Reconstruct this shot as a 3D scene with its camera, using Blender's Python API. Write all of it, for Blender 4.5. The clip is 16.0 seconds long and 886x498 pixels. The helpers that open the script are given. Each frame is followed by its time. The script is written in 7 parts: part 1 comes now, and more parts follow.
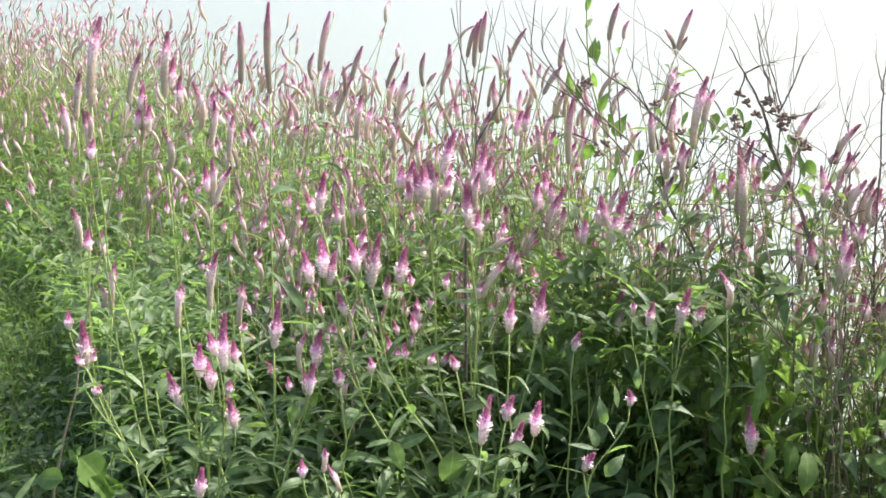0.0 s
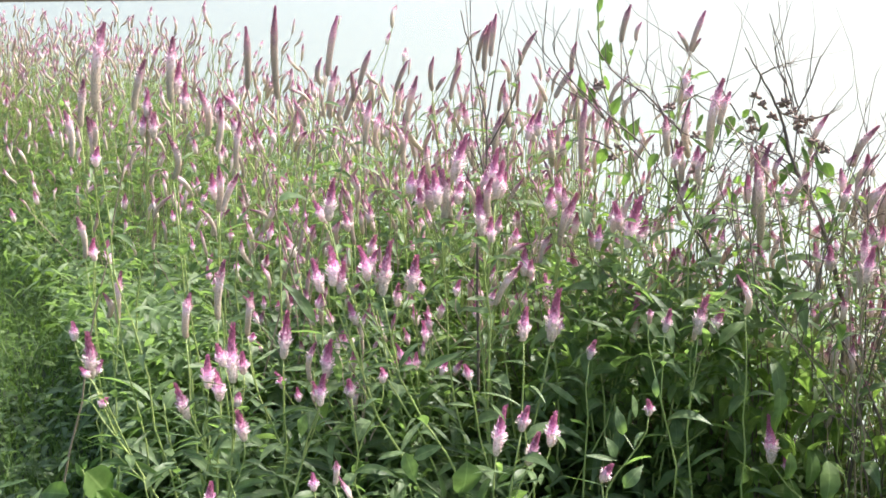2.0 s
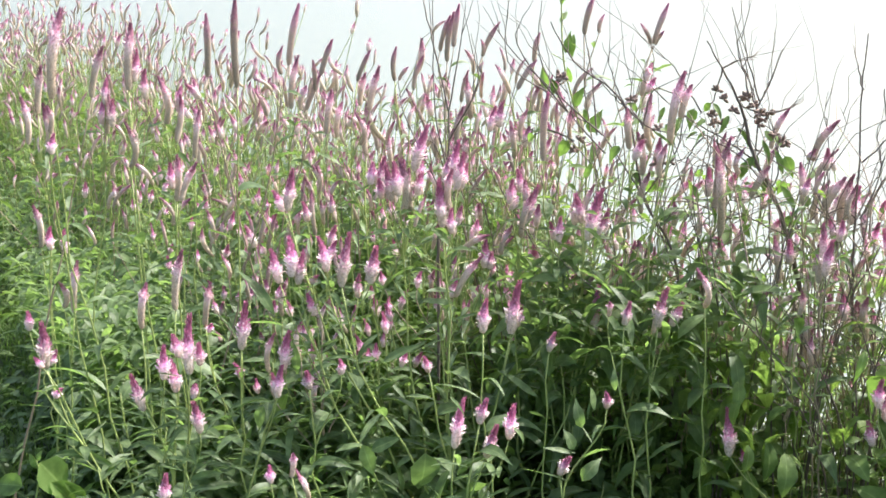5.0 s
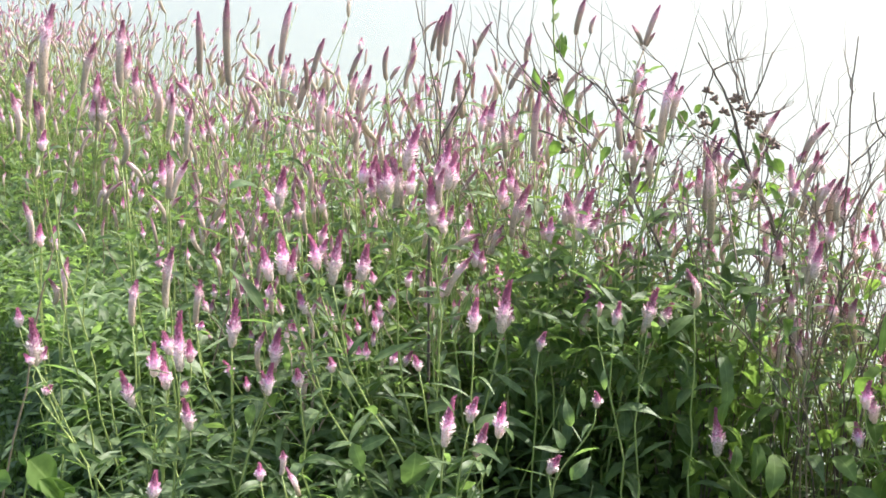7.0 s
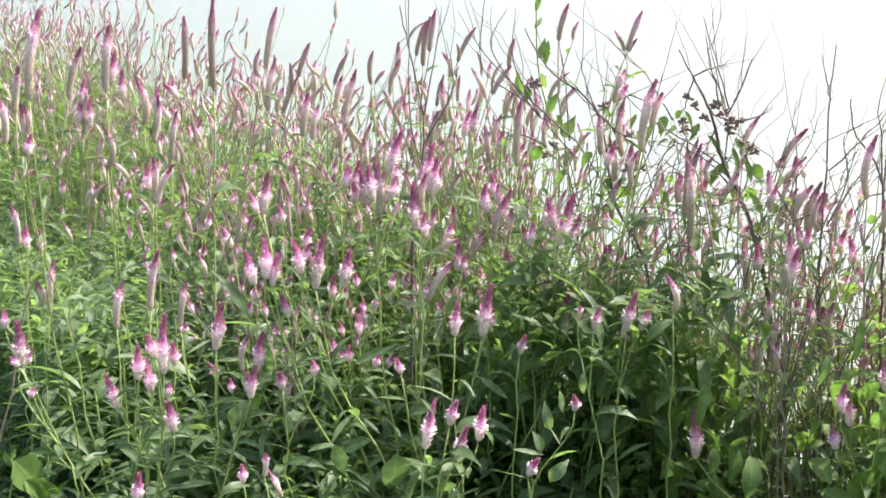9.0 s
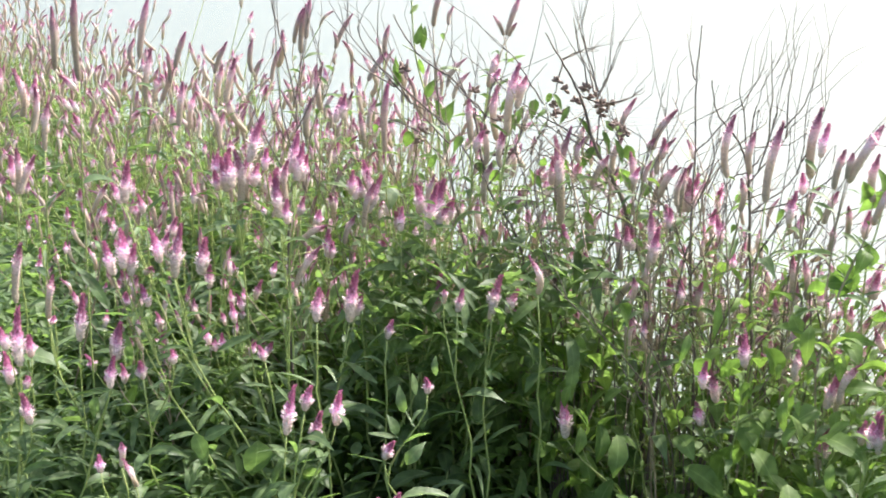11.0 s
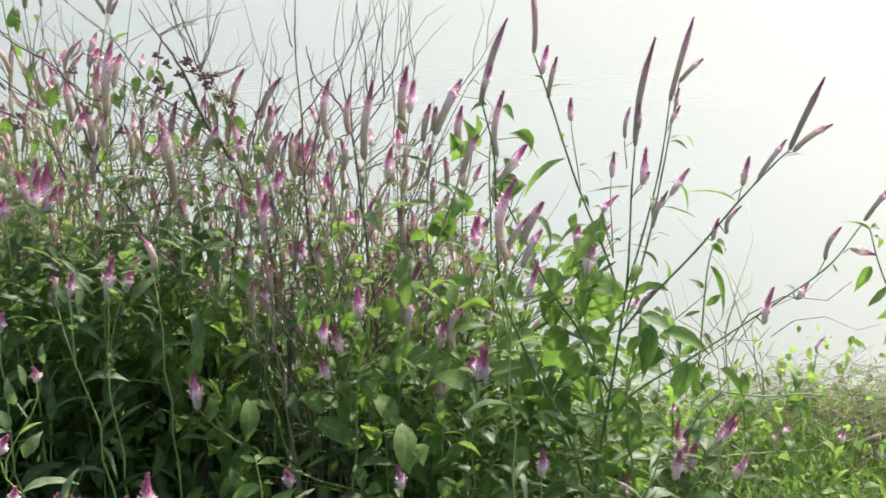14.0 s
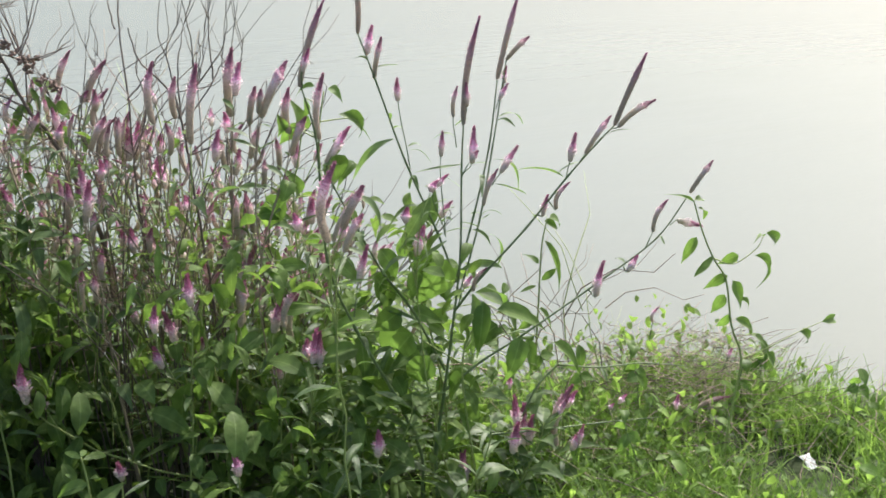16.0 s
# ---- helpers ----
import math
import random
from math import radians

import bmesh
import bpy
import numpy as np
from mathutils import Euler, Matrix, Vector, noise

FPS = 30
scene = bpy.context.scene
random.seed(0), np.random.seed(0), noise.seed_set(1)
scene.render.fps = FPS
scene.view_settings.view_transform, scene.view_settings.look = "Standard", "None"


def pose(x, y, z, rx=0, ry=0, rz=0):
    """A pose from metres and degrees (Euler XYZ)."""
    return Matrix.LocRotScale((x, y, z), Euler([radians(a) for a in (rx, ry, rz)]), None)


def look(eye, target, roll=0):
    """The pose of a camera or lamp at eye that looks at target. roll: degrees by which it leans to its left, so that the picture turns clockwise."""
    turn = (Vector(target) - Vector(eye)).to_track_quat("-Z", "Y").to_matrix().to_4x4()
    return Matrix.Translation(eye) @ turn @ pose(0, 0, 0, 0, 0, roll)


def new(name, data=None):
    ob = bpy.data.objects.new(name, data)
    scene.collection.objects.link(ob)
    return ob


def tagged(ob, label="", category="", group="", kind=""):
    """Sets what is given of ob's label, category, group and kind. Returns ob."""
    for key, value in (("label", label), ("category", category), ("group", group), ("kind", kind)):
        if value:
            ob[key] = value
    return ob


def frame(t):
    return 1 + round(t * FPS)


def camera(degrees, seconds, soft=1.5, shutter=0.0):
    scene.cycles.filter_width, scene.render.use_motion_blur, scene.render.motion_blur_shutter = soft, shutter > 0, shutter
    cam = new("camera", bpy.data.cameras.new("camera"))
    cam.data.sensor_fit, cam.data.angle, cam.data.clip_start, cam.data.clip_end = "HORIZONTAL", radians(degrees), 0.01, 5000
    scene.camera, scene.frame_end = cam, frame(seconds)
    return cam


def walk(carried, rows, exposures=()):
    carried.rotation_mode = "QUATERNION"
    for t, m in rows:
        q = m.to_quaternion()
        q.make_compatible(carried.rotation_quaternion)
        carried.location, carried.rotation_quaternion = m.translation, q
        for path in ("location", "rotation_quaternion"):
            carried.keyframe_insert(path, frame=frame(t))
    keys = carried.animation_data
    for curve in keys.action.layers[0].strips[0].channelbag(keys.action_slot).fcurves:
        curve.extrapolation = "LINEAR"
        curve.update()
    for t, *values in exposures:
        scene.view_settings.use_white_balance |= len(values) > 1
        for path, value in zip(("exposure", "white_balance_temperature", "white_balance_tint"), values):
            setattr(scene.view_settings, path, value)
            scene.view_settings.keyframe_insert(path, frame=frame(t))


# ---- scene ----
cam = camera(40.3, 16.0, soft=1.65, shutter=0.3)
PATH = [
    (0, (-0.016, 0.098, 1.414), (0.005, 2.053, 0.995), -0.14),
    (0.5, (-0.019, 0.159, 1.406), (-0.002, 2.114, 0.984), -0.49),
    (1, (-0.021, 0.166, 1.411), (-0.007, 2.121, 0.990), -0.63),
    (1.5, (-0.023, 0.154, 1.412), (-0.012, 2.111, 0.997), -0.58),
    (2, (-0.031, 0.151, 1.405), (-0.018, 2.108, 0.996), -0.59),
    (2.5, (-0.027, 0.157, 1.404), (-0.013, 2.114, 0.994), -0.40),
    (3, (-0.034, 0.160, 1.399), (-0.002, 2.116, 0.983), -0.08),
    (3.5, (-0.015, 0.162, 1.402), (0.019, 2.117, 0.985), -0.00),
    (4, (-0.015, 0.165, 1.403), (0.031, 2.120, 0.984), 0.08),
    (6.5, (-0.017, 0.165, 1.400), (0.066, 2.116, 0.972), 0.31),
    (7, (-0.019, 0.159, 1.399), (0.066, 2.113, 0.977), 0.60),
    (7.5, (-0.007, 0.154, 1.403), (0.070, 2.108, 0.981), 1.11),
    (8, (-0.016, 0.176, 1.399), (0.071, 2.129, 0.978), 1.12),
    (8.2, (-0.018, 0.173, 1.402), (0.072, 2.126, 0.979), 1.13),
    (10.3, (0.121, 0.070, 1.439), (0.238, 2.020, 1.009), 0.47),
    (10.5, (0.153, 0.080, 1.433), (0.272, 2.029, 0.998), 0.63),
    (11, (0.217, 0.105, 1.418), (0.378, 2.048, 0.974), 0.16),
    (11.5, (0.258, 0.089, 1.412), (0.491, 2.020, 0.943), 0.45),
    (12, (0.267, 0.060, 1.425), (0.612, 1.966, 0.928), 0.41),
    (12.5, (0.329, 0.067, 1.420), (0.726, 1.958, 0.903), 0.04),
    (13, (0.365, 0.019, 1.428), (0.859, 1.891, 0.927), -0.32),
    (13.5, (0.369, 0.018, 1.426), (0.950, 1.865, 0.926), -1.38),
    (14, (0.380, 0.007, 1.413), (1.031, 1.832, 0.918), -2.15),
    (14.5, (0.398, 0.021, 1.415), (1.105, 1.821, 0.904), -2.30),
    (15, (0.439, 0.006, 1.406), (1.189, 1.786, 0.889), -2.78),
    (15.5, (0.446, -0.002, 1.418), (1.246, 1.750, 0.879), -2.19),
    (16, (0.489, -0.022, 1.434), (1.314, 1.714, 0.882), -2.31),
]
EXPOSURES = [(0.0, 1.08), (10.5, 1.08), (12.5, 1.02), (13.0, 0.97), (14.0, 0.62), (14.5, 0.48), (16.0, 0.34)]
walk(cam, [(t, look(eye, target, roll)) for t, eye, target, roll in PATH], EXPOSURES)


# ---- world, sun, exposure ----
SUN_AZ, SUN_EL = 61.0, 49.0          # degrees to the right of straight ahead, and above the horizon
world = bpy.data.worlds.new("sky")
scene.world = world
world.use_nodes = True
wn = world.node_tree.nodes
sky = wn.new("ShaderNodeTexSky")
sky.sky_type, sky.sun_disc = "NISHITA", False
sky.sun_elevation, sky.sun_rotation = radians(SUN_EL), radians(SUN_AZ)
sky.air_density, sky.dust_density, sky.ozone_density = 1.0, 4.6, 1.0
wn["Background"].inputs["Strength"].default_value = 0.19
world.node_tree.links.new(sky.outputs[0], wn["Background"].inputs["Color"])
sun = new("sun", bpy.data.lights.new("sun", "SUN"))
sun.data.energy, sun.data.angle, sun.data.color = 4.6, radians(0.6), (1.0, 0.97, 0.93)
az, el = radians(SUN_AZ), radians(SUN_EL)
sun.matrix_world = look((0, 0, 20), (-math.sin(az) * math.cos(el), -math.cos(az) * math.cos(el), 20 - math.sin(el)))


# ---- materials ----
def material(name):
    m = bpy.data.materials.new(name)
    m.use_nodes = True
    m.node_tree.nodes.clear()
    return m, m.node_tree.nodes, m.node_tree.links


def ramp(nodes, stops):
    r = nodes.new("ShaderNodeValToRGB")
    e = r.color_ramp.elements
    while len(e) < len(stops):
        e.new(0.5)
    for k, (p, c) in zip(e, stops):
        k.position, k.color = p, (*c, 1)
    return r


def noise_node(nodes, links, scale, detail=3.0, coord="Object"):
    tc = nodes.new("ShaderNodeTexCoord")
    n = nodes.new("ShaderNodeTexNoise")
    n.inputs["Scale"].default_value, n.inputs["Detail"].default_value = scale, detail
    links.new(tc.outputs[coord], n.inputs["Vector"])
    return n


def mixed(nodes, links, fac, a, b, kind="MIX"):
    """Mix of two colours; each of fac, a and b is a socket or a value."""
    n = nodes.new("ShaderNodeMix")
    n.data_type, n.blend_type = "RGBA", kind
    for sock, v in ((n.inputs[0], fac), (n.inputs[6], a), (n.inputs[7], b)):
        if isinstance(v, (int, float)):
            sock.default_value = v
        elif isinstance(v, tuple):
            sock.default_value = (*v, 1)
        else:
            links.new(v, sock)
    return n.outputs[2]


def thin_shader(m, nodes, links, colour, through_colour, share, rough, bump=None, gloss=0.4):
    """A thin living surface: gloss and diffuse, with light that passes through."""
    p = nodes.new("ShaderNodeBsdfPrincipled")
    p.inputs["Roughness"].default_value = rough
    p.inputs["Specular IOR Level"].default_value = gloss
    t = nodes.new("ShaderNodeBsdfTranslucent")
    mx = nodes.new("ShaderNodeMixShader")
    mx.inputs[0].default_value = share
    out = nodes.new("ShaderNodeOutputMaterial")
    links.new(colour, p.inputs["Base Color"])
    links.new(through_colour, t.inputs["Color"])
    if bump:
        b = nodes.new("ShaderNodeBump")
        b.inputs["Strength"].default_value, b.inputs["Distance"].default_value = bump[1], 0.002
        links.new(bump[0], b.inputs["Height"])
        links.new(b.outputs[0], p.inputs["Normal"])
    links.new(p.outputs[0], mx.inputs[1])
    links.new(t.outputs[0], mx.inputs[2])
    links.new(mx.outputs[0], out.inputs[0])
    return m


def leaf_material(name, dark, light, glow, share=0.42, rough=0.45, island=False, gloss=0.35):
    """Leaf blade: paler midrib and side veins, blotches, and a tone of its own for each leaf."""
    m, n, l = material(name)
    if island:
        own = n.new("ShaderNodeNewGeometry").outputs["Random Per Island"]
    else:
        own = n.new("ShaderNodeObjectInfo").outputs["Random"]
    tone = mixed(n, l, own, dark, light)
    blotch = noise_node(n, l, 38.0, 4.0)
    spots = ramp(n, [(0.38, (0.72, 0.75, 0.66)), (0.62, (1.08, 1.08, 1.0))])
    l.new(blotch.outputs[0], spots.inputs[0])
    tone = mixed(n, l, 1.0, tone, spots.outputs[0], "MULTIPLY")
    rib = n.new("ShaderNodeAttribute")
    rib.attribute_name = "across"
    ribs = ramp(n, [(0.0, (0.30, 0.36, 0.14)), (0.10, (0, 0, 0)), (1.0, (0, 0, 0))])
    l.new(rib.outputs["Fac"], ribs.inputs[0])
    tone = mixed(n, l, 0.5, tone, ribs.outputs[0], "ADD")
    lit = mixed(n, l, own, glow, tuple(min(1.0, 1.35 * c) for c in glow))
    lit = mixed(n, l, 1.0, lit, spots.outputs[0], "MULTIPLY")
    fine = noise_node(n, l, 160.0, 3.0)
    return thin_shader(m, n, l, tone, lit, share, rough, (fine.outputs[0], 0.5), gloss)


def spike_material(name, stops, share, island=False):
    """Flower spike: papery tepals, coloured along its length, with a tone of its own for each."""
    m, n, l = material(name)
    a = n.new("ShaderNodeAttribute")
    a.attribute_name = "along"
    col = ramp(n, stops)
    grain = noise_node(n, l, 260.0, 2.0)
    shift = n.new("ShaderNodeMath")
    shift.operation = "MULTIPLY_ADD"
    l.new(grain.outputs[0], shift.inputs[0])
    shift.inputs[1].default_value = 0.32
    l.new(a.outputs["Fac"], shift.inputs[2])
    less = n.new("ShaderNodeMath")
    less.operation = "SUBTRACT"
    l.new(shift.outputs[0], less.inputs[0])
    less.inputs[1].default_value = 0.16
    l.new(less.outputs[0], col.inputs[0])
    own = n.new("ShaderNodeNewGeometry").outputs["Random Per Island"] if island else n.new("ShaderNodeObjectInfo").outputs["Random"]
    tint = mixed(n, l, own, (0.82, 0.80, 0.78), (1.1, 1.05, 1.12))
    c = mixed(n, l, 1.0, col.outputs[0], tint, "MULTIPLY")
    # mottling, plus the shade of gaps between tepals put into the colour
    fleck = noise_node(n, l, 420.0, 2.0)
    flecks = ramp(n, [(0.34, (0.60, 0.56, 0.54)), (0.48, (1.02, 1.0, 1.0)), (0.62, (1.22, 1.2, 1.2))])
    l.new(fleck.outputs[0], flecks.inputs[0])
    c = mixed(n, l, 1.0, c, flecks.outputs[0], "MULTIPLY")
    return thin_shader(m, n, l, c, c, share, 0.55)


def plain_material(name, a, b, scale, rough, bump=0.3):
    """Two tones broken up by noise at two scales, with fine relief."""
    m, n, l = material(name)
    big, small = noise_node(n, l, scale, 4.0), noise_node(n, l, scale * 9.0, 4.0)
    c = mixed(n, l, big.outputs[0], a, b)
    c = mixed(n, l, 0.35, c, mixed(n, l, small.outputs[0], tuple(0.5 * v for v in a), tuple(min(1, 1.4 * v) for v in b)))
    p = n.new("ShaderNodeBsdfPrincipled")
    p.inputs["Roughness"].default_value = rough
    bp = n.new("ShaderNodeBump")
    bp.inputs["Strength"].default_value, bp.inputs["Distance"].default_value = bump, 0.01
    out = n.new("ShaderNodeOutputMaterial")
    l.new(small.outputs[0], bp.inputs["Height"])
    l.new(bp.outputs[0], p.inputs["Normal"])
    l.new(c, p.inputs["Base Color"])
    l.new(p.outputs[0], out.inputs[0])
    return m


def water_material():
    """Silty, wind-rippled lake water."""
    m, n, l = material("silty_water")
    tc = n.new("ShaderNodeTexCoord")
    mp = n.new("ShaderNodeMapping")
    mp.inputs["Scale"].default_value = (0.9, 2.0, 1.0)
    mp.inputs["Rotation"].default_value = (0, 0, radians(-20))
    l.new(tc.outputs["Object"], mp.inputs["Vector"])
    heights = []
    for sc in (1.6, 6.5):
        w = n.new("ShaderNodeTexNoise")
        w.inputs["Scale"].default_value, w.inputs["Detail"].default_value = sc, 3.0
        l.new(mp.outputs[0], w.inputs["Vector"])
        heights.append(w.outputs[0])
    add = n.new("ShaderNodeMath")
    add.operation = "MULTIPLY_ADD"
    l.new(heights[1], add.inputs[0])
    add.inputs[1].default_value = 0.3
    l.new(heights[0], add.inputs[2])
    bp = n.new("ShaderNodeBump")
    bp.inputs["Strength"].default_value, bp.inputs["Distance"].default_value = 0.07, 0.10
    l.new(add.outputs[0], bp.inputs["Height"])
    silt = noise_node(n, l, 0.35, 4.0)
    c = mixed(n, l, silt.outputs[0], (0.149, 0.166, 0.137), (0.176, 0.194, 0.162))
    p = n.new("ShaderNodeBsdfPrincipled")
    p.inputs["Roughness"].default_value = 0.26
    p.inputs["IOR"].default_value = 1.33
    out = n.new("ShaderNodeOutputMaterial")
    l.new(c, p.inputs["Base Color"])
    l.new(bp.outputs[0], p.inputs["Normal"])
    l.new(p.outputs[0], out.inputs[0])
    return m


LEAF = leaf_material("leaf_green", (0.068, 0.113, 0.046), (0.16, 0.22, 0.112), (0.215, 0.345, 0.088), share=0.40, gloss=0.36, rough=0.46)
LEAF_STUFF = leaf_material("leaf_green_mass", (0.068, 0.112, 0.046), (0.165, 0.228, 0.112), (0.245, 0.38, 0.10), share=0.46, rough=0.48, island=True, gloss=0.34)
WEED = leaf_material("leaf_bright", (0.095, 0.16, 0.045), (0.17, 0.25, 0.085), (0.175, 0.305, 0.055), share=0.45, gloss=0.24)
WEED_STUFF = leaf_material("leaf_bright_mass", (0.10, 0.165, 0.05), (0.19, 0.27, 0.09), (0.205, 0.33, 0.06), share=0.47, rough=0.55, island=True, gloss=0.18)
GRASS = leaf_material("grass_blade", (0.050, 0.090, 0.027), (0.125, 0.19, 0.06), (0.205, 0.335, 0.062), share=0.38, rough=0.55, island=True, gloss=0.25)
# yellower grass of the bank, with sunlit brightness also put into its colour
BANK = leaf_material("sunlit_bank_blade", (0.13, 0.22, 0.06), (0.27, 0.38, 0.125), (0.34, 0.53, 0.105), share=0.46, rough=0.55, island=True, gloss=0.25)
YOUNG_STOPS = [(0.0, (0.72, 0.68, 0.56)), (0.20, (0.86, 0.81, 0.75)), (0.36, (0.97, 0.91, 0.92)), (0.50, (0.84, 0.52, 0.72)), (0.66, (0.53, 0.21, 0.35)), (1.0, (0.38, 0.14, 0.23))]
MATURE_STOPS = [(0.0, (0.55, 0.50, 0.37)), (0.46, (0.70, 0.63, 0.51)), (0.64, (0.93, 0.85, 0.85)), (0.74, (0.74, 0.50, 0.60)), (0.84, (0.44, 0.20, 0.29)), (1.0, (0.27, 0.11, 0.17))]
OLD_STOPS = [(0.0, (0.50, 0.45, 0.36)), (0.52, (0.62, 0.55, 0.46)), (0.70, (0.60, 0.44, 0.48)), (0.86, (0.46, 0.21, 0.32)), (1.0, (0.36, 0.13, 0.24))]
SPIKE = {
    "young": spike_material("tepals_young", YOUNG_STOPS, 0.42),
    "mature": spike_material("tepals_mature", MATURE_STOPS, 0.4),
    "old": spike_material("tepals_old", OLD_STOPS, 0.48),
}
STRAW = plain_material("dry_stalk", (0.26, 0.19, 0.15), (0.48, 0.37, 0.29), 25.0, 0.8)
STEM = plain_material("stem_green", (0.19, 0.26, 0.065), (0.37, 0.43, 0.14), 14.0, 0.5)
STEM_DARK = plain_material("stem_dark_green", (0.07, 0.115, 0.04), (0.17, 0.23, 0.09), 14.0, 0.45)
STEM_RED = plain_material("stem_reddish", (0.22, 0.19, 0.12), (0.36, 0.27, 0.19), 14.0, 0.5)
TWIG = plain_material("dry_twig", (0.07, 0.05, 0.042), (0.19, 0.15, 0.125), 25.0, 0.8)
SEED = plain_material("dry_seed_head", (0.16, 0.12, 0.10), (0.32, 0.22, 0.18), 60.0, 0.85)
SOIL = plain_material("lawn_ground", (0.026, 0.04, 0.014), (0.055, 0.075, 0.026), 3.0, 0.95, 0.8)
FAR = plain_material("far_trees", (0.03, 0.06, 0.02), (0.07, 0.11, 0.04), 0.25, 0.9)
PAPER = plain_material("white_paper", (0.78, 0.78, 0.76), (0.84, 0.84, 0.82), 30.0, 0.7)
WATER = water_material()


# ---- mesh helpers ----
def mesh_from(name, verts, faces, mat, smooth=True, **attrs):
    """A mesh from vertex and face arrays, with point attributes."""
    me = bpy.data.meshes.new(name)
    me.from_pydata([tuple(v) for v in verts], [], [tuple(f) for f in faces])
    me.materials.append(mat)
    for key, values in attrs.items():
        me.attributes.new(key, "FLOAT", "POINT").data.foreach_set("value", np.asarray(values, dtype=np.float32))
    if smooth:
        me.polygons.foreach_set("use_smooth", np.ones(len(me.polygons), dtype=bool))
    me.update()
    return me


def joined(name, verts, quads, mat, **attrs):
    """A large mesh of quads from numpy arrays."""
    me = bpy.data.meshes.new(name)
    quads = np.asarray(quads, dtype=np.int32)
    me.vertices.add(len(verts))
    me.vertices.foreach_set("co", np.asarray(verts, dtype=np.float32).ravel())
    me.loops.add(quads.size)
    me.loops.foreach_set("vertex_index", quads.ravel())
    me.polygons.add(len(quads))
    me.polygons.foreach_set("loop_start", np.arange(0, quads.size, 4, dtype=np.int32))
    me.materials.append(mat)
    for key, values in attrs.items():
        me.attributes.new(key, "FLOAT", "POINT").data.foreach_set("value", np.asarray(values, dtype=np.float32))
    me.polygons.foreach_set("use_smooth", np.ones(len(quads), dtype=bool))
    me.update(calc_edges=True)
    return me


def tube(points, radii, sides=6):
    """Vertices and quads of a tapering tube along points, closed at the end."""
    pts = [Vector(p) for p in points]
    verts, faces = [], []
    side = Vector((1, 0.13, 0.07))
    for i, p in enumerate(pts):
        d = (pts[min(i + 1, len(pts) - 1)] - pts[max(i - 1, 0)]).normalized()
        u = (side - d * side.dot(d)).normalized()
        side = u
        w = d.cross(u)
        for k in range(sides):
            a = 2 * math.pi * k / sides
            verts.append(p + radii[i] * (math.cos(a) * u + math.sin(a) * w))
    for i in range(len(pts) - 1):
        for k in range(sides):
            a, b = i * sides + k, i * sides + (k + 1) % sides
            faces.append((a, b, b + sides, a + sides))
    faces.append(tuple(range((len(pts) - 1) * sides, len(pts) * sides)))
    return verts, faces


def bezier(a, b, c, d, n):
    a, b, c, d = Vector(a), Vector(b), Vector(c), Vector(d)
    out = []
    for i in range(n + 1):
        t = i / n
        s = 1 - t
        out.append(s ** 3 * a + 3 * s * s * t * b + 3 * s * t * t * c + t ** 3 * d)
    return out


def part(name, me, parent, m=None, label=""):
    ob = new(name, me)
    ob.parent = parent
    if m is not None:
        ob.matrix_basis = m
    return tagged(ob, label) if label else ob


def facing(at, way, up=(0, 0, 1), size=1.0, axis="x", across=1.0):
    """A pose at a place whose x (or z) axis runs along way; size stretches it."""
    d = Vector(way).normalized()
    u = Vector(up)
    s = u.cross(d)
    if s.length < 1e-4:
        s = Vector((1, 0, 0)).cross(d)
    s.normalize()
    n = d.cross(s)
    cols = (d, s, n) if axis == "x" else (s, n, d)
    m = Matrix.Identity(4)
    scl = (size, size * across, size) if axis == "x" else (size * across, size * across, size)
    for i in range(3):
        for j in range(3):
            m[j][i] = cols[i][j] * scl[i]
        m[i][3] = at[i]
    return m


# ---- leaves and flower spikes, each built once at true size ----
def leaf_arrays(length, width, peak, droop, fold, twist, wave, rng, n=7, point=0.9):
    """Blade from the origin along x: a folded, drooping grid with an uneven rim and a short stalk."""
    verts, across = [], []
    for i in range(n + 1):
        t = i / n
        w = width * 0.5 * (t ** peak * (1 - t) ** point) / ((peak / (peak + point)) ** peak * (point / (peak + point)) ** point)
        w = max(w, 0.0012)
        x = length * t * (1 - 0.16 * droop * t)
        z = length * (0.22 * t - 0.55 * t * t) * droop
        tw = twist * t
        for k, s in enumerate((-1, -0.5, 0, 0.5, 1)):
            ww = w * (1 + wave * rng.uniform(-1, 1) * (abs(s) == 1))
            y, h = s * ww, fold * w * abs(s) + wave * w * rng.uniform(-0.5, 0.5) * (abs(s) == 1)
            verts.append((x, y * math.cos(tw) - h * math.sin(tw), z + h * math.cos(tw) + y * math.sin(tw)))
            across.append(abs(s))
    faces = [(i * 5 + k, i * 5 + k + 5, i * 5 + k + 6, i * 5 + k + 1) for i in range(n) for k in range(4)]
    return np.array(verts), np.array(faces), np.array(across)


def leaf_set(name, mat, shapes, seed, wave=0.12, n=7, point=0.9):
    rng = random.Random(seed)
    out = []
    for length, width, peak, droop in shapes:
        v, f, a = leaf_arrays(length, width, peak, droop, rng.uniform(0.12, 0.4), rng.uniform(-0.7, 0.7), wave, rng, n, point)
        out.append(mesh_from(name, v, f, mat, across=a))
    return out


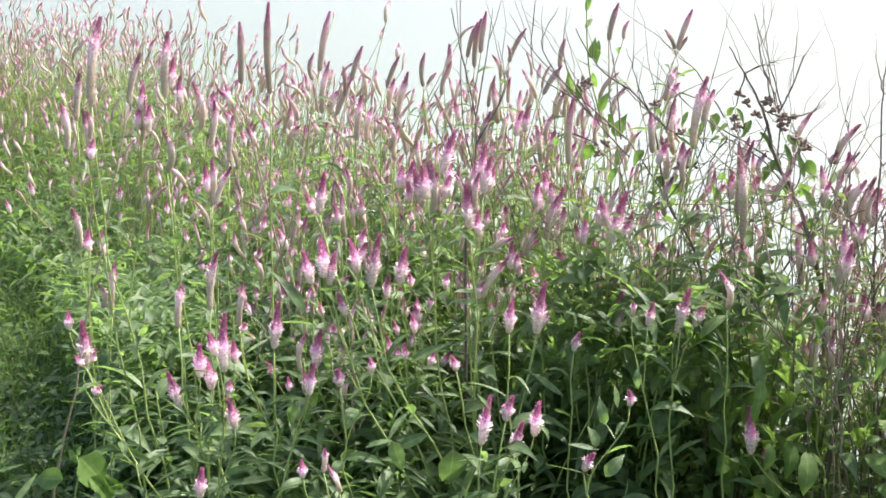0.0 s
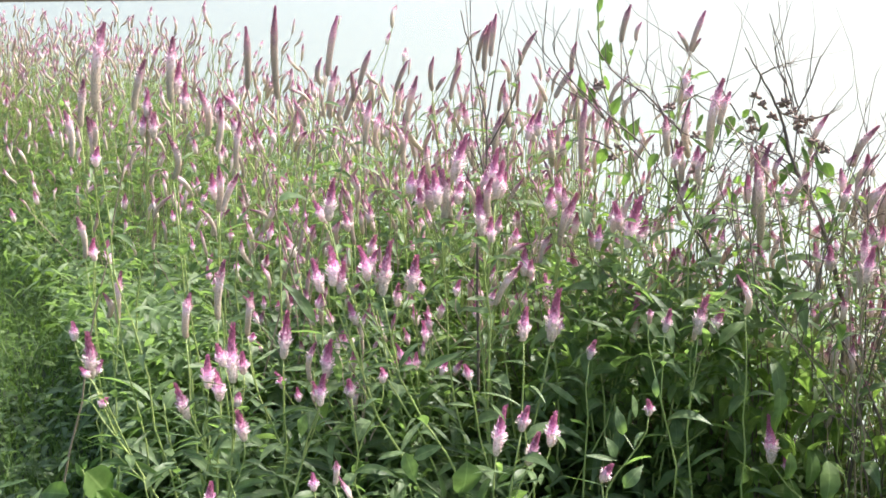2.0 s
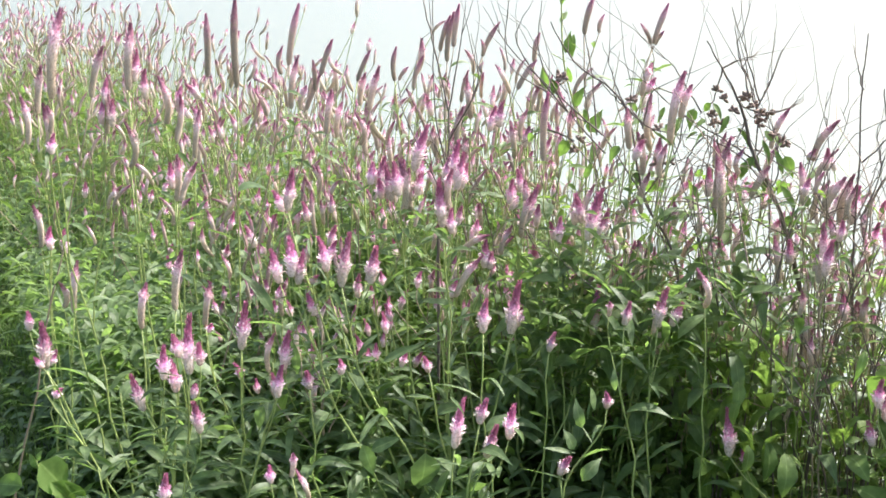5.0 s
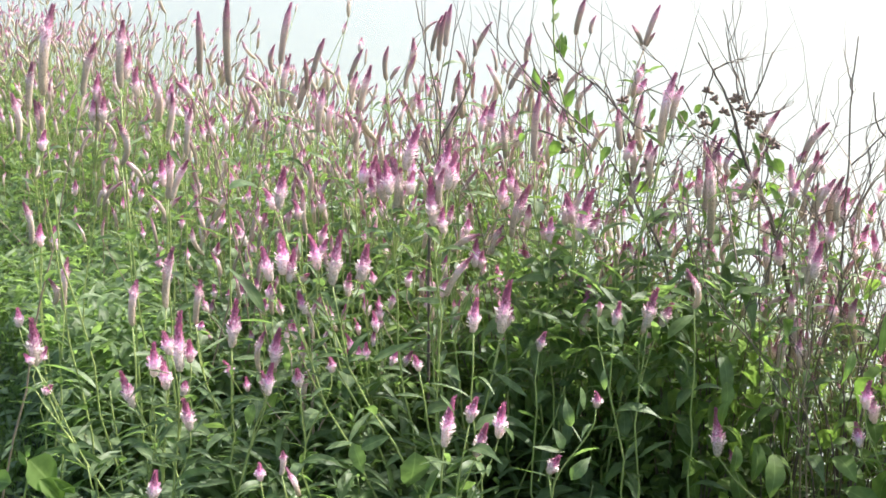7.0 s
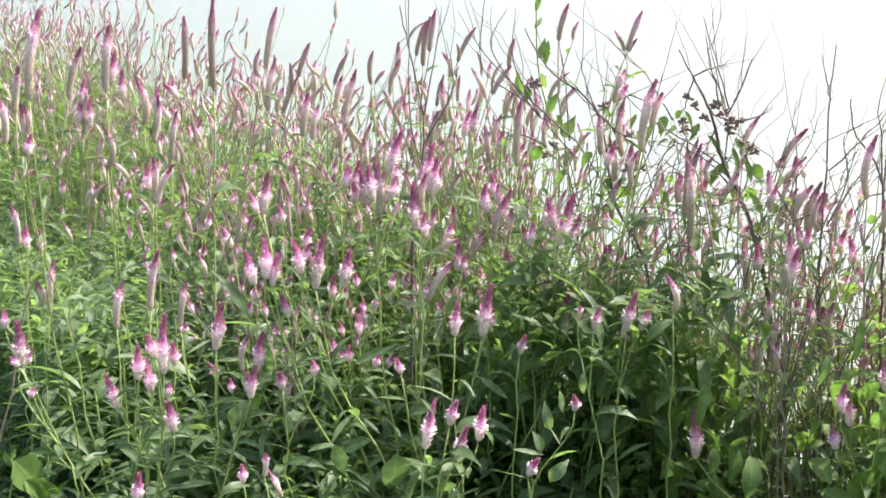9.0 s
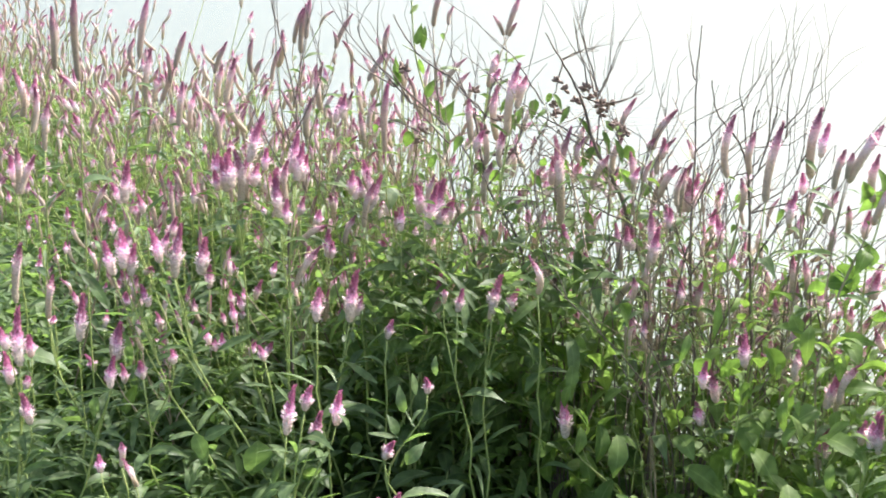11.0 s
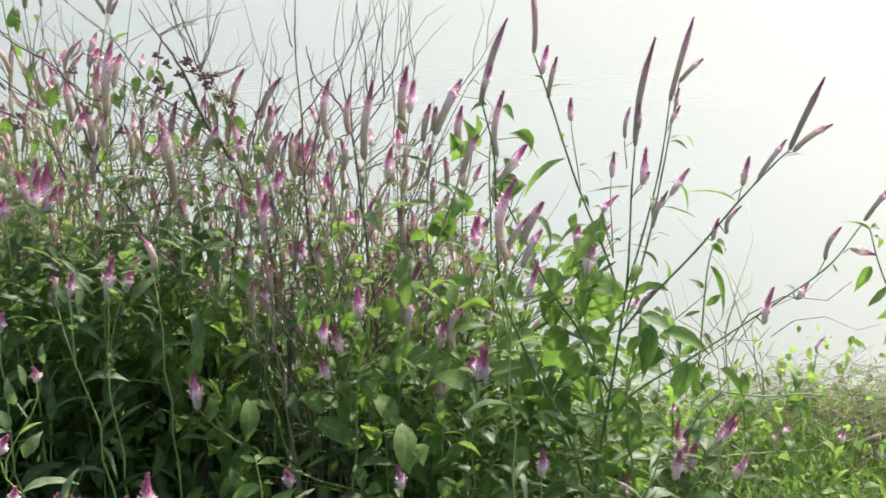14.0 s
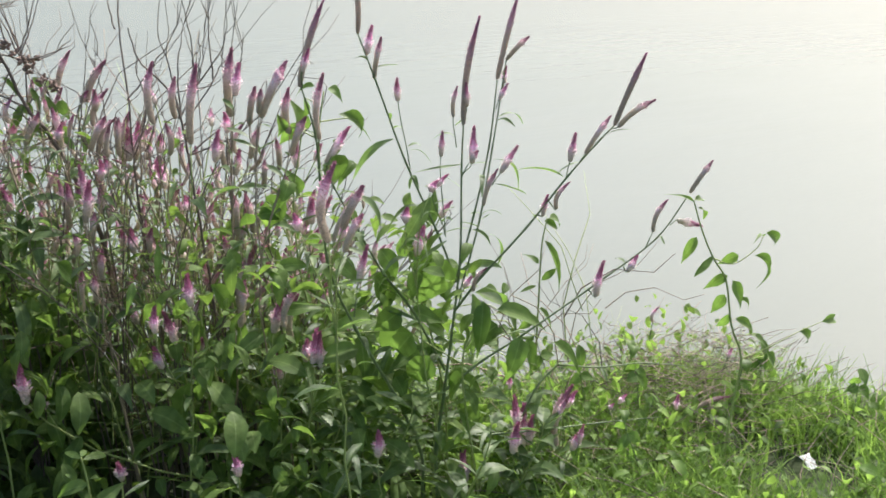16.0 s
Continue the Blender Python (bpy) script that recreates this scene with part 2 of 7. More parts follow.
LANCE = leaf_set("leaf", LEAF, [(0.10, 0.019, 0.8, 0.5), (0.11, 0.024, 0.7, 1.0), (0.10, 0.028, 0.8, 0.3), (0.12, 0.020, 0.8, 1.5), (0.10, 0.032, 0.7, 0.8), (0.11, 0.017, 0.9, 0.1)], 3)
BROAD = leaf_set("leaf", LEAF, [(0.12, 0.040, 0.75, 0.7), (0.13, 0.046, 0.7, 1.2), (0.11, 0.036, 0.8, 0.2), (0.12, 0.048, 0.75, 1.6)], 5, point=1.2)
HEART = leaf_set("leaf", WEED, [(0.085, 0.048, 0.5, 0.8), (0.09, 0.052, 0.45, 1.3), (0.085, 0.044, 0.55, 0.4), (0.085, 0.036, 0.6, 1.0)], 7, 0.06, 10, 1.35)


def spike_arrays(kind, length, bend, rng, sides=7, rings=12, tepals=110):
    """A flower spike from the origin up z: a blunt core under overlapping tepals, a ragged ring of open
    flowers, and a cone of closed buds at the tip."""
    thick, cone, ring = {"young": (0.0086, 0.50, 0.34), "mature": (0.0080, 0.70, 0.70), "old": (0.0080, 0.66, 0.74)}[kind]

    def radius(t):
        if t < cone:
            return thick * (0.55 + 0.45 * min(1, t / 0.10) ** 0.5) * (1.0 - 0.07 * math.sin(8 * t))
        s = (t - cone) / (1.02 - cone)
        return thick * ((0.82 if kind == "young" else 0.95) * (1 - s ** 1.25) + 0.10)

    def centre(t):
        return Vector((bend * length * (t * t if bend > 0 else 1 - (1 - t) ** 2.2), 0.25 * bend * length * math.sin(3.0 * t), length * t))
    pts = [centre(i / rings) for i in range(rings + 1)]
    verts, faces = tube(pts, [radius(i / rings) for i in range(rings + 1)], sides)
    faces = [f for f in faces if len(f) == 4]
    along = [i / rings for i in range(rings + 1) for _ in range(sides)]
    for k in range(tepals):
        t = (k + 0.5) / tepals
        a = k * 2.39996 + rng.uniform(-0.25, 0.25)
        o = Vector((math.cos(a), math.sin(a), 0))
        s = Vector((-math.sin(a), math.cos(a), 0))
        r = radius(t)
        near = math.exp(-((t - ring) / (0.13 if kind == "young" else 0.09)) ** 2) * {"young": 1.0, "mature": 0.7, "old": 0.25}[kind]
        lift = {"young": 0.24, "mature": 0.15, "old": 0.10}[kind] * rng.uniform(0.2, 2.0) + near * rng.uniform(0.2, 1.5) + (0.5 if kind == "young" and rng.random() < 0.06 else 0)
        size = ({"young": 0.0080, "mature": 0.0070, "old": 0.0062}[kind] + 0.0045 * near) * (1.0 - 0.35 * max(0, t - cone)) * rng.uniform(0.75, 1.25)
        base = centre(t) + o * r * 0.8
        d = (Vector((0, 0, 1)) + o * lift * 1.5 + s * rng.uniform(-0.25, 0.25)).normalized()
        w = size * rng.uniform(0.26, 0.38)
        i = len(verts)
        verts += [base - s * w * 0.4, base + d * size * 0.5 - s * w + o * 0.0006, base + d * size, base + d * size * 0.5 + s * w + o * 0.0006]
        faces.append((i, i + 1, i + 2, i + 3))
        along += [t + rng.gauss(0, 0.07)] * 4
    return np.array([tuple(v) for v in verts]), np.array(faces), np.array(along)


SPIKE_LENGTH = {"young": 0.07, "mature": 0.12, "old": 0.15}
SPIKES, BEND = {}, {}
for kind, bends in (("young", (0.0, 0.08, -0.1, 0.16)), ("mature", (0.1, 0.22, 0.34, 0.5, -0.2)), ("old", (0.08, 0.16, 0.24, -0.1))):
    SPIKES[kind] = []
    for q, bend in enumerate(bends):
        v, f, a = spike_arrays(kind, SPIKE_LENGTH[kind], bend, random.Random(40 + q), tepals={"young": 150, "mature": 230, "old": 290}[kind])
        SPIKES[kind].append(mesh_from("flower_spike", v, f, SPIKE[kind], along=a))
        BEND[SPIKES[kind][-1].name] = bend


# ---- plan of the bank ----
SHORE = [(14.0, -6.0), (6.0, 0.2), (3.7, 1.65), (3.0, 2.3), (2.75, 2.75), (1.7, 3.4), (0.8, 4.5), (-0.2, 6.3), (-1.4, 9.0), (-2.5, 11.0), (-4.2, 12.2), (-8.0, 12.6), (-20.0, 11.0), (-60.0, 2.0)]
FRONT = [(2.0, 3.3), (1.88, 2.5), (1.68, 2.14), (1.1, 2.24), (0.92, 2.82), (0.42, 2.82), (0.28, 2.2), (-0.4, 2.15), (-0.66, 2.75), (-0.95, 3.5), (-1.6, 5.0), (-2.8, 7.3), (-5.0, 8.6), (-9.0, 9.0)]


def line_distance(px, py, line):
    """Signed distance of points to a polyline: positive to the right of its way."""
    px, py = np.atleast_1d(np.asarray(px, float)), np.atleast_1d(np.asarray(py, float))
    best, sign = np.full(px.shape, 1e9), np.ones(px.shape)
    for (x0, y0), (x1, y1) in zip(line, line[1:]):
        dx, dy = x1 - x0, y1 - y0
        t = np.clip(((px - x0) * dx + (py - y0) * dy) / (dx * dx + dy * dy), 0, 1)
        d = np.hypot(px - x0 - t * dx, py - y0 - t * dy)
        s = np.where((px - x0) * dy - (py - y0) * dx > 0, 1.0, -1.0)
        near = d < best - 1e-9
        best, sign = np.where(near, d, best), np.where(near, s, sign)
    return best * sign


WATER_Z = -0.42


def ground_z(px, py):
    """Height of the ground: nearly flat lawn, then the bank that drops under the water."""
    px, py = np.atleast_1d(np.asarray(px, float)), np.atleast_1d(np.asarray(py, float))
    d = line_distance(px, py, SHORE)
    lumps = 0.018 * np.sin(2.1 * px + 0.7 * py) + 0.014 * np.sin(3.7 * py - 1.3 * px + 1.0)
    t = np.clip((d + 0.25) / 1.3, 0, 1)
    return lumps * np.clip(1 - np.abs(d) / 60, 0, 1) - 1.5 * t * t * (3 - 2 * t) * 0.75


def ground_at(x, y):
    return float(ground_z(x, y)[0])


# ---- ground, water, far bank ----
def sheet(name, mat, xs, ys, height):
    gx, gy = np.meshgrid(xs, ys)
    v = np.stack([gx.ravel(), gy.ravel(), height(gx.ravel(), gy.ravel())], 1)
    nx = len(xs)
    i = np.arange((len(ys) - 1) * nx).reshape(len(ys) - 1, nx)[:, :-1].ravel()
    return new(name, joined(name, v, np.stack([i, i + 1, i + 1 + nx, i + nx], 1), mat))


def stretch(a, b, fine, far):
    """Grid lines: fine between a and b, coarser and coarser outwards to far."""
    mid = np.arange(a, b, fine)
    out = np.geomspace(0.3, far, 26)
    return np.concatenate([a - out[::-1], mid, b + out])


ground = sheet("ground", SOIL, stretch(-6, 6, 0.12, 2500), stretch(-2, 16, 0.12, 2500), ground_z)
tagged(ground, "dark earth of the lake bank under grass", "ground", kind="structure")
water = sheet("water", WATER, np.linspace(-2400, 2400, 9), np.linspace(-400, 2400, 9), lambda a, b: np.full(a.shape, WATER_Z))
tagged(water, "pale silty lake water with fine wind ripples", "water", kind="structure")


def far_bank():
    """Low wooded bank on the other side of the lake: a grassy foot and a lumpy crown line."""
    rng = random.Random(12)
    line = bezier((-320, -40, 0), (-190, 60, 0), (-110, 120, 0), (-78, 190, 0), 20)[:-1] + bezier((-78, 190, 0), (-70, 215, 0), (-95, 260, 0), (-260, 420, 0), 12)
    verts, faces = [], []
    n = 90
    for i in range(n + 1):
        s = i / n * (len(line) - 1)
        k = min(int(s), len(line) - 2)
        p = line[k].lerp(line[k + 1], s - k)
        d = (line[k + 1] - line[k]).normalized()
        o = Vector((-d.y, d.x, 0))
        h = 7 + 4 * noise.noise(Vector((s * 1.3, 3.1, 0))) + 2 * rng.random()
        for back, z in ((0, -1.2), (1.5, -0.1), (5, 0.9), (6, 0.45 * h), (9, 0.85 * h), (14, h), (40, 0.9 * h), (60, -1.2)):
            verts.append(p + o * (back + 1.2 * rng.random()) + Vector((0, 0, z)))
    m = 8
    for i in range(n):
        for k in range(m - 1):
            a = i * m + k
            faces.append((a, a + m, a + m + 1, a + 1))
    ob = new("far_bank", mesh_from("far_bank", verts, faces, FAR))
    return tagged(ob, "distant wooded lake shore, dim green", "far shore", kind="structure")


far_bank()


# ---- joined masses ----
def placed(template, mats, spots):
    """A template's vertices at many poses. mats: n x 3 x 3, spots: n x 3."""
    v, f, a = template
    vv = np.einsum("nij,vj->nvi", mats, v) + spots[:, None, :]
    ff = f[None] + (np.arange(len(spots)) * len(v))[:, None, None]
    return vv.reshape(-1, 3), ff.reshape(-1, 4), np.tile(a, len(spots))


def frames_of(ways, sizes, rng, axis, across=None):
    """Turning matrices whose x (or z) axis runs along ways."""
    d = ways / np.linalg.norm(ways, axis=1)[:, None]
    u = np.tile(np.array([0.03, 0.02, 1.0]), (len(d), 1)) + rng.normal(0, 0.25, d.shape)
    s = np.cross(u, d)
    s /= np.linalg.norm(s, axis=1)[:, None]
    n = np.cross(d, s)
    m = np.stack((d, s, n) if axis == "x" else (s, n, d), 2)
    scale = np.repeat(sizes[:, None], 3, 1)
    if across is not None:
        scale[:, 1] *= across
    return m * scale[:, None, :]


class Mass:
    """Collects placed templates of several materials for one joined mesh."""

    def __init__(self):
        self.v, self.f, self.along, self.across, self.slot, self.mats, self.count = [], [], [], [], [], [], 0

    def add(self, arrays, mat, key):
        v, f, a = arrays
        if mat not in self.mats:
            self.mats.append(mat)
        self.v.append(v), self.f.append(f + self.count)
        self.along.append(a if key == "along" else np.zeros(len(v)))
        self.across.append(a if key == "across" else np.ones(len(v)))
        self.slot.append(np.full(len(f), self.mats.index(mat)))
        self.count += len(v)

    def make(self, name, label, category):
        me = joined(name, np.concatenate(self.v), np.concatenate(self.f), self.mats[0], along=np.concatenate(self.along), across=np.concatenate(self.across))
        for m in self.mats[1:]:
            me.materials.append(m)
        me.polygons.foreach_set("material_index", np.concatenate(self.slot).astype(np.int32))
        return tagged(new(name, me), label, category, kind="stuff")


def small_leaf(length, width, droop, seed, n=4):
    """A light leaf of few faces for the masses."""
    v, _, a = leaf_arrays(length, width, 0.8, droop, 0.25, 0.4, 0.1, random.Random(seed), n)
    keep = [i for i in range(len(v)) if i % 5 in (0, 2, 4)]
    faces = [(i * 3 + k, i * 3 + k + 3, i * 3 + k + 4, i * 3 + k + 1) for i in range(n) for k in range(2)]
    return v[keep], np.array(faces), a[keep]


def blade(length, width, lean):
    v, a = [], []
    for i in range(4):
        t = i / 3
        for s in (-1, 1):
            v.append((s * width * 0.5 * (1 - 0.85 * t), lean * length * t * t, length * t * (1 - 0.35 * lean * t)))
            a.append(0.8)
    return np.array(v), np.array([(0, 1, 3, 2), (2, 3, 5, 4), (4, 5, 7, 6)]), np.array(a)


def scatter(rng, n, x0, x1, y0, y1, test):
    x, y = rng.uniform(x0, x1, n), rng.uniform(y0, y1, n)
    ok = test(x, y)
    return x[ok], y[ok]


def in_bed(x, y, front=0.0, shore=0.05):
    return (line_distance(x, y, FRONT) > front) & (line_distance(x, y, SHORE) < -shore)


def trodden(x, y):
    """A bare spot in the grass."""
    return np.hypot(x - 2.47, y - 2.07) < 0.12


def lawn(x, y):
    # few blades here: bare dark earth stands in for shade beside the bed
    shaded = (x > -1.7) & (x < 1.55) & (y > 1.8) & ((y < 3.3) | (x > -0.7)) & (np.sin(91.7 * x + 57.3 * y) < np.where(x < -0.4, 0.8, 0.95))
    return (line_distance(x, y, SHORE) < 0.3) & ~in_bed(x, y, 0.25) & ~shaded & ~trodden(x, y)


def ragged(x, y, box):
    """Share of blades kept: all inside the box, fewer and in patches towards its rim."""
    rim = np.minimum(np.minimum(x - box[0], box[1] - x), np.minimum(y - box[2], box[3] - y))
    return np.clip(0.62 * rim - 0.25 + 0.3 * np.sin(2.9 * x + 1.1 * y) + 0.25 * np.sin(4.1 * y - 1.7 * x) + 0.2 * np.sin(7.3 * x + 5.1 * y), 0, 1)


def grass():
    rng = np.random.default_rng(5)
    mass = Mass()
    areas = [(80000, -4.3, 0.6, 0.9, 8.6), (9000, -10.0, -1.5, 6.5, 12.0), (100000, 0.5, 5.2, -0.3, 4.4), (90000, -7.0, 7.0, -5.0, 8.0)]
    for n, *box in areas:
        x, y = scatter(rng, n, *box, lambda a, b: lawn(a, b) & (rng.random(len(a)) < ragged(a, b, box)))
        z = ground_z(x, y) - 0.004
        kinds = rng.integers(0, 4, len(x))
        turn = rng.uniform(0, 2 * math.pi, len(x))
        for k, shape in enumerate((blade(0.07, 0.006, 0.5), blade(0.10, 0.007, 0.9), blade(0.05, 0.008, 0.3), blade(0.13, 0.006, 1.1))):
            sel = kinds == k
            ways = np.stack([0.3 * np.cos(turn[sel]), 0.3 * np.sin(turn[sel]), np.ones(sel.sum())], 1)
            c, s = np.cos(turn[sel]), np.sin(turn[sel])
            m = frames_of(ways, rng.uniform(0.6, 1.3, sel.sum()), rng, "z")
            spin = np.zeros_like(m)
            spin[:, 0, 0], spin[:, 0, 1], spin[:, 1, 0], spin[:, 1, 1], spin[:, 2, 2] = c, -s, s, c, 1
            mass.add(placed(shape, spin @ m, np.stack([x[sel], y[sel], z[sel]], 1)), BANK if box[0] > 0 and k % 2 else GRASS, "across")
    # small broad leaves of creeping weeds between the blades
    for n, *box in [(14000, -4.2, 0.4, 1.2, 8.6), (9000, 0.6, 4.9, 0.0, 4.2), (9000, -7.0, 7.0, -5.0, 6.0)]:
        x, y = scatter(rng, n, *box, lambda a, b: lawn(a, b) & (rng.random(len(a)) < ragged(a, b, box)))
        z = ground_z(x, y) + rng.uniform(0.01, 0.09, len(x))
        turn = rng.uniform(0, 2 * math.pi, len(x))
        ways = np.stack([np.cos(turn), np.sin(turn), rng.uniform(-0.1, 0.7, len(x))], 1)
        m = frames_of(ways, rng.uniform(0.5, 1.3, len(x)), rng, "x")
        mass.add(placed(small_leaf(0.045, 0.022, 0.6, 9, 3), m, np.stack([x, y, z], 1)), GRASS, "across")
    return mass.make("grass", "short green lawn grass mixed with creeping weeds", "grass")


grass()


def canopy(x, y):
    """Height of the flower heads over the bed: low along the front, taller towards the water."""
    d = line_distance(x, y, FRONT)
    edge = 0.24 * np.clip((-0.5 - x) / 0.3, 0, 1) * np.clip(1 - np.abs(d - 0.1) / 0.6, 0, 1) * np.clip((5.0 - y) / 0.6, 0, 1)
    return edge + 0.47 + 0.5 * np.clip((d - 0.1) / 0.9, 0, 1) + 0.06 * np.sin(3.1 * x + 1.7 * y) + 0.05 * np.sin(4.3 * x - 2.9 * y) * np.clip((y - 4) / 2, 0, 1) + 0.10 * np.clip((y - 4.5) / 5, 0, 1) * np.clip((-1.2 - x) / 0.9, 0, 1)


def hollow(x, y):
    """The dark recess under the leaning front plants, and its right-hand twin at the end of the bed."""
    return ((x > 0.28) & (x < 0.85) & (y < 3.1))


def undergrowth():
    """The closed mass of leaves between and under the flowering stems."""
    rng = np.random.default_rng(8)
    mass = Mass()
    shapes = (small_leaf(0.15, 0.025, 0.9, 1, 5), small_leaf(0.15, 0.032, 1.3, 2, 5), small_leaf(0.12, 0.040, 0.6, 3, 5), small_leaf(0.16, 0.021, 0.5, 4, 5))
    layers = [
        (17000, (-1.6, 2.1, 1.9, 4.8), LEAF_STUFF, "bed"),
        (20000, (-5.0, 0.9, 4.6, 12.5), LEAF_STUFF, "bed"),
        (16000, (-5.5, 0.9, 4.6, 12.5), GRASS, "bed"),
        (11000, (-1.35, 0.0, 2.1, 4.2), LEAF_STUFF, "bed"),
        (520, (0.25, 0.82, 2.7, 3.1), LEAF_STUFF, "hood"),
        (1700, (0.9, 1.9, 2.1, 3.3), WEED_STUFF, "bed"),
        (3600, (-0.35, 0.9, 2.9, 4.8), WEED_STUFF, "bed"),
        # low layers: light coming through is put in with the brighter leaf green
        (1500, (0.6, 1.85, 2.9, 3.7), WEED_STUFF, "low"),
        (800, (0.7, 1.5, 2.5, 3.4), WEED_STUFF, "low"),
    ]
    for n, box, mat, layer in layers:
        hood = layer == "hood"
        x, y = scatter(rng, n, *box, (lambda a, b: b > 2.76 + 0.08 * np.sin(9 * a)) if hood else (lambda a, b: in_bed(a, b, np.where(b < 3.2, 0.16, -0.02), 0.0) & ((a < 0.9) | (rng.random(len(a)) < np.where(a > 1.3, 0.42, np.where(b > 2.9, 0.30, 0.26))))))
        if not hood:
            d = line_distance(x, y, FRONT)
            keep = rng.random(len(x)) < np.where(y < 4.6, np.where(x < -0.5, 0.9, 0.45) + 0.55 * np.clip((d - 0.1) / 0.4, 0, 1), 1)
            x, y = x[keep], y[keep]
        end = np.clip((1.95 - x) / 0.25, 0.35, 1)
        top = np.maximum(canopy(x, y) * np.where(y > 3.0, 0.70, 0.84), np.where((x > 0.95), 0.56, 0)) * end * np.where((x > 0.45) & (y > 2.85) & (y < 4.6), 0.74, 1)
        top = top * np.where((x < 0.0) & (y < 3.3) & (line_distance(x, y, FRONT) < 0.5), 0.78, 1)
        u = rng.random(len(x)) ** 0.75
        z = ground_z(x, y) + 0.03 + u * (top - 0.05)
        if layer == "low":
            z = ground_z(x, y) + 0.03 + 0.45 * u
        if hood:
            z = rng.uniform(0.52, 0.74, len(x)) + 0.2 * (y - 2.8)
        else:
            keep = ~(hollow(x, y) & (z < 0.36) & (rng.random(len(x)) < 0.75))
            keep &= ~((x > 0.5) & (x < 1.3) & (y > 2.7) & (z > 0.46 + 0.08 * np.sin(11 * x)) & (rng.random(len(x)) < 0.7))
            x, y, z, u = x[keep], y[keep], z[keep], u[keep]
        turn = rng.uniform(0, 2 * math.pi, len(x))
        ways = np.stack([np.cos(turn), np.sin(turn), rng.uniform(-0.7, 1.2, len(x))], 1)
        kinds = rng.integers(0, 4, len(x))
        for k, shape in enumerate(shapes):
            sel = kinds == k
            size = rng.uniform(0.45, 1.2, sel.sum()) * (1.05 - 0.35 * u[sel])
            mass.add(placed(shape, frames_of(ways[sel], size, rng, "x"), np.stack([x[sel], y[sel], z[sel]], 1)), mat, "across")
    # knee-high leafy weeds where the bed meets the lawn
    x, y = scatter(rng, 1900, -1.75, -0.35, 2.2, 4.3, lambda a, b: (np.abs(line_distance(a, b, FRONT) + 0.08) < 0.42) | ((a > -1.1) & (b < 2.9)))
    turn = rng.uniform(0, 2 * math.pi, len(x))
    ways = np.stack([np.cos(turn), np.sin(turn), rng.uniform(-0.6, 0.6, len(x))], 1)
    z = ground_z(x, y) + 0.02 + rng.random(len(x)) * np.clip(0.10 + 0.3 * line_distance(x, y, FRONT), 0.04, 0.16)
    kinds = rng.integers(0, 3, len(x))
    for k, shape in enumerate((small_leaf(0.09, 0.022, 0.9, 26, 5), small_leaf(0.10, 0.036, 1.1, 27, 6), small_leaf(0.07, 0.030, 0.6, 28, 5))):
        sel = kinds == k
        mass.add(placed(shape, frames_of(ways[sel], rng.uniform(0.5, 1.2, sel.sum()), rng, "x"), np.stack([x[sel], y[sel], z[sel]], 1)), LEAF_STUFF, "across")
    # closed wall of leaves at the back of the recess
    x, y = rng.uniform(0.2, 0.95, 1100), rng.uniform(2.98, 3.4, 1100)
    turn = rng.uniform(0, 2 * math.pi, len(x))
    ways = np.stack([np.cos(turn), np.sin(turn), rng.uniform(-1.2, 0.2, len(x))], 1)
    z = ground_z(x, y) + 0.05 + rng.random(len(x)) * (0.50 + 0.05 * np.sin(8 * x))
    mass.add(placed(small_leaf(0.11, 0.046, 0.9, 17, 6), frames_of(ways, rng.uniform(0.6, 1.15, len(x)), rng, "x"), np.stack([x, y, z], 1)), LEAF_STUFF, "across")
    # large drooping leaves in the shade of the recess
    x, y = scatter(rng, 380, 0.3, 0.86, 2.62, 3.05, lambda a, b: b > np.where(a > 0.7, 2.62, 2.8) + 0.1 * np.sin(7 * a))
    turn = rng.uniform(0, 2 * math.pi, len(x))
    ways = np.stack([np.cos(turn), np.sin(turn), rng.uniform(-1.3, 0.1, len(x))], 1)
    z = ground_z(x, y) + rng.uniform(0.08, 0.6, len(x))
    # brighter green on the right puts more light into the leaf colour
    for near, mat in ((x < 0.68, LEAF_STUFF), (x >= 0.68, WEED_STUFF)):
        mass.add(placed(small_leaf(0.105, 0.044, 0.9, 16, 7), frames_of(ways[near], rng.uniform(0.5, 1.1, near.sum()), rng, "x"), np.stack([x[near], y[near], z[near]], 1)), mat, "across")
    # broad soft leaves between the recess and the end of the bed
    x, y = scatter(rng, 190, 0.95, 1.55, 2.25, 2.75, lambda a, b: in_bed(a, b, -0.05, 0.1))
    turn = rng.uniform(0, 2 * math.pi, len(x))
    ways = np.stack([np.cos(turn), np.sin(turn) - 0.5, rng.uniform(-0.9, 0.15, len(x))], 1)
    z = ground_z(x, y) + rng.uniform(0.06, 0.5, len(x))
    mass.add(placed(small_leaf(0.11, 0.050, 0.8, 18, 7), frames_of(ways, rng.uniform(0.5, 1.1, len(x)), rng, "x"), np.stack([x, y, z], 1)), WEED_STUFF, "across")
    # broad leaves in the open end of the bed
    x, y = scatter(rng, 640, 1.05, 1.95, 2.2, 3.05, lambda a, b: in_bed(a, b, 0.02, 0.1))
    turn = rng.uniform(0, 2 * math.pi, len(x))
    ways = np.stack([np.cos(turn), np.sin(turn), rng.uniform(-0.9, 0.3, len(x))], 1)
    z = ground_z(x, y) + rng.uniform(0.06, 0.76, len(x)) * np.clip((2.05 - x) / 0.35, 0.4, 1)
    kinds = rng.integers(0, 3, len(x))
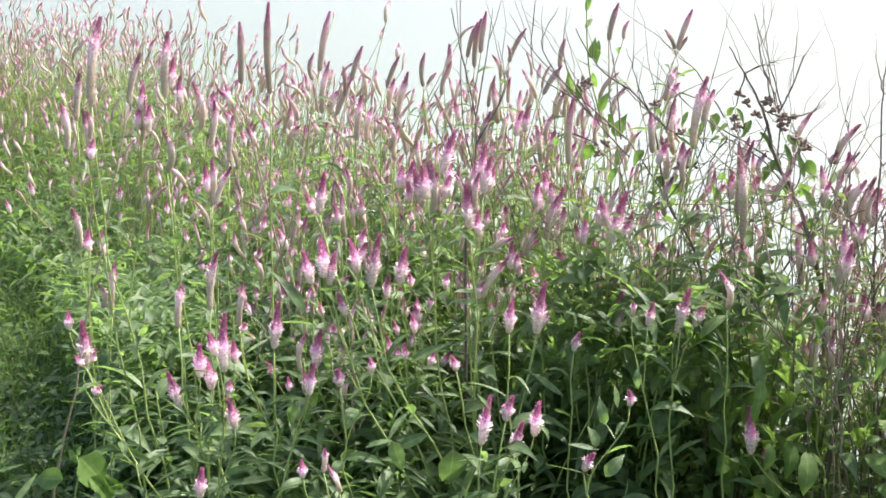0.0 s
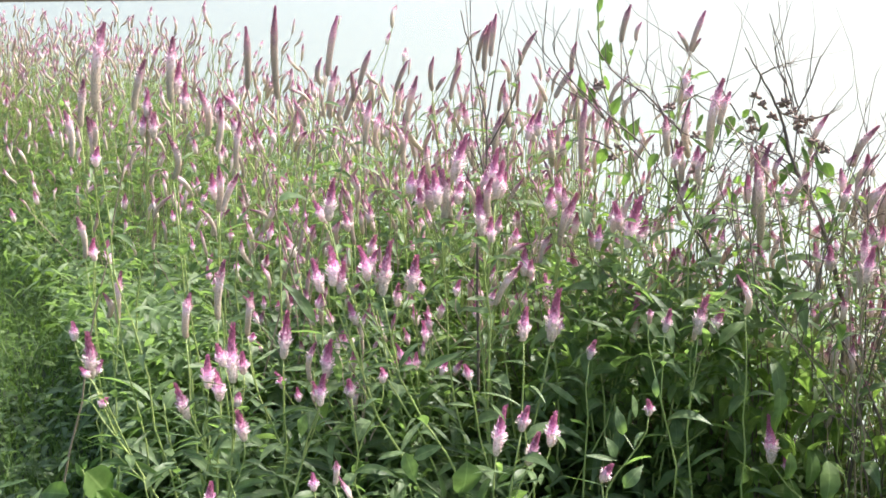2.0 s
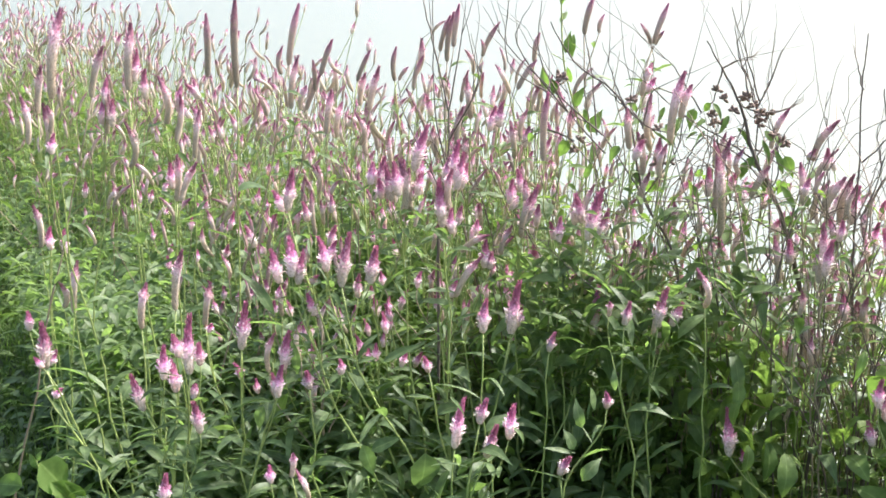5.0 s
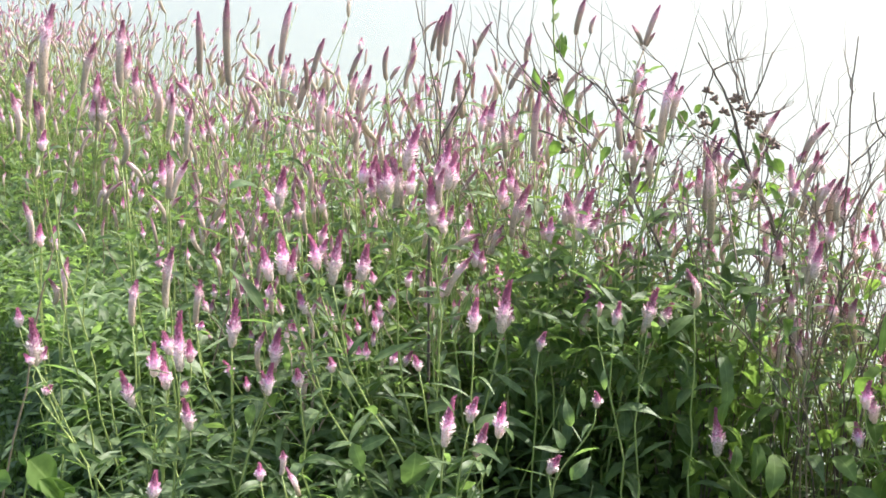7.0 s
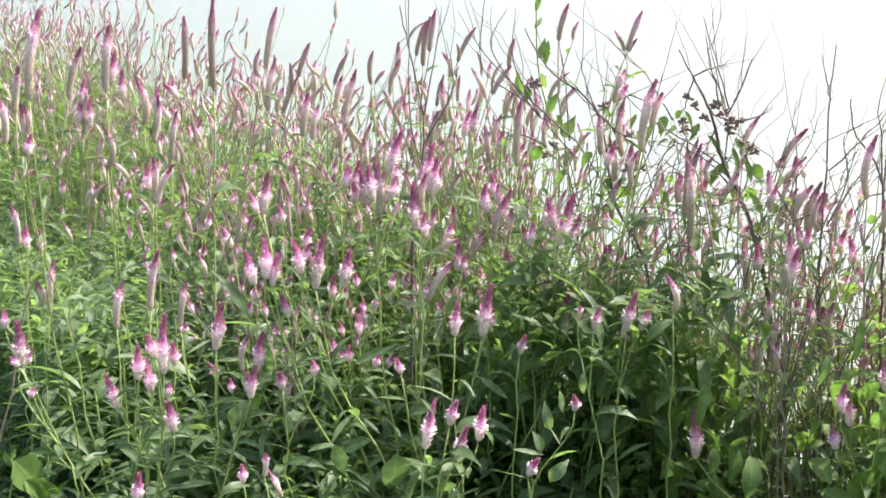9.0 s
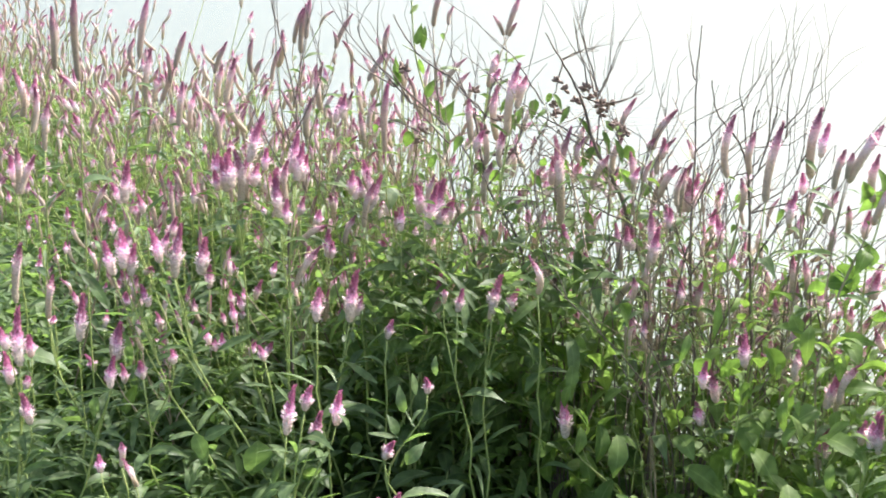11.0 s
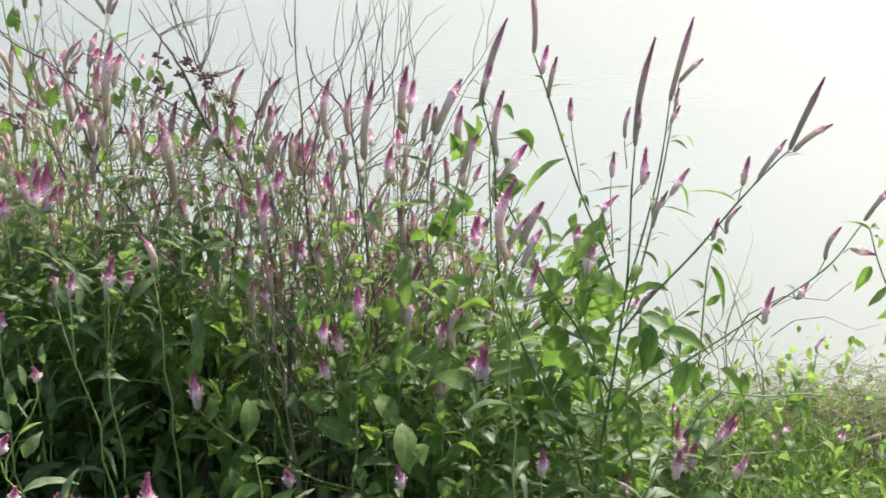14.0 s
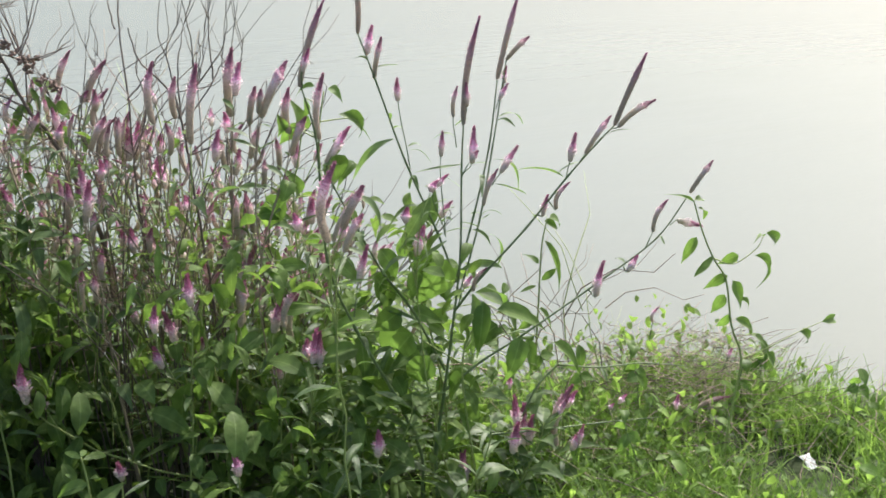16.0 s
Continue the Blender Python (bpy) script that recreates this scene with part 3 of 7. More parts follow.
    for k, shape in enumerate((small_leaf(0.07, 0.036, 0.8, 6, 6), small_leaf(0.08, 0.028, 1.2, 7, 6), small_leaf(0.06, 0.034, 0.3, 8, 6))):
        sel = kinds == k
        mass.add(placed(shape, frames_of(ways[sel], rng.uniform(0.5, 1.15, sel.sum()), rng, "x"), np.stack([x[sel], y[sel], z[sel]], 1)), WEED_STUFF, "across")
    return mass.make("undergrowth", "dense green lance-shaped leaves between the flower stems", "undergrowth")


undergrowth()


def far_flowers():
    """The flowering stems further along the bank, too many to count."""
    rng = np.random.default_rng(21)
    pick = random.Random(4)
    mass = Mass()
    x, y = scatter(rng, 8600, -6.0, 0.6, 3.3, 12.5, lambda a, b: in_bed(a, b, np.where(b < 4.4, 0.45, 0.1), 0.02)
                   & (rng.random(len(a)) > 0.85 * np.clip(3.0 * np.sin(1.9 * a + 0.9) * np.sin(1.25 * b + 0.6) - 0.6, 0, 1))
                   & (rng.random(len(a)) < np.clip(0.12 + 0.9 * (line_distance(a, b, FRONT) - 0.15) / np.where(b < 4.4, 1.0, 0.8), 0.12, 1)))
    rear = scatter(rng, 380, 0.42, 1.8, 2.85, 3.6, lambda a, b: in_bed(a, b, 0.3, -0.1))
    x, y = np.concatenate([x, rear[0]]), np.concatenate([y, rear[1]])
    z0 = ground_z(x, y)
    for k, kind in enumerate(("young", "mature", "old", "mature")):
        shape = spike_arrays(kind, SPIKE_LENGTH[kind], (0.1, 0.35, 0.3, -0.3)[k], pick, 5, 7, 36)
        sel = rng.integers(0, 4, len(x)) == k
        n = int(sel.sum())
        lean = rng.normal(0, np.where(x[sel] > 0.6, 0.3, 0.24)[:, None], (n, 2)) + np.array([0.06, 0.0])
        h = np.where((y[sel] > 4.2) & (x[sel] > -1.6) & (x[sel] < 0.5), 0.92, 1.0) * canopy(x[sel], y[sel]) * (1.10 - 0.40 * rng.random(n) ** 0.9) * np.where(rng.random(n) < 0.04, 1.22, 1) * np.where((x[sel] > 0.62) & (y[sel] < 4.2), rng.uniform(0.6, 1.0, n), 1)
        top = np.stack([x[sel] + lean[:, 0] * h, y[sel] + lean[:, 1] * h, z0[sel] + h], 1)
        ways = np.stack([lean[:, 0], lean[:, 1], np.ones(n)], 1)
        ways = ways + rng.normal(0, 0.16, ways.shape)
        size = rng.uniform(0.55, 1.0, n) * {"young": 1.15, "mature": 0.95, "old": 0.8}[kind]
        turned = frames_of(ways, size, rng, "z")
        turned[:, :, :2] *= 1.3
        mass.add(placed(shape, turned, top), SPIKE[kind], "along")
        foot = np.stack([x[sel], y[sel], z0[sel]], 1)
        rod_v, rod_f = tube([(0, 0, 0), (0, 0, 0.5), (0, 0, 1)], [0.0028, 0.0024, 0.0018], 4)
        rod = (np.array([tuple(p) for p in rod_v]), np.array([f for f in rod_f][:-1]), np.zeros(len(rod_v)))
        m = frames_of(top - foot, np.ones(n), rng, "z")
        m[:, :, 2] *= np.linalg.norm(top - foot, axis=1)[:, None]
        mass.add(placed(rod, m, foot), STEM_RED if k == 2 else STEM, "along")
    return mass.make("flowers_along_bank", "pink and straw-coloured cockscomb spikes along the bank", "flowers")


far_flowers()


# ---- single flowering plants ----
def stem_mesh(name, points, r0, r1, mat, sides=6):
    n = len(points)
    v, f = tube(points, [r0 + (r1 - r0) * i / (n - 1) for i in range(n)], sides)
    return mesh_from(name, v, f, mat)


def add_leaves(owner, points, count, rng, shapes, first=0.12, last=0.92, size=(0.7, 1.2), start=0.0, rise=(0.05, 0.8)):
    """Leaves set spirally along a stem, larger low down."""
    for k in range(count):
        u = first + (last - first) * (k + rng.uniform(0.2, 0.8)) / count
        s = u * (len(points) - 1)
        i = min(int(s), len(points) - 2)
        p = points[i].lerp(points[i + 1], s - i)
        a = start + k * 2.4 + rng.uniform(-0.5, 0.5)
        way = (math.cos(a), math.sin(a), rng.uniform(*rise))
        part("leaf", rng.choice(shapes), owner, facing(p, way, size=1.22 * rng.uniform(*size) * (1.15 - 0.5 * u), across=rng.uniform(0.55, 1.0)))


def spike_on(owner, base, tip, kind, rng, slim=1.0):
    """A flower spike between two places of its plant."""
    base, tip = Vector(base), Vector(tip)
    way = tip - base
    length = way.length
    me = rng.choice(SPIKES[kind])
    along = length / SPIKE_LENGTH[kind]
    wide = slim * rng.uniform(0.92, 1.12) * along ** 0.35
    phi = math.atan(BEND[me.name] * wide / along)
    flat = Vector((way.x + rng.gauss(0, 0.004), way.y + rng.gauss(0, 0.004), 0)).normalized()
    theta = math.atan2(math.hypot(way.x, way.y), way.z) - phi
    z = flat * math.sin(theta) + Vector((0, 0, 1)) * math.cos(theta)
    x = flat * math.cos(theta) - Vector((0, 0, 1)) * math.sin(theta)
    y = z.cross(x)
    along *= math.cos(phi)
    m = Matrix.Identity(4)
    for c, (axis, k) in enumerate(((x, wide), (y, wide), (z, along))):
        for r in range(3):
            m[r][c] = axis[r] * k
    for r in range(3):
        m[r][3] = base[r]
    part("flower_spike", me, owner, m)


def long_leaf(owner, base, tip, width, shapes, rng, broad=False):
    """One leaf from base to tip with a blade of that width."""
    way = tip - base
    me = rng.choice(shapes)
    size = way.length / max(v.co.x for v in me.vertices)
    wide = max(v.co.y for v in me.vertices) - min(v.co.y for v in me.vertices)
    part("leaf", me, owner, facing(base, way, (rng.uniform(-0.4, 0.4), rng.uniform(-0.9, -0.2) * (2.2 if broad else 1.0), 1), size, "x", width / (wide * size)))


def cockscomb(x, y, spikes, seed, leaves=16, group="cockscomb plants on the bank", label="", red=False, big_leaves=(), slim=1.0):
    """A cockscomb plant rooted at x, y: a main stem to the first spike, branches to the others.
    spikes: rows of (base, tip, kind) in the world."""
    rng = random.Random(seed)
    z = ground_at(x, y) - 0.01
    owner = new("cockscomb_plant")
    owner.matrix_basis = Matrix.Translation((x, y, z))
    o = Vector((x, y, z))
    mat = STEM_RED if red else STEM
    main = None
    for base, tip, kind in spikes:
        b, t = Vector(base) - o, Vector(tip) - o
        d = (t - b).normalized()
        if main is None:
            knee = Vector((b.x * 0.3 + rng.uniform(-.02, .02), b.y * 0.3 + rng.uniform(-.02, .02), b.z * 0.36))
            main = bezier((0, 0, 0), knee, b - (d * 0.5 + b.normalized() * 0.5) * b.length * 0.33, b, 9)
            for q in range(2, 8):
                main[q] = main[q] + Vector((rng.gauss(0, 0.006), rng.gauss(0, 0.006), 0))
            part("stem", stem_mesh("stem", main, 0.0030, 0.0016, mat), owner)
            add_leaves(owner, main, leaves, rng, LANCE + BROAD[:2], start=rng.uniform(0, 6.3))
        else:
            reach = math.hypot(b.x - main[-4].x, b.y - main[-4].y)
            want = max(0.1, b.z - 0.10 - 1.1 * reach)
            j = min(range(1, len(main) - 1), key=lambda q: abs(main[q].z - want))
            s = main[j]
            run = (b - s).length
            way = (main[j] - main[j - 1]).normalized()
            path = bezier(s, s + (way * 0.6 + (b - s).normalized() * 0.6) * run * 0.33, b - d * run * 0.33, b, 6)
            part("branch", stem_mesh("branch", path, 0.0020, 0.0012, mat, 5), owner)
            add_leaves(owner, path, max(2, int(run * 22)), rng, LANCE, 0.08, 0.85, (0.4, 0.8), rng.uniform(0, 6.3))
        spike_on(owner, b, t, kind, rng, slim)
    for base, tip, width in big_leaves:
        long_leaf(owner, Vector(base) - o, Vector(tip) - o, width, LANCE if width < 0.022 else BROAD, rng)
    kinds = [k for *_, k in spikes]
    if not label:
        label = "cockscomb plant with " + ("magenta and white young flower spikes" if kinds.count("young") * 2 >= len(kinds) else "long straw-grey flower spikes tipped pink")
    return tagged(owner, label, "flowering plant", group)


# ---- weeds and dead shrubs ----
def new_weed(at):
    ob = new("broadleaf_weed")
    ob.matrix_basis = Matrix.Translation((at[0], at[1], ground_at(at[0], at[1])))
    return tagged(ob, "bright green broad-leaved weed between the flower stems", "weed", "weeds on the bank")


def new_shrub(at):
    ob = new("dead_shrub")
    ob.matrix_basis = Matrix.Translation((at[0], at[1], ground_at(at[0], at[1])))
    return tagged(ob, "bare grey-brown dead shrub with thin twigs", "dead shrub", "dead shrubs")


def smooth_line(points, n=4):
    """A smooth curve through points."""
    p = [Vector(q) for q in points]
    p = [2 * p[0] - p[1], *p, 2 * p[-1] - p[-2]]
    out = []
    for a, b, c, d in zip(p, p[1:], p[2:], p[3:]):
        for i in range(n):
            t = i / n
            out.append(0.5 * (2 * b + (c - a) * t + (2 * a - 5 * b + 4 * c - d) * t * t + (3 * b - a - 3 * c + d) * t ** 3))
    return out + [p[-2]]


def local(plant, at):
    return Vector(at) - plant.matrix_basis.translation


def rooted(plant, points, order):
    pts = [local(plant, q) for q in points]
    if order == 0 and pts[0].z > 0.03:
        pts = [Vector((0, 0, -0.01))] + ([pts[0].lerp(Vector((pts[0].x, pts[0].y, 0)), 0.5)] if pts[0].z > 0.15 else []) + pts
    return pts


def weed_stem(plant, points, order):
    pts = smooth_line(rooted(plant, points, order))
    r = 0.0035 if order == 0 else 0.0018
    part("stem" if order == 0 else "branch", stem_mesh("stem", pts, r, r * 0.5, STEM, 5), plant)


def weed_leaf(plant, base, tip, width):
    rng = random.Random(round(9999 * abs(base[0] + tip[2])))
    width = min(width, 0.62 * (Vector(tip) - Vector(base)).length)
    long_leaf(plant, local(plant, base), local(plant, tip), 1.05 * width, HEART if width > 0.02 else HEART[3:] + LANCE_WEED, rng, True)


def twig(plant, points, order, thick=0.0045):
    """A dead branch with a few finer side twigs."""
    rng = random.Random(round(9999 * abs(points[-1][0] + points[-1][2])))
    pts = smooth_line(rooted(plant, points, order), 5)
    for i in range(1, len(pts) - 1):
        pts[i] = pts[i] + Vector((rng.gauss(0, 0.001), rng.gauss(0, 0.002), rng.gauss(0, 0.001)))
    r = thick if order == 0 else 0.0023
    branch = part("stem" if order == 0 else "branch", stem_mesh("branch", pts, r, 0.0007 if order else 0.0016, TWIG, 5), plant)
    for _ in range(rng.choice((1, 2, 2))):
        i = rng.randrange(len(pts) // 3, len(pts) - 2)
        d = (pts[i + 1] - pts[i]).normalized()
        side = Vector((rng.uniform(-1, 1), rng.uniform(-1, 1), rng.uniform(-0.1, 0.9))).normalized()
        n = rng.uniform(0.05, 0.14)
        q = [pts[i], pts[i] + (d + side * 0.7) * n * 0.4, pts[i] + (d * 1.5 + side * 0.7) * n * 0.75, pts[i] + (d * 1.5 + side) * n]
        part("twig", stem_mesh("twig", q, 0.0012, 0.0005, TWIG, 4), branch)


def seed_head(plant, at):
    """A cluster of dry, split capsules."""
    rng = random.Random(round(9999 * abs(at[0] + at[2])))
    verts, faces = [], []
    for k in range(7):
        a, e = rng.uniform(0, 6.3), rng.uniform(-0.6, 1.2)
        d = Vector((math.cos(a) * math.cos(e), math.sin(a) * math.cos(e), math.sin(e)))
        n = rng.uniform(0.012, 0.021)
        v, f = tube([d * n * s for s in (0.0, 0.25, 0.6, 0.85, 1.0)], [0.001, 0.0034, 0.0048, 0.003, 0.0008], 5)
        faces += [tuple(i + len(verts) for i in q) for q in f]
        verts += v
    part("seed_head", mesh_from("seed_head", verts, faces, SEED), plant, Matrix.Translation(local(plant, at)), "dark brown dry seed head")


LANCE_WEED = leaf_set("leaf", WEED, [(0.10, 0.024, 0.7, 0.8), (0.10, 0.030, 0.8, 0.4)], 15)


# the plants that stand out singly, from the lawn side to the water and along the bank
cockscomb(-0.417, 2.650, [((-0.776, 2.650, 0.606), (-0.776, 2.641, 0.709), "young"), ((-0.782, 2.685, 0.603), (-0.762, 2.691, 0.635), "young"), ((-0.774, 2.626, 0.616), (-0.791, 2.625, 0.639), "young"), ((-0.758, 2.645, 0.542), (-0.743, 2.649, 0.562), "young")], 201, leaves=9, big_leaves=[((-0.773, 2.650, 0.412), (-0.640, 2.650, 0.411), 0.017), ((-0.574, 2.650, 0.395), (-0.630, 2.650, 0.372), 0.017)])
cockscomb(-0.433, 2.550, [((-0.546, 2.550, 0.723), (-0.534, 2.557, 0.815), "mature"), ((-0.498, 2.509, 0.628), (-0.499, 2.498, 0.699), "young"), ((-0.490, 2.584, 0.575), (-0.497, 2.582, 0.643), "young")], 202, leaves=8)
cockscomb(-0.490, 2.500, [((-0.444, 2.500, 0.641), (-0.442, 2.506, 0.761), "young"), ((-0.452, 2.450, 0.692), (-0.464, 2.449, 0.739), "young"), ((-0.426, 2.522, 0.653), (-0.430, 2.516, 0.701), "young"), ((-0.447, 2.545, 0.572), (-0.438, 2.554, 0.606), "young"), ((-0.420, 2.453, 0.534), (-0.429, 2.442, 0.602), "young")], 203, leaves=14, big_leaves=[((-0.464, 2.500, 0.384), (-0.400, 2.500, 0.408), 0.016), ((-0.457, 2.500, 0.408), (-0.393, 2.500, 0.439), 0.016)])
cockscomb(-0.543, 2.800, [((-0.524, 2.800, 0.693), (-0.504, 2.801, 0.829), "mature")], 204, leaves=12)
cockscomb(-0.288, 2.850, [((-0.468, 2.850, 0.640), (-0.455, 2.861, 0.740), "mature"), ((-0.459, 2.838, 0.630), (-0.451, 2.831, 0.652), "young")], 205, leaves=12)
cockscomb(-0.342, 2.700, [((-0.367, 2.700, 0.631), (-0.354, 2.698, 0.736), "young")], 206, leaves=12)
cockscomb(-0.458, 2.550, [((-0.260, 2.550, 0.634), (-0.245, 2.539, 0.716), "young"), ((-0.272, 2.522, 0.582), (-0.260, 2.521, 0.649), "young")], 207, leaves=10, big_leaves=[((-0.243, 2.550, 0.694), (-0.227, 2.550, 0.615), 0.019), ((-0.304, 2.550, 0.554), (-0.322, 2.550, 0.499), 0.029)])
cockscomb(-0.232, 2.550, [((-0.550, 2.550, 0.547), (-0.573, 2.550, 0.623), "young")], 208, leaves=8)
cockscomb(-0.460, 2.350, [((-0.478, 2.350, 0.426), (-0.469, 2.344, 0.491), "young")], 209, leaves=10)
cockscomb(-0.170, 2.550, [((-0.209, 2.550, 0.591), (-0.212, 2.544, 0.630), "young"), ((-0.141, 2.522, 0.630), (-0.144, 2.521, 0.661), "young")], 210, leaves=10)
cockscomb(-0.089, 2.400, [((-0.235, 2.400, 0.459), (-0.233, 2.395, 0.510), "mature"), ((-0.200, 2.352, 0.437), (-0.213, 2.360, 0.492), "mature"), ((-0.277, 2.406, 0.445), (-0.276, 2.409, 0.481), "young")], 211, leaves=12)
cockscomb(0.122, 2.750, [((-0.263, 2.750, 0.928), (-0.250, 2.742, 1.018), "young"), ((-0.278, 2.799, 0.917), (-0.298, 2.808, 0.962), "young"), ((-0.219, 2.712, 0.911), (-0.228, 2.708, 0.954), "young")], 212, leaves=7)
cockscomb(0.117, 2.600, [((-0.231, 2.600, 0.801), (-0.221, 2.605, 0.866), "young"), ((-0.271, 2.621, 0.798), (-0.290, 2.632, 0.866), "young"), ((-0.244, 2.592, 0.819), (-0.248, 2.600, 0.899), "young"), ((-0.173, 2.617, 0.824), (-0.191, 2.612, 0.897), "young"), ((-0.200, 2.609, 0.731), (-0.214, 2.618, 0.775), "young"), ((-0.207, 2.635, 0.793), (-0.192, 2.635, 0.811), "young")], 213, leaves=8, big_leaves=[((-0.282, 2.600, 0.735), (-0.343, 2.600, 0.837), 0.027)])
cockscomb(0.197, 2.600, [((-0.142, 2.600, 0.795), (-0.123, 2.602, 0.906), "young"), ((-0.081, 2.553, 0.813), (-0.067, 2.547, 0.890), "young"), ((-0.165, 2.630, 0.848), (-0.153, 2.628, 0.885), "young")], 214, leaves=8, big_leaves=[((-0.059, 2.600, 0.629), (0.018, 2.600, 0.673), 0.022), ((-0.071, 2.600, 0.639), (-0.130, 2.600, 0.630), 0.017)])
cockscomb(0.031, 2.850, [((-0.181, 2.850, 0.828), (-0.166, 2.842, 0.875), "young")], 215, leaves=6)
cockscomb(0.071, 2.750, [((-0.018, 2.750, 0.910), (-0.015, 2.751, 1.040), "mature"), ((0.007, 2.770, 0.912), (0.009, 2.774, 1.012), "mature"), ((-0.040, 2.737, 0.953), (-0.050, 2.736, 1.027), "young"), ((0.018, 2.751, 0.960), (0.032, 2.758, 1.009), "young"), ((0.011, 2.752, 1.015), (0.040, 2.750, 1.111), "young"), ((-0.060, 2.749, 0.954), (-0.066, 2.738, 0.999), "young"), ((-0.023, 2.704, 0.968), (-0.032, 2.709, 1.040), "young")], 216, leaves=5)
cockscomb(0.092, 2.750, [((0.073, 2.750, 0.891), (0.066, 2.762, 0.992), "young"), ((0.089, 2.759, 0.921), (0.099, 2.757, 1.015), "mature"), ((0.092, 2.717, 0.883), (0.098, 2.717, 0.935), "young")], 217, leaves=7, big_leaves=[((0.096, 2.750, 0.719), (0.033, 2.750, 0.725), 0.021)])
cockscomb(0.112, 2.850, [((0.107, 2.850, 0.956), (0.124, 2.862, 1.038), "young"), ((0.100, 2.877, 0.971), (0.113, 2.878, 1.064), "young"), ((0.119, 2.886, 0.950), (0.135, 2.880, 1.010), "young")], 218, leaves=5)
cockscomb(0.081, 2.730, [((0.224, 2.730, 0.653), (0.243, 2.730, 0.769), "young"), ((0.238, 2.775, 0.655), (0.252, 2.777, 0.705), "young")], 219, leaves=8, big_leaves=[((0.186, 2.730, 0.508), (0.229, 2.730, 0.567), 0.015), ((0.210, 2.730, 0.561), (0.288, 2.730, 0.507), 0.020), ((0.191, 2.730, 0.587), (0.109, 2.730, 0.627), 0.020)])
cockscomb(0.201, 2.600, [((0.153, 2.600, 0.693), (0.160, 2.599, 0.765), "young")], 220, leaves=8)
cockscomb(0.213, 2.880, [((0.431, 2.880, 0.606), (0.442, 2.874, 0.720), "young")], 221, leaves=9, big_leaves=[((0.380, 2.880, 0.479), (0.409, 2.880, 0.501), 0.019)])
cockscomb(0.531, 2.650, [((0.460, 2.650, 0.694), (0.472, 2.651, 0.744), "young"), ((0.434, 2.696, 0.701), (0.437, 2.684, 0.736), "mature")], 222, leaves=10)
cockscomb(0.558, 2.700, [((0.544, 2.700, 0.674), (0.565, 2.707, 0.758), "young"), ((0.582, 2.732, 0.667), (0.609, 2.741, 0.717), "young"), ((0.540, 2.724, 0.654), (0.555, 2.731, 0.691), "mature")], 223, leaves=10)
cockscomb(0.078, 2.480, [((0.089, 2.480, 0.486), (0.107, 2.480, 0.589), "young")], 224, leaves=14, big_leaves=[((0.029, 2.480, 0.474), (0.023, 2.480, 0.388), 0.064), ((-0.098, 2.480, 0.494), (-0.075, 2.480, 0.426), 0.033), ((-0.098, 2.480, 0.494), (-0.155, 2.480, 0.488), 0.021), ((-0.201, 2.480, 0.452), (-0.121, 2.480, 0.469), 0.023), ((-0.081, 2.480, 0.481), (-0.023, 2.480, 0.511), 0.030)])
cockscomb(0.071, 2.370, [((0.132, 2.370, 0.578), (0.146, 2.371, 0.627), "young"), ((0.145, 2.363, 0.511), (0.165, 2.352, 0.580), "young"), ((0.193, 2.407, 0.532), (0.202, 2.409, 0.602), "young")], 225, leaves=14, big_leaves=[((0.196, 2.370, 0.570), (0.235, 2.370, 0.529), 0.016), ((0.074, 2.370, 0.634), (0.108, 2.370, 0.593), 0.013)])
cockscomb(0.116, 2.610, [((0.039, 2.610, 0.605), (0.029, 2.603, 0.641), "young")], 226, leaves=12)
cockscomb(0.331, 2.720, [((0.308, 2.720, 0.614), (0.321, 2.720, 0.658), "young")], 227, leaves=10)
cockscomb(0.576, 2.350, [((0.286, 2.350, 0.480), (0.307, 2.350, 0.515), "young"), ((0.372, 2.336, 0.619), (0.365, 2.332, 0.653), "young")], 228, leaves=6, big_leaves=[((0.327, 2.350, 0.576), (0.316, 2.350, 0.622), 0.022), ((0.351, 2.350, 0.611), (0.344, 2.350, 0.656), 0.020), ((0.313, 2.350, 0.530), (0.298, 2.350, 0.571), 0.024), ((0.331, 2.350, 0.466), (0.360, 2.350, 0.512), 0.029), ((0.390, 2.350, 0.650), (0.385, 2.350, 0.684), 0.015), ((0.316, 2.350, 0.524), (0.255, 2.350, 0.536), 0.013)])
cockscomb(1.267, 2.700, [((0.717, 2.700, 0.373), (0.707, 2.701, 0.479), "young"), ((0.758, 2.712, 0.346), (0.750, 2.715, 0.378), "young")], 229, leaves=2, big_leaves=[((0.758, 2.700, 0.354), (0.785, 2.700, 0.333), 0.015), ((0.758, 2.700, 0.357), (0.796, 2.700, 0.360), 0.010)])
cockscomb(1.088, 2.690, [((1.066, 2.690, 0.453), (1.041, 2.689, 0.538), "young"), ((1.020, 2.643, 0.415), (1.007, 2.636, 0.471), "young")], 230, leaves=12)
cockscomb(-0.442, 3.000, [((-0.397, 3.000, 1.173), (-0.400, 2.992, 1.384), "old")], 231, leaves=8)
cockscomb(-0.216, 3.200, [((-0.496, 3.200, 1.184), (-0.494, 3.202, 1.335), "old")], 232, leaves=5, red=True)
cockscomb(-0.584, 3.300, [((-0.304, 3.300, 1.207), (-0.276, 3.309, 1.358), "old"), ((-0.326, 3.330, 1.182), (-0.325, 3.337, 1.251), "old")], 233, leaves=6, red=True)
cockscomb(-0.637, 2.900, [((-0.796, 2.900, 1.158), (-0.767, 2.908, 1.351), "mature")], 234, leaves=8)
cockscomb(-1.038, 3.100, [((-0.758, 3.100, 1.141), (-0.726, 3.094, 1.262), "mature")], 235, leaves=6, red=True)
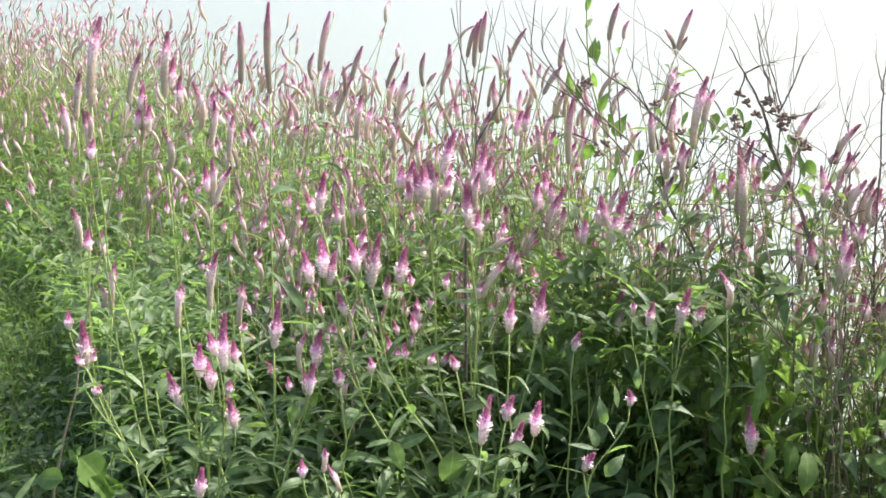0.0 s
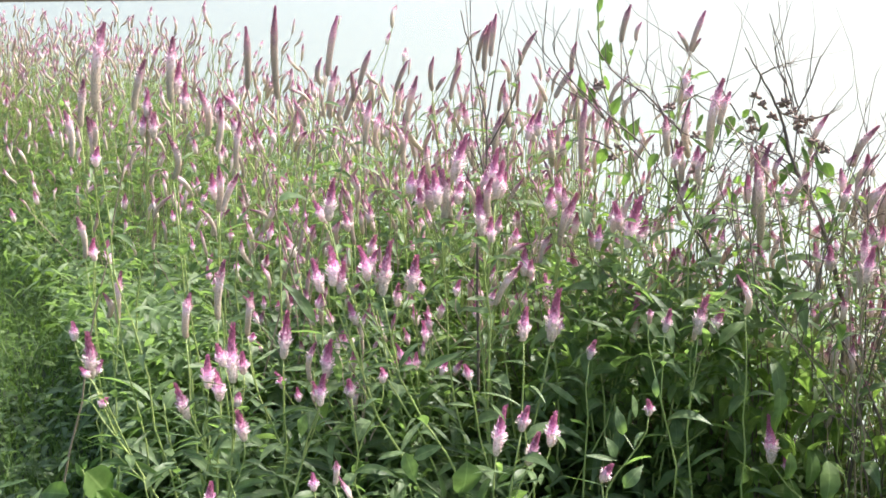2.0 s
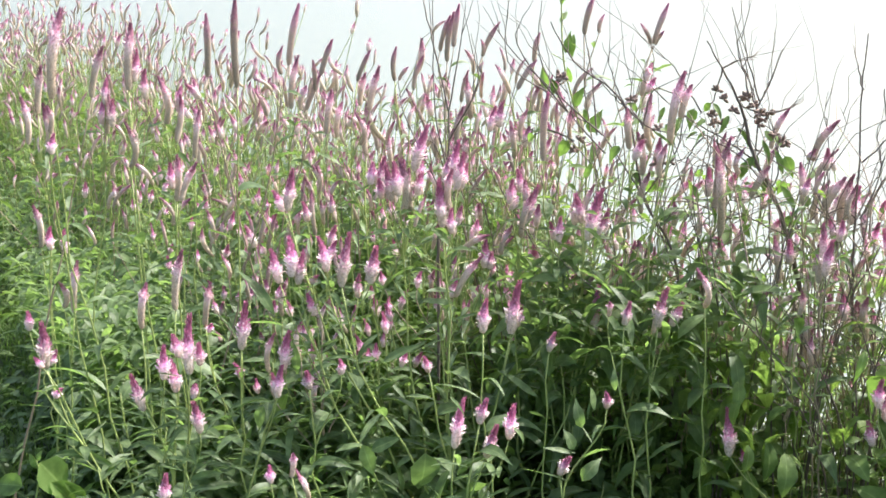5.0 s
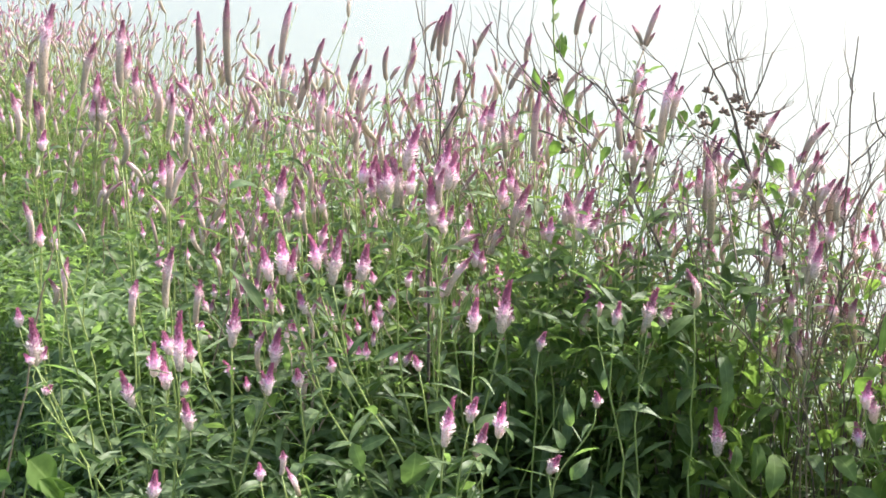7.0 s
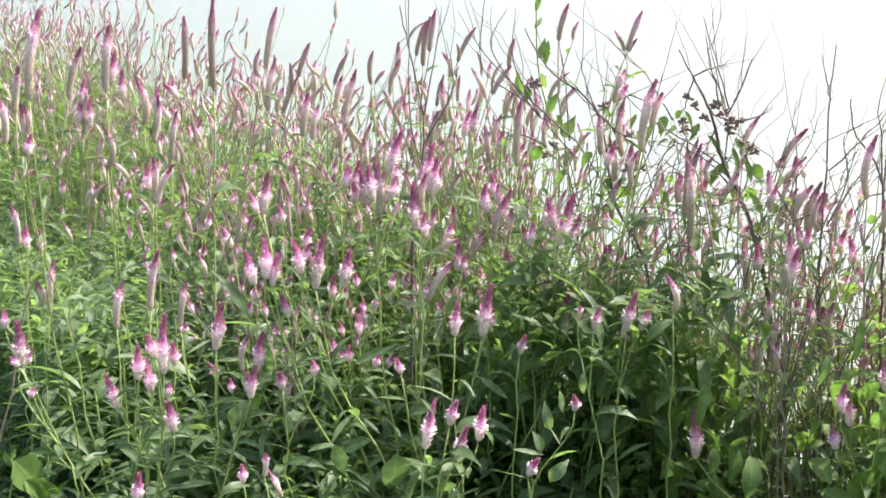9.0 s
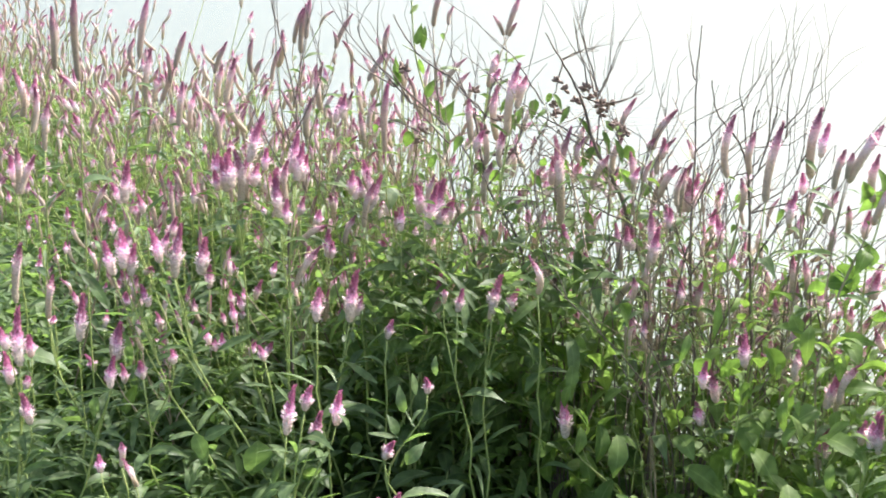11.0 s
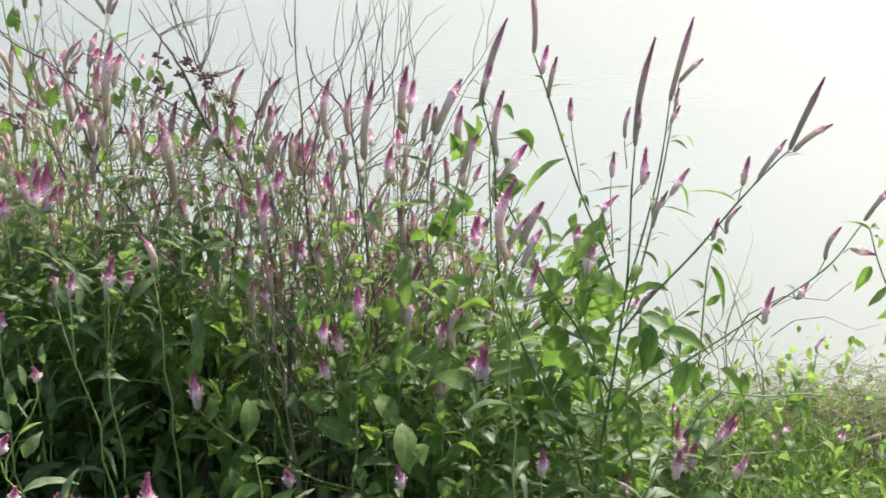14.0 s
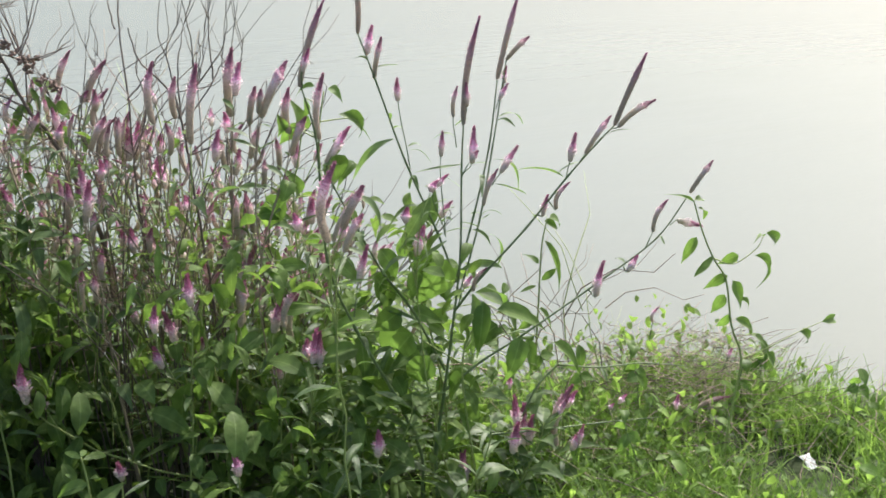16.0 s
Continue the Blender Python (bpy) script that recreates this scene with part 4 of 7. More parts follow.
cockscomb(-0.550, 2.900, [((-0.625, 2.900, 1.176), (-0.615, 2.908, 1.321), "mature"), ((-0.616, 2.917, 1.193), (-0.606, 2.907, 1.263), "young")], 236, leaves=6)
cockscomb(-0.936, 3.300, [((-0.948, 3.300, 1.083), (-0.939, 3.288, 1.203), "mature"), ((-0.964, 3.251, 1.010), (-0.975, 3.258, 1.126), "mature")], 237, leaves=8)
cockscomb(-0.703, 2.900, [((-0.814, 2.900, 1.026), (-0.813, 2.894, 1.144), "mature"), ((-0.793, 2.861, 1.037), (-0.786, 2.864, 1.082), "young"), ((-0.801, 2.884, 1.082), (-0.795, 2.874, 1.143), "mature")], 238, leaves=8)
cockscomb(-0.932, 3.400, [((-0.800, 3.400, 1.019), (-0.788, 3.392, 1.130), "mature"), ((-0.813, 3.403, 1.044), (-0.805, 3.395, 1.112), "young"), ((-0.779, 3.377, 1.040), (-0.774, 3.382, 1.110), "young"), ((-0.798, 3.395, 1.097), (-0.791, 3.391, 1.164), "young")], 239, leaves=8)
cockscomb(-0.599, 2.900, [((-0.630, 2.900, 1.001), (-0.635, 2.899, 1.102), "mature")], 240, leaves=8)
cockscomb(-0.621, 3.500, [((-0.662, 3.500, 1.030), (-0.677, 3.489, 1.162), "mature"), ((-0.710, 3.489, 1.101), (-0.710, 3.487, 1.181), "young"), ((-0.627, 3.469, 0.992), (-0.616, 3.459, 1.115), "mature"), ((-0.656, 3.540, 1.053), (-0.657, 3.540, 1.116), "young"), ((-0.620, 3.471, 1.084), (-0.611, 3.473, 1.137), "young")], 241, leaves=6)
cockscomb(-0.534, 3.200, [((-0.534, 3.200, 0.982), (-0.521, 3.208, 1.099), "mature")], 242, leaves=8)
cockscomb(-0.548, 2.900, [((-0.529, 2.900, 0.924), (-0.519, 2.888, 1.029), "mature"), ((-0.509, 2.852, 0.932), (-0.477, 2.843, 1.019), "mature"), ((-0.541, 2.922, 0.949), (-0.544, 2.914, 1.009), "young")], 243, leaves=8)
cockscomb(-0.937, 3.200, [((-0.933, 3.200, 0.754), (-0.949, 3.205, 0.858), "mature"), ((-0.914, 3.218, 0.743), (-0.917, 3.219, 0.800), "young"), ((-0.863, 3.172, 0.744), (-0.870, 3.183, 0.801), "young")], 244, leaves=7)
cockscomb(-0.846, 3.000, [((-0.805, 3.000, 0.636), (-0.792, 3.007, 0.759), "mature"), ((-0.829, 3.002, 0.647), (-0.837, 2.995, 0.711), "mature"), ((-0.920, 3.015, 0.587), (-0.923, 3.012, 0.633), "young")], 245, leaves=9)
cockscomb(-0.328, 3.400, [((-0.309, 3.400, 1.085), (-0.287, 3.402, 1.222), "mature"), ((-0.285, 3.382, 1.084), (-0.266, 3.385, 1.146), "mature"), ((-0.372, 3.356, 1.071), (-0.399, 3.351, 1.141), "old")], 246, leaves=6)
cockscomb(-0.508, 3.400, [((-0.228, 3.400, 1.175), (-0.199, 3.411, 1.266), "old"), ((-0.273, 3.438, 1.078), (-0.230, 3.433, 1.176), "old"), ((-0.249, 3.436, 1.130), (-0.252, 3.431, 1.210), "old")], 247, leaves=4, red=True)
cockscomb(-0.125, 3.500, [((-0.136, 3.500, 1.150), (-0.100, 3.511, 1.233), "old"), ((-0.129, 3.524, 1.081), (-0.116, 3.522, 1.170), "mature"), ((-0.103, 3.475, 1.071), (-0.081, 3.463, 1.190), "mature")], 248, leaves=5)
cockscomb(0.195, 3.500, [((-0.034, 3.500, 1.151), (-0.028, 3.509, 1.241), "old"), ((-0.023, 3.454, 1.157), (0.002, 3.461, 1.191), "old"), ((0.018, 3.546, 1.123), (0.045, 3.548, 1.216), "old")], 249, leaves=5)
cockscomb(-0.045, 3.300, [((-0.123, 3.300, 1.000), (-0.128, 3.292, 1.082), "mature"), ((-0.109, 3.337, 0.965), (-0.097, 3.348, 1.054), "mature"), ((-0.185, 3.320, 1.019), (-0.170, 3.321, 1.108), "mature"), ((-0.210, 3.288, 1.031), (-0.194, 3.284, 1.143), "mature")], 250, leaves=5)
cockscomb(0.111, 3.400, [((0.106, 3.400, 1.210), (0.122, 3.393, 1.337), "old"), ((0.087, 3.417, 1.236), (0.115, 3.416, 1.328), "old"), ((0.122, 3.369, 1.250), (0.134, 3.360, 1.358), "old")], 251, leaves=4, red=True)
cockscomb(-0.017, 3.400, [((0.199, 3.400, 1.223), (0.245, 3.404, 1.312), "old"), ((0.198, 3.380, 1.224), (0.194, 3.380, 1.268), "old"), ((0.196, 3.383, 1.182), (0.205, 3.391, 1.208), "old"), ((0.146, 3.440, 1.099), (0.162, 3.428, 1.183), "old")], 252, leaves=4, red=True)
cockscomb(0.298, 3.300, [((0.327, 3.300, 1.212), (0.338, 3.293, 1.287), "old"), ((0.283, 3.283, 1.146), (0.332, 3.294, 1.218), "old"), ((0.326, 3.328, 1.078), (0.340, 3.324, 1.152), "mature")], 253, leaves=4)
cockscomb(0.729, 3.300, [((0.454, 3.300, 1.285), (0.476, 3.293, 1.379), "old"), ((0.496, 3.317, 1.288), (0.511, 3.326, 1.334), "old")], 254, leaves=3, red=True)
cockscomb(0.392, 3.480, [((0.672, 3.480, 1.253), (0.710, 3.490, 1.359), "old"), ((0.661, 3.464, 1.253), (0.636, 3.474, 1.306), "old"), ((0.681, 3.499, 1.249), (0.703, 3.498, 1.286), "old")], 255, leaves=3, red=True)
cockscomb(0.647, 3.200, [((0.588, 3.200, 1.135), (0.614, 3.212, 1.215), "mature"), ((0.610, 3.173, 1.001), (0.615, 3.179, 1.137), "mature"), ((0.593, 3.158, 1.149), (0.611, 3.151, 1.184), "young")], 256, leaves=4)
cockscomb(0.514, 3.000, [((0.524, 3.000, 1.028), (0.516, 3.010, 1.121), "mature"), ((0.531, 2.971, 1.005), (0.550, 2.978, 1.051), "young")], 257, leaves=5)
cockscomb(0.371, 2.950, [((0.315, 2.950, 1.007), (0.324, 2.952, 1.165), "old")], 258, leaves=5)
cockscomb(0.305, 3.200, [((0.269, 3.200, 0.979), (0.263, 3.208, 1.071), "mature"), ((0.222, 3.187, 1.045), (0.234, 3.183, 1.123), "mature"), ((0.283, 3.179, 1.032), (0.299, 3.188, 1.102), "mature"), ((0.296, 3.210, 1.006), (0.308, 3.221, 1.056), "young")], 259, leaves=6)
cockscomb(0.076, 3.200, [((0.158, 3.200, 1.079), (0.150, 3.209, 1.177), "mature"), ((0.125, 3.164, 1.012), (0.138, 3.165, 1.110), "mature")], 260, leaves=6)
cockscomb(0.366, 2.900, [((0.400, 2.900, 0.869), (0.384, 2.891, 0.937), "young"), ((0.407, 2.854, 0.838), (0.429, 2.844, 0.945), "young"), ((0.437, 2.937, 0.828), (0.467, 2.944, 0.881), "young"), ((0.415, 2.933, 0.883), (0.425, 2.929, 0.951), "mature")], 261, leaves=7)
cockscomb(0.390, 2.900, [((0.348, 2.900, 0.825), (0.351, 2.903, 0.882), "young")], 262, leaves=7)
cockscomb(0.281, 2.950, [((0.273, 2.950, 0.859), (0.306, 2.957, 0.946), "young"), ((0.242, 2.938, 0.895), (0.247, 2.940, 0.948), "young"), ((0.262, 2.922, 0.831), (0.285, 2.912, 0.933), "mature"), ((0.216, 2.927, 0.789), (0.242, 2.936, 0.855), "mature")], 263, leaves=7)
cockscomb(0.126, 2.800, [((0.116, 2.800, 0.823), (0.176, 2.802, 0.862), "mature"), ((0.184, 2.843, 0.774), (0.189, 2.841, 0.814), "young"), ((0.103, 2.778, 0.725), (0.160, 2.785, 0.814), "mature")], 264, leaves=7)
cockscomb(0.839, 3.010, [((0.825, 3.010, 0.908), (0.868, 3.018, 0.982), "mature"), ((0.741, 2.961, 0.823), (0.723, 2.965, 1.033), "mature")], 265, leaves=4)
cockscomb(0.964, 2.800, [((0.879, 2.800, 0.932), (0.867, 2.790, 1.023), "mature"), ((0.871, 2.762, 0.954), (0.880, 2.771, 0.991), "young"), ((0.893, 2.754, 0.962), (0.904, 2.748, 1.009), "old"), ((0.950, 2.849, 0.906), (0.993, 2.847, 0.981), "mature")], 266, leaves=5, red=True)
cockscomb(0.968, 2.720, [((0.900, 2.720, 0.767), (0.889, 2.711, 0.900), "mature"), ((0.902, 2.687, 0.789), (0.912, 2.681, 0.869), "young"), ((0.949, 2.744, 0.855), (0.944, 2.735, 0.902), "young"), ((0.975, 2.761, 0.903), (0.975, 2.758, 0.974), "mature")], 267, leaves=5, red=True)
cockscomb(0.964, 3.010, [((0.905, 3.010, 0.692), (0.893, 3.021, 0.808), "mature"), ((0.945, 3.051, 0.733), (0.945, 3.046, 0.791), "young")], 268, leaves=6)
cockscomb(0.671, 2.700, [((0.645, 2.700, 0.718), (0.629, 2.694, 0.805), "mature")], 269, leaves=7)
cockscomb(0.974, 2.800, [((0.881, 2.800, 0.535), (0.890, 2.799, 0.631), "mature"), ((0.912, 2.760, 0.562), (0.909, 2.764, 0.628), "mature"), ((0.875, 2.754, 0.684), (0.880, 2.742, 0.739), "mature")], 270, leaves=6)
cockscomb(1.121, 2.900, [((1.033, 2.900, 0.629), (1.036, 2.912, 0.689), "young"), ((1.076, 2.880, 0.607), (1.073, 2.882, 0.690), "mature"), ((1.124, 2.895, 0.783), (1.110, 2.891, 0.852), "young")], 271, leaves=4)
cockscomb(1.601, 2.300, [((1.529, 2.300, 0.692), (1.553, 2.307, 0.751), "young"), ((1.488, 2.258, 0.780), (1.500, 2.268, 0.810), "young"), ((1.553, 2.267, 0.837), (1.571, 2.274, 0.859), "young")], 277, leaves=4)
cockscomb(1.270, 2.070, [((1.244, 2.070, 0.820), (1.266, 2.079, 0.968), "mature"), ((1.260, 2.034, 0.852), (1.306, 2.044, 0.928), "mature"), ((1.256, 2.023, 0.811), (1.295, 2.019, 0.879), "mature"), ((1.200, 2.110, 0.841), (1.196, 2.118, 0.874), "young")], 279, leaves=4)
cockscomb(1.289, 2.530, [((1.271, 2.530, 0.993), (1.342, 2.540, 1.107), "mature"), ((1.345, 2.564, 0.944), (1.346, 2.570, 1.044), "mature"), ((1.342, 2.549, 0.897), (1.379, 2.541, 0.980), "mature"), ((1.265, 2.523, 1.003), (1.271, 2.515, 1.057), "mature"), ((1.250, 2.551, 0.976), (1.271, 2.556, 1.058), "mature")], 280, leaves=3, red=True)
cockscomb(1.178, 2.650, [((1.238, 2.650, 0.982), (1.251, 2.644, 1.133), "mature"), ((1.239, 2.606, 1.035), (1.255, 2.618, 1.105), "young"), ((1.234, 2.681, 0.941), (1.232, 2.682, 0.988), "young"), ((1.243, 2.654, 0.897), (1.255, 2.663, 0.961), "mature"), ((1.273, 2.645, 0.881), (1.299, 2.643, 0.952), "mature")], 281, leaves=3, red=True)
cockscomb(1.135, 2.650, [((1.139, 2.650, 0.930), (1.167, 2.646, 1.104), "mature"), ((1.186, 2.626, 0.888), (1.189, 2.614, 0.958), "young")], 282, leaves=4)
cockscomb(1.163, 2.750, [((1.083, 2.750, 0.969), (1.094, 2.754, 1.108), "mature"), ((1.132, 2.742, 0.978), (1.145, 2.743, 1.069), "mature"), ((1.102, 2.706, 0.900), (1.101, 2.703, 0.973), "mature")], 283, leaves=4, red=True)
cockscomb(0.920, 3.070, [((0.992, 3.070, 0.988), (1.045, 3.061, 1.087), "mature"), ((0.995, 3.033, 0.932), (1.032, 3.027, 1.020), "mature"), ((1.009, 3.103, 0.842), (1.047, 3.100, 0.930), "mature"), ((0.977, 3.060, 0.991), (0.995, 3.063, 1.017), "young")], 284, leaves=4)
cockscomb(0.941, 3.300, [((0.958, 3.300, 0.988), (0.998, 3.294, 1.094), "mature"), ((0.935, 3.251, 0.890), (0.956, 3.251, 1.004), "mature"), ((0.944, 3.300, 0.827), (0.957, 3.304, 0.903), "young")], 285, leaves=4)
cockscomb(1.014, 3.050, [((1.065, 3.050, 0.829), (1.088, 3.049, 0.954), "mature"), ((1.095, 3.069, 0.844), (1.112, 3.074, 0.923), "young")], 286, leaves=4)
cockscomb(0.672, 3.030, [((0.743, 3.030, 0.866), (0.775, 3.024, 1.051), "old"), ((0.800, 3.030, 0.964), (0.809, 3.029, 1.019), "mature")], 287, leaves=3, red=True)
cockscomb(0.481, 2.900, [((0.599, 2.900, 1.050), (0.624, 2.893, 1.214), "mature"), ((0.619, 2.891, 1.113), (0.642, 2.893, 1.187), "mature"), ((0.591, 2.941, 0.967), (0.596, 2.951, 1.044), "mature")], 288, leaves=4)
cockscomb(1.318, 2.770, [((1.258, 2.770, 0.444), (1.305, 2.765, 0.632), "mature"), ((1.266, 2.785, 0.664), (1.254, 2.774, 0.779), "mature"), ((1.428, 2.727, 0.681), (1.454, 2.727, 0.764), "mature"), ((1.385, 2.808, 0.539), (1.387, 2.800, 0.609), "mature")], 289, leaves=5)
cockscomb(1.019, 2.550, [((1.079, 2.550, 0.585), (1.077, 2.556, 0.656), "young"), ((1.002, 2.588, 0.523), (1.006, 2.584, 0.585), "young")], 290, leaves=7)
cockscomb(1.253, 2.490, [((1.275, 2.490, 0.515), (1.314, 2.495, 0.602), "mature"), ((1.258, 2.525, 0.494), (1.284, 2.522, 0.580), "young")], 291, leaves=7)
cockscomb(1.901, 2.350, [((1.907, 2.350, 0.122), (1.954, 2.355, 0.270), "mature"), ((1.951, 2.374, 0.207), (1.981, 2.376, 0.245), "young")], 292, leaves=8)
cockscomb(1.771, 2.300, [((1.769, 2.300, 0.217), (1.771, 2.309, 0.301), "young"), ((1.805, 2.340, 0.148), (1.817, 2.351, 0.254), "young"), ((1.803, 2.307, 0.169), (1.811, 2.299, 0.245), "young"), ((1.741, 2.275, 0.175), (1.755, 2.268, 0.255), "young"), ((1.925, 2.307, 0.124), (1.954, 2.313, 0.168), "young")], 293, leaves=8)
cockscomb(1.275, 2.400, [((1.308, 2.400, 0.443), (1.311, 2.389, 0.531), "young"), ((1.295, 2.418, 0.451), (1.301, 2.423, 0.502), "young"), ((1.319, 2.385, 0.443), (1.329, 2.385, 0.522), "young")], 294, leaves=8)
cockscomb(1.343, 2.230, [((1.381, 2.230, 0.272), (1.371, 2.222, 0.338), "young")], 295, leaves=8)
cockscomb(1.612, 2.300, [((1.625, 2.300, 0.118), (1.625, 2.306, 0.187), "young")], 296, leaves=8)
cockscomb(1.235, 2.550, [((1.261, 2.550, 0.342), (1.274, 2.539, 0.443), "young"), ((1.201, 2.598, 0.496), (1.226, 2.606, 0.601), "mature")], 297, leaves=8)
cockscomb(1.056, 2.380, [((1.109, 2.380, 0.230), (1.101, 2.383, 0.282), "young")], 298, leaves=8)
cockscomb(0.824, 2.400, [((0.860, 2.400, 0.275), (0.854, 2.394, 0.321), "young")], 299, leaves=8)
cockscomb(0.536, 2.150, [((0.542, 2.150, 0.391), (0.549, 2.160, 0.467), "young"), ((0.509, 2.196, 0.363), (0.514, 2.187, 0.419), "young")], 300, leaves=7)
cockscomb(0.461, 2.150, [((0.368, 2.150, 0.406), (0.389, 2.157, 0.462), "young"), ((0.417, 2.184, 0.368), (0.425, 2.188, 0.430), "young"), ((0.411, 2.170, 0.410), (0.407, 2.169, 0.448), "young")], 301, leaves=8, big_leaves=[((0.418, 2.150, 0.407), (0.451, 2.150, 0.439), 0.020), ((0.395, 2.150, 0.444), (0.405, 2.150, 0.500), 0.018)])
cockscomb(0.252, 2.200, [((0.267, 2.200, 0.397), (0.275, 2.210, 0.457), "young"), ((0.303, 2.247, 0.413), (0.313, 2.244, 0.452), "young")], 302, leaves=8)
cockscomb(1.305, 2.800, [((1.309, 2.800, 0.665), (1.300, 2.807, 0.760), "mature"), ((1.274, 2.793, 0.647), (1.273, 2.785, 0.709), "young"), ((1.249, 2.783, 0.834), (1.245, 2.774, 0.908), "mature"), ((1.288, 2.841, 0.804), (1.307, 2.852, 0.864), "young")], 303, leaves=4)
cockscomb(1.438, 2.750, [((1.374, 2.750, 0.823), (1.371, 2.741, 0.900), "mature"), ((1.422, 2.760, 0.819), (1.429, 2.758, 0.884), "young"), ((1.433, 2.712, 0.686), (1.438, 2.707, 0.749), "young"), ((1.325, 2.725, 0.788), (1.331, 2.731, 0.855), "mature")], 304, leaves=4)
cockscomb(1.423, 2.650, [((1.486, 2.650, 0.647), (1.495, 2.638, 0.708), "young"), ((1.333, 2.619, 0.426), (1.348, 2.618, 0.541), "mature"), ((1.411, 2.602, 0.512), (1.423, 2.605, 0.566), "young")], 305, leaves=4)
cockscomb(1.070, 2.950, [((0.974, 2.950, 0.729), (0.983, 2.953, 0.802), "young"), ((1.027, 2.984, 0.631), (1.027, 2.976, 0.673), "young"), ((1.030, 2.928, 0.870), (1.038, 2.929, 0.961), "mature"), ((1.003, 2.927, 0.828), (0.994, 2.929, 0.874), "young"), ((0.954, 2.925, 0.550), (0.961, 2.929, 0.643), "mature")], 306, leaves=3, red=True)
cockscomb(1.232, 3.000, [((1.106, 3.000, 0.551), (1.101, 3.007, 0.647), "mature"), ((1.203, 3.031, 0.680), (1.212, 3.042, 0.722), "young"), ((1.147, 3.005, 0.852), (1.156, 3.004, 0.899), "young"), ((1.134, 3.036, 0.727), (1.129, 3.042, 0.801), "mature")], 307, leaves=3, red=True)
cockscomb(0.664, 3.050, [((0.729, 3.050, 0.635), (0.714, 3.052, 0.728), "mature"), ((0.772, 3.038, 0.740), (0.762, 3.033, 0.804), "young"), ((0.561, 3.011, 0.870), (0.580, 3.018, 0.970), "mature"), ((0.553, 3.012, 0.723), (0.555, 3.018, 0.804), "mature")], 308, leaves=4)
cockscomb(0.398, 2.950, [((0.422, 2.950, 0.830), (0.455, 2.951, 0.937), "young"), ((0.398, 2.996, 0.847), (0.400, 3.003, 0.921), "young"), ((0.347, 2.997, 0.809), (0.343, 2.989, 0.853), "young"), ((0.277, 2.950, 0.876), (0.272, 2.952, 0.961), "mature")], 309, leaves=5)
cockscomb(0.227, 2.900, [((0.112, 2.900, 0.862), (0.121, 2.895, 0.908), "young"), ((0.175, 2.900, 0.764), (0.175, 2.897, 0.829), "young"), ((0.232, 2.903, 0.914), (0.240, 2.891, 0.971), "young"), ((0.154, 2.894, 0.844), (0.158, 2.893, 0.878), "young")], 310, leaves=5)
cockscomb(-0.062, 3.000, [((-0.070, 3.000, 0.933), (-0.057, 2.995, 1.010), "young"), ((-0.089, 2.990, 0.946), (-0.090, 2.997, 0.998), "young"), ((-0.017, 3.018, 0.939), (-0.010, 3.018, 0.999), "young"), ((0.026, 3.015, 0.955), (0.032, 3.012, 1.007), "young"), ((0.084, 2.970, 0.954), (0.098, 2.958, 1.018), "young"), ((0.107, 2.978, 0.948), (0.120, 2.980, 1.009), "mature")], 311, leaves=5)
cockscomb(0.492, 3.000, [((0.448, 3.000, 0.836), (0.455, 3.009, 0.921), "young"), ((0.438, 3.033, 0.822), (0.430, 3.033, 0.881), "young"), ((0.568, 3.049, 0.957), (0.553, 3.048, 1.059), "mature"), ((0.477, 3.033, 0.822), (0.485, 3.031, 0.878), "young")], 312, leaves=4)
cockscomb(0.260, 3.050, [((0.261, 3.050, 0.877), (0.252, 3.056, 0.925), "young"), ((0.198, 3.099, 1.059), (0.213, 3.094, 1.120), "young"), ((0.216, 3.017, 1.078), (0.223, 3.020, 1.136), "young"), ((0.273, 3.053, 0.916), (0.264, 3.050, 0.972), "young")], 313, leaves=4)
cockscomb(1.189, 3.000, [((0.997, 3.000, 0.975), (0.999, 2.988, 1.027), "young"), ((1.000, 2.989, 0.890), (1.038, 2.987, 0.954), "mature"), ((1.065, 2.991, 0.843), (1.073, 2.999, 0.923), "young"), ((1.136, 3.008, 0.785), (1.141, 3.014, 0.844), "young")], 314, leaves=3, red=True)
cockscomb(0.995, 2.900, [((1.084, 2.900, 0.570), (1.071, 2.910, 0.671), "mature"), ((0.942, 2.925, 0.662), (0.956, 2.925, 0.737), "mature"), ((0.902, 2.925, 0.762), (0.905, 2.928, 0.819), "young"), ((1.040, 2.915, 0.636), (1.039, 2.918, 0.683), "young")], 315, leaves=4)
cockscomb(0.745, 3.050, [((0.603, 3.050, 0.990), (0.608, 3.048, 1.045), "young"), ((0.653, 3.063, 0.830), (0.659, 3.066, 0.887), "young"), ((0.742, 3.094, 0.896), (0.748, 3.100, 0.966), "young"), ((0.834, 3.085, 0.783), (0.837, 3.091, 0.854), "mature")], 316, leaves=4)



# the tall branching plants at the end of the bed
def new_cockscomb(x, y, label):
    ob = new("cockscomb_plant")
    ob.matrix_basis = Matrix.Translation((x, y, ground_at(x, y) - 0.01))
    return tagged(ob, label, "flowering plant", "cockscomb plants on the bank")


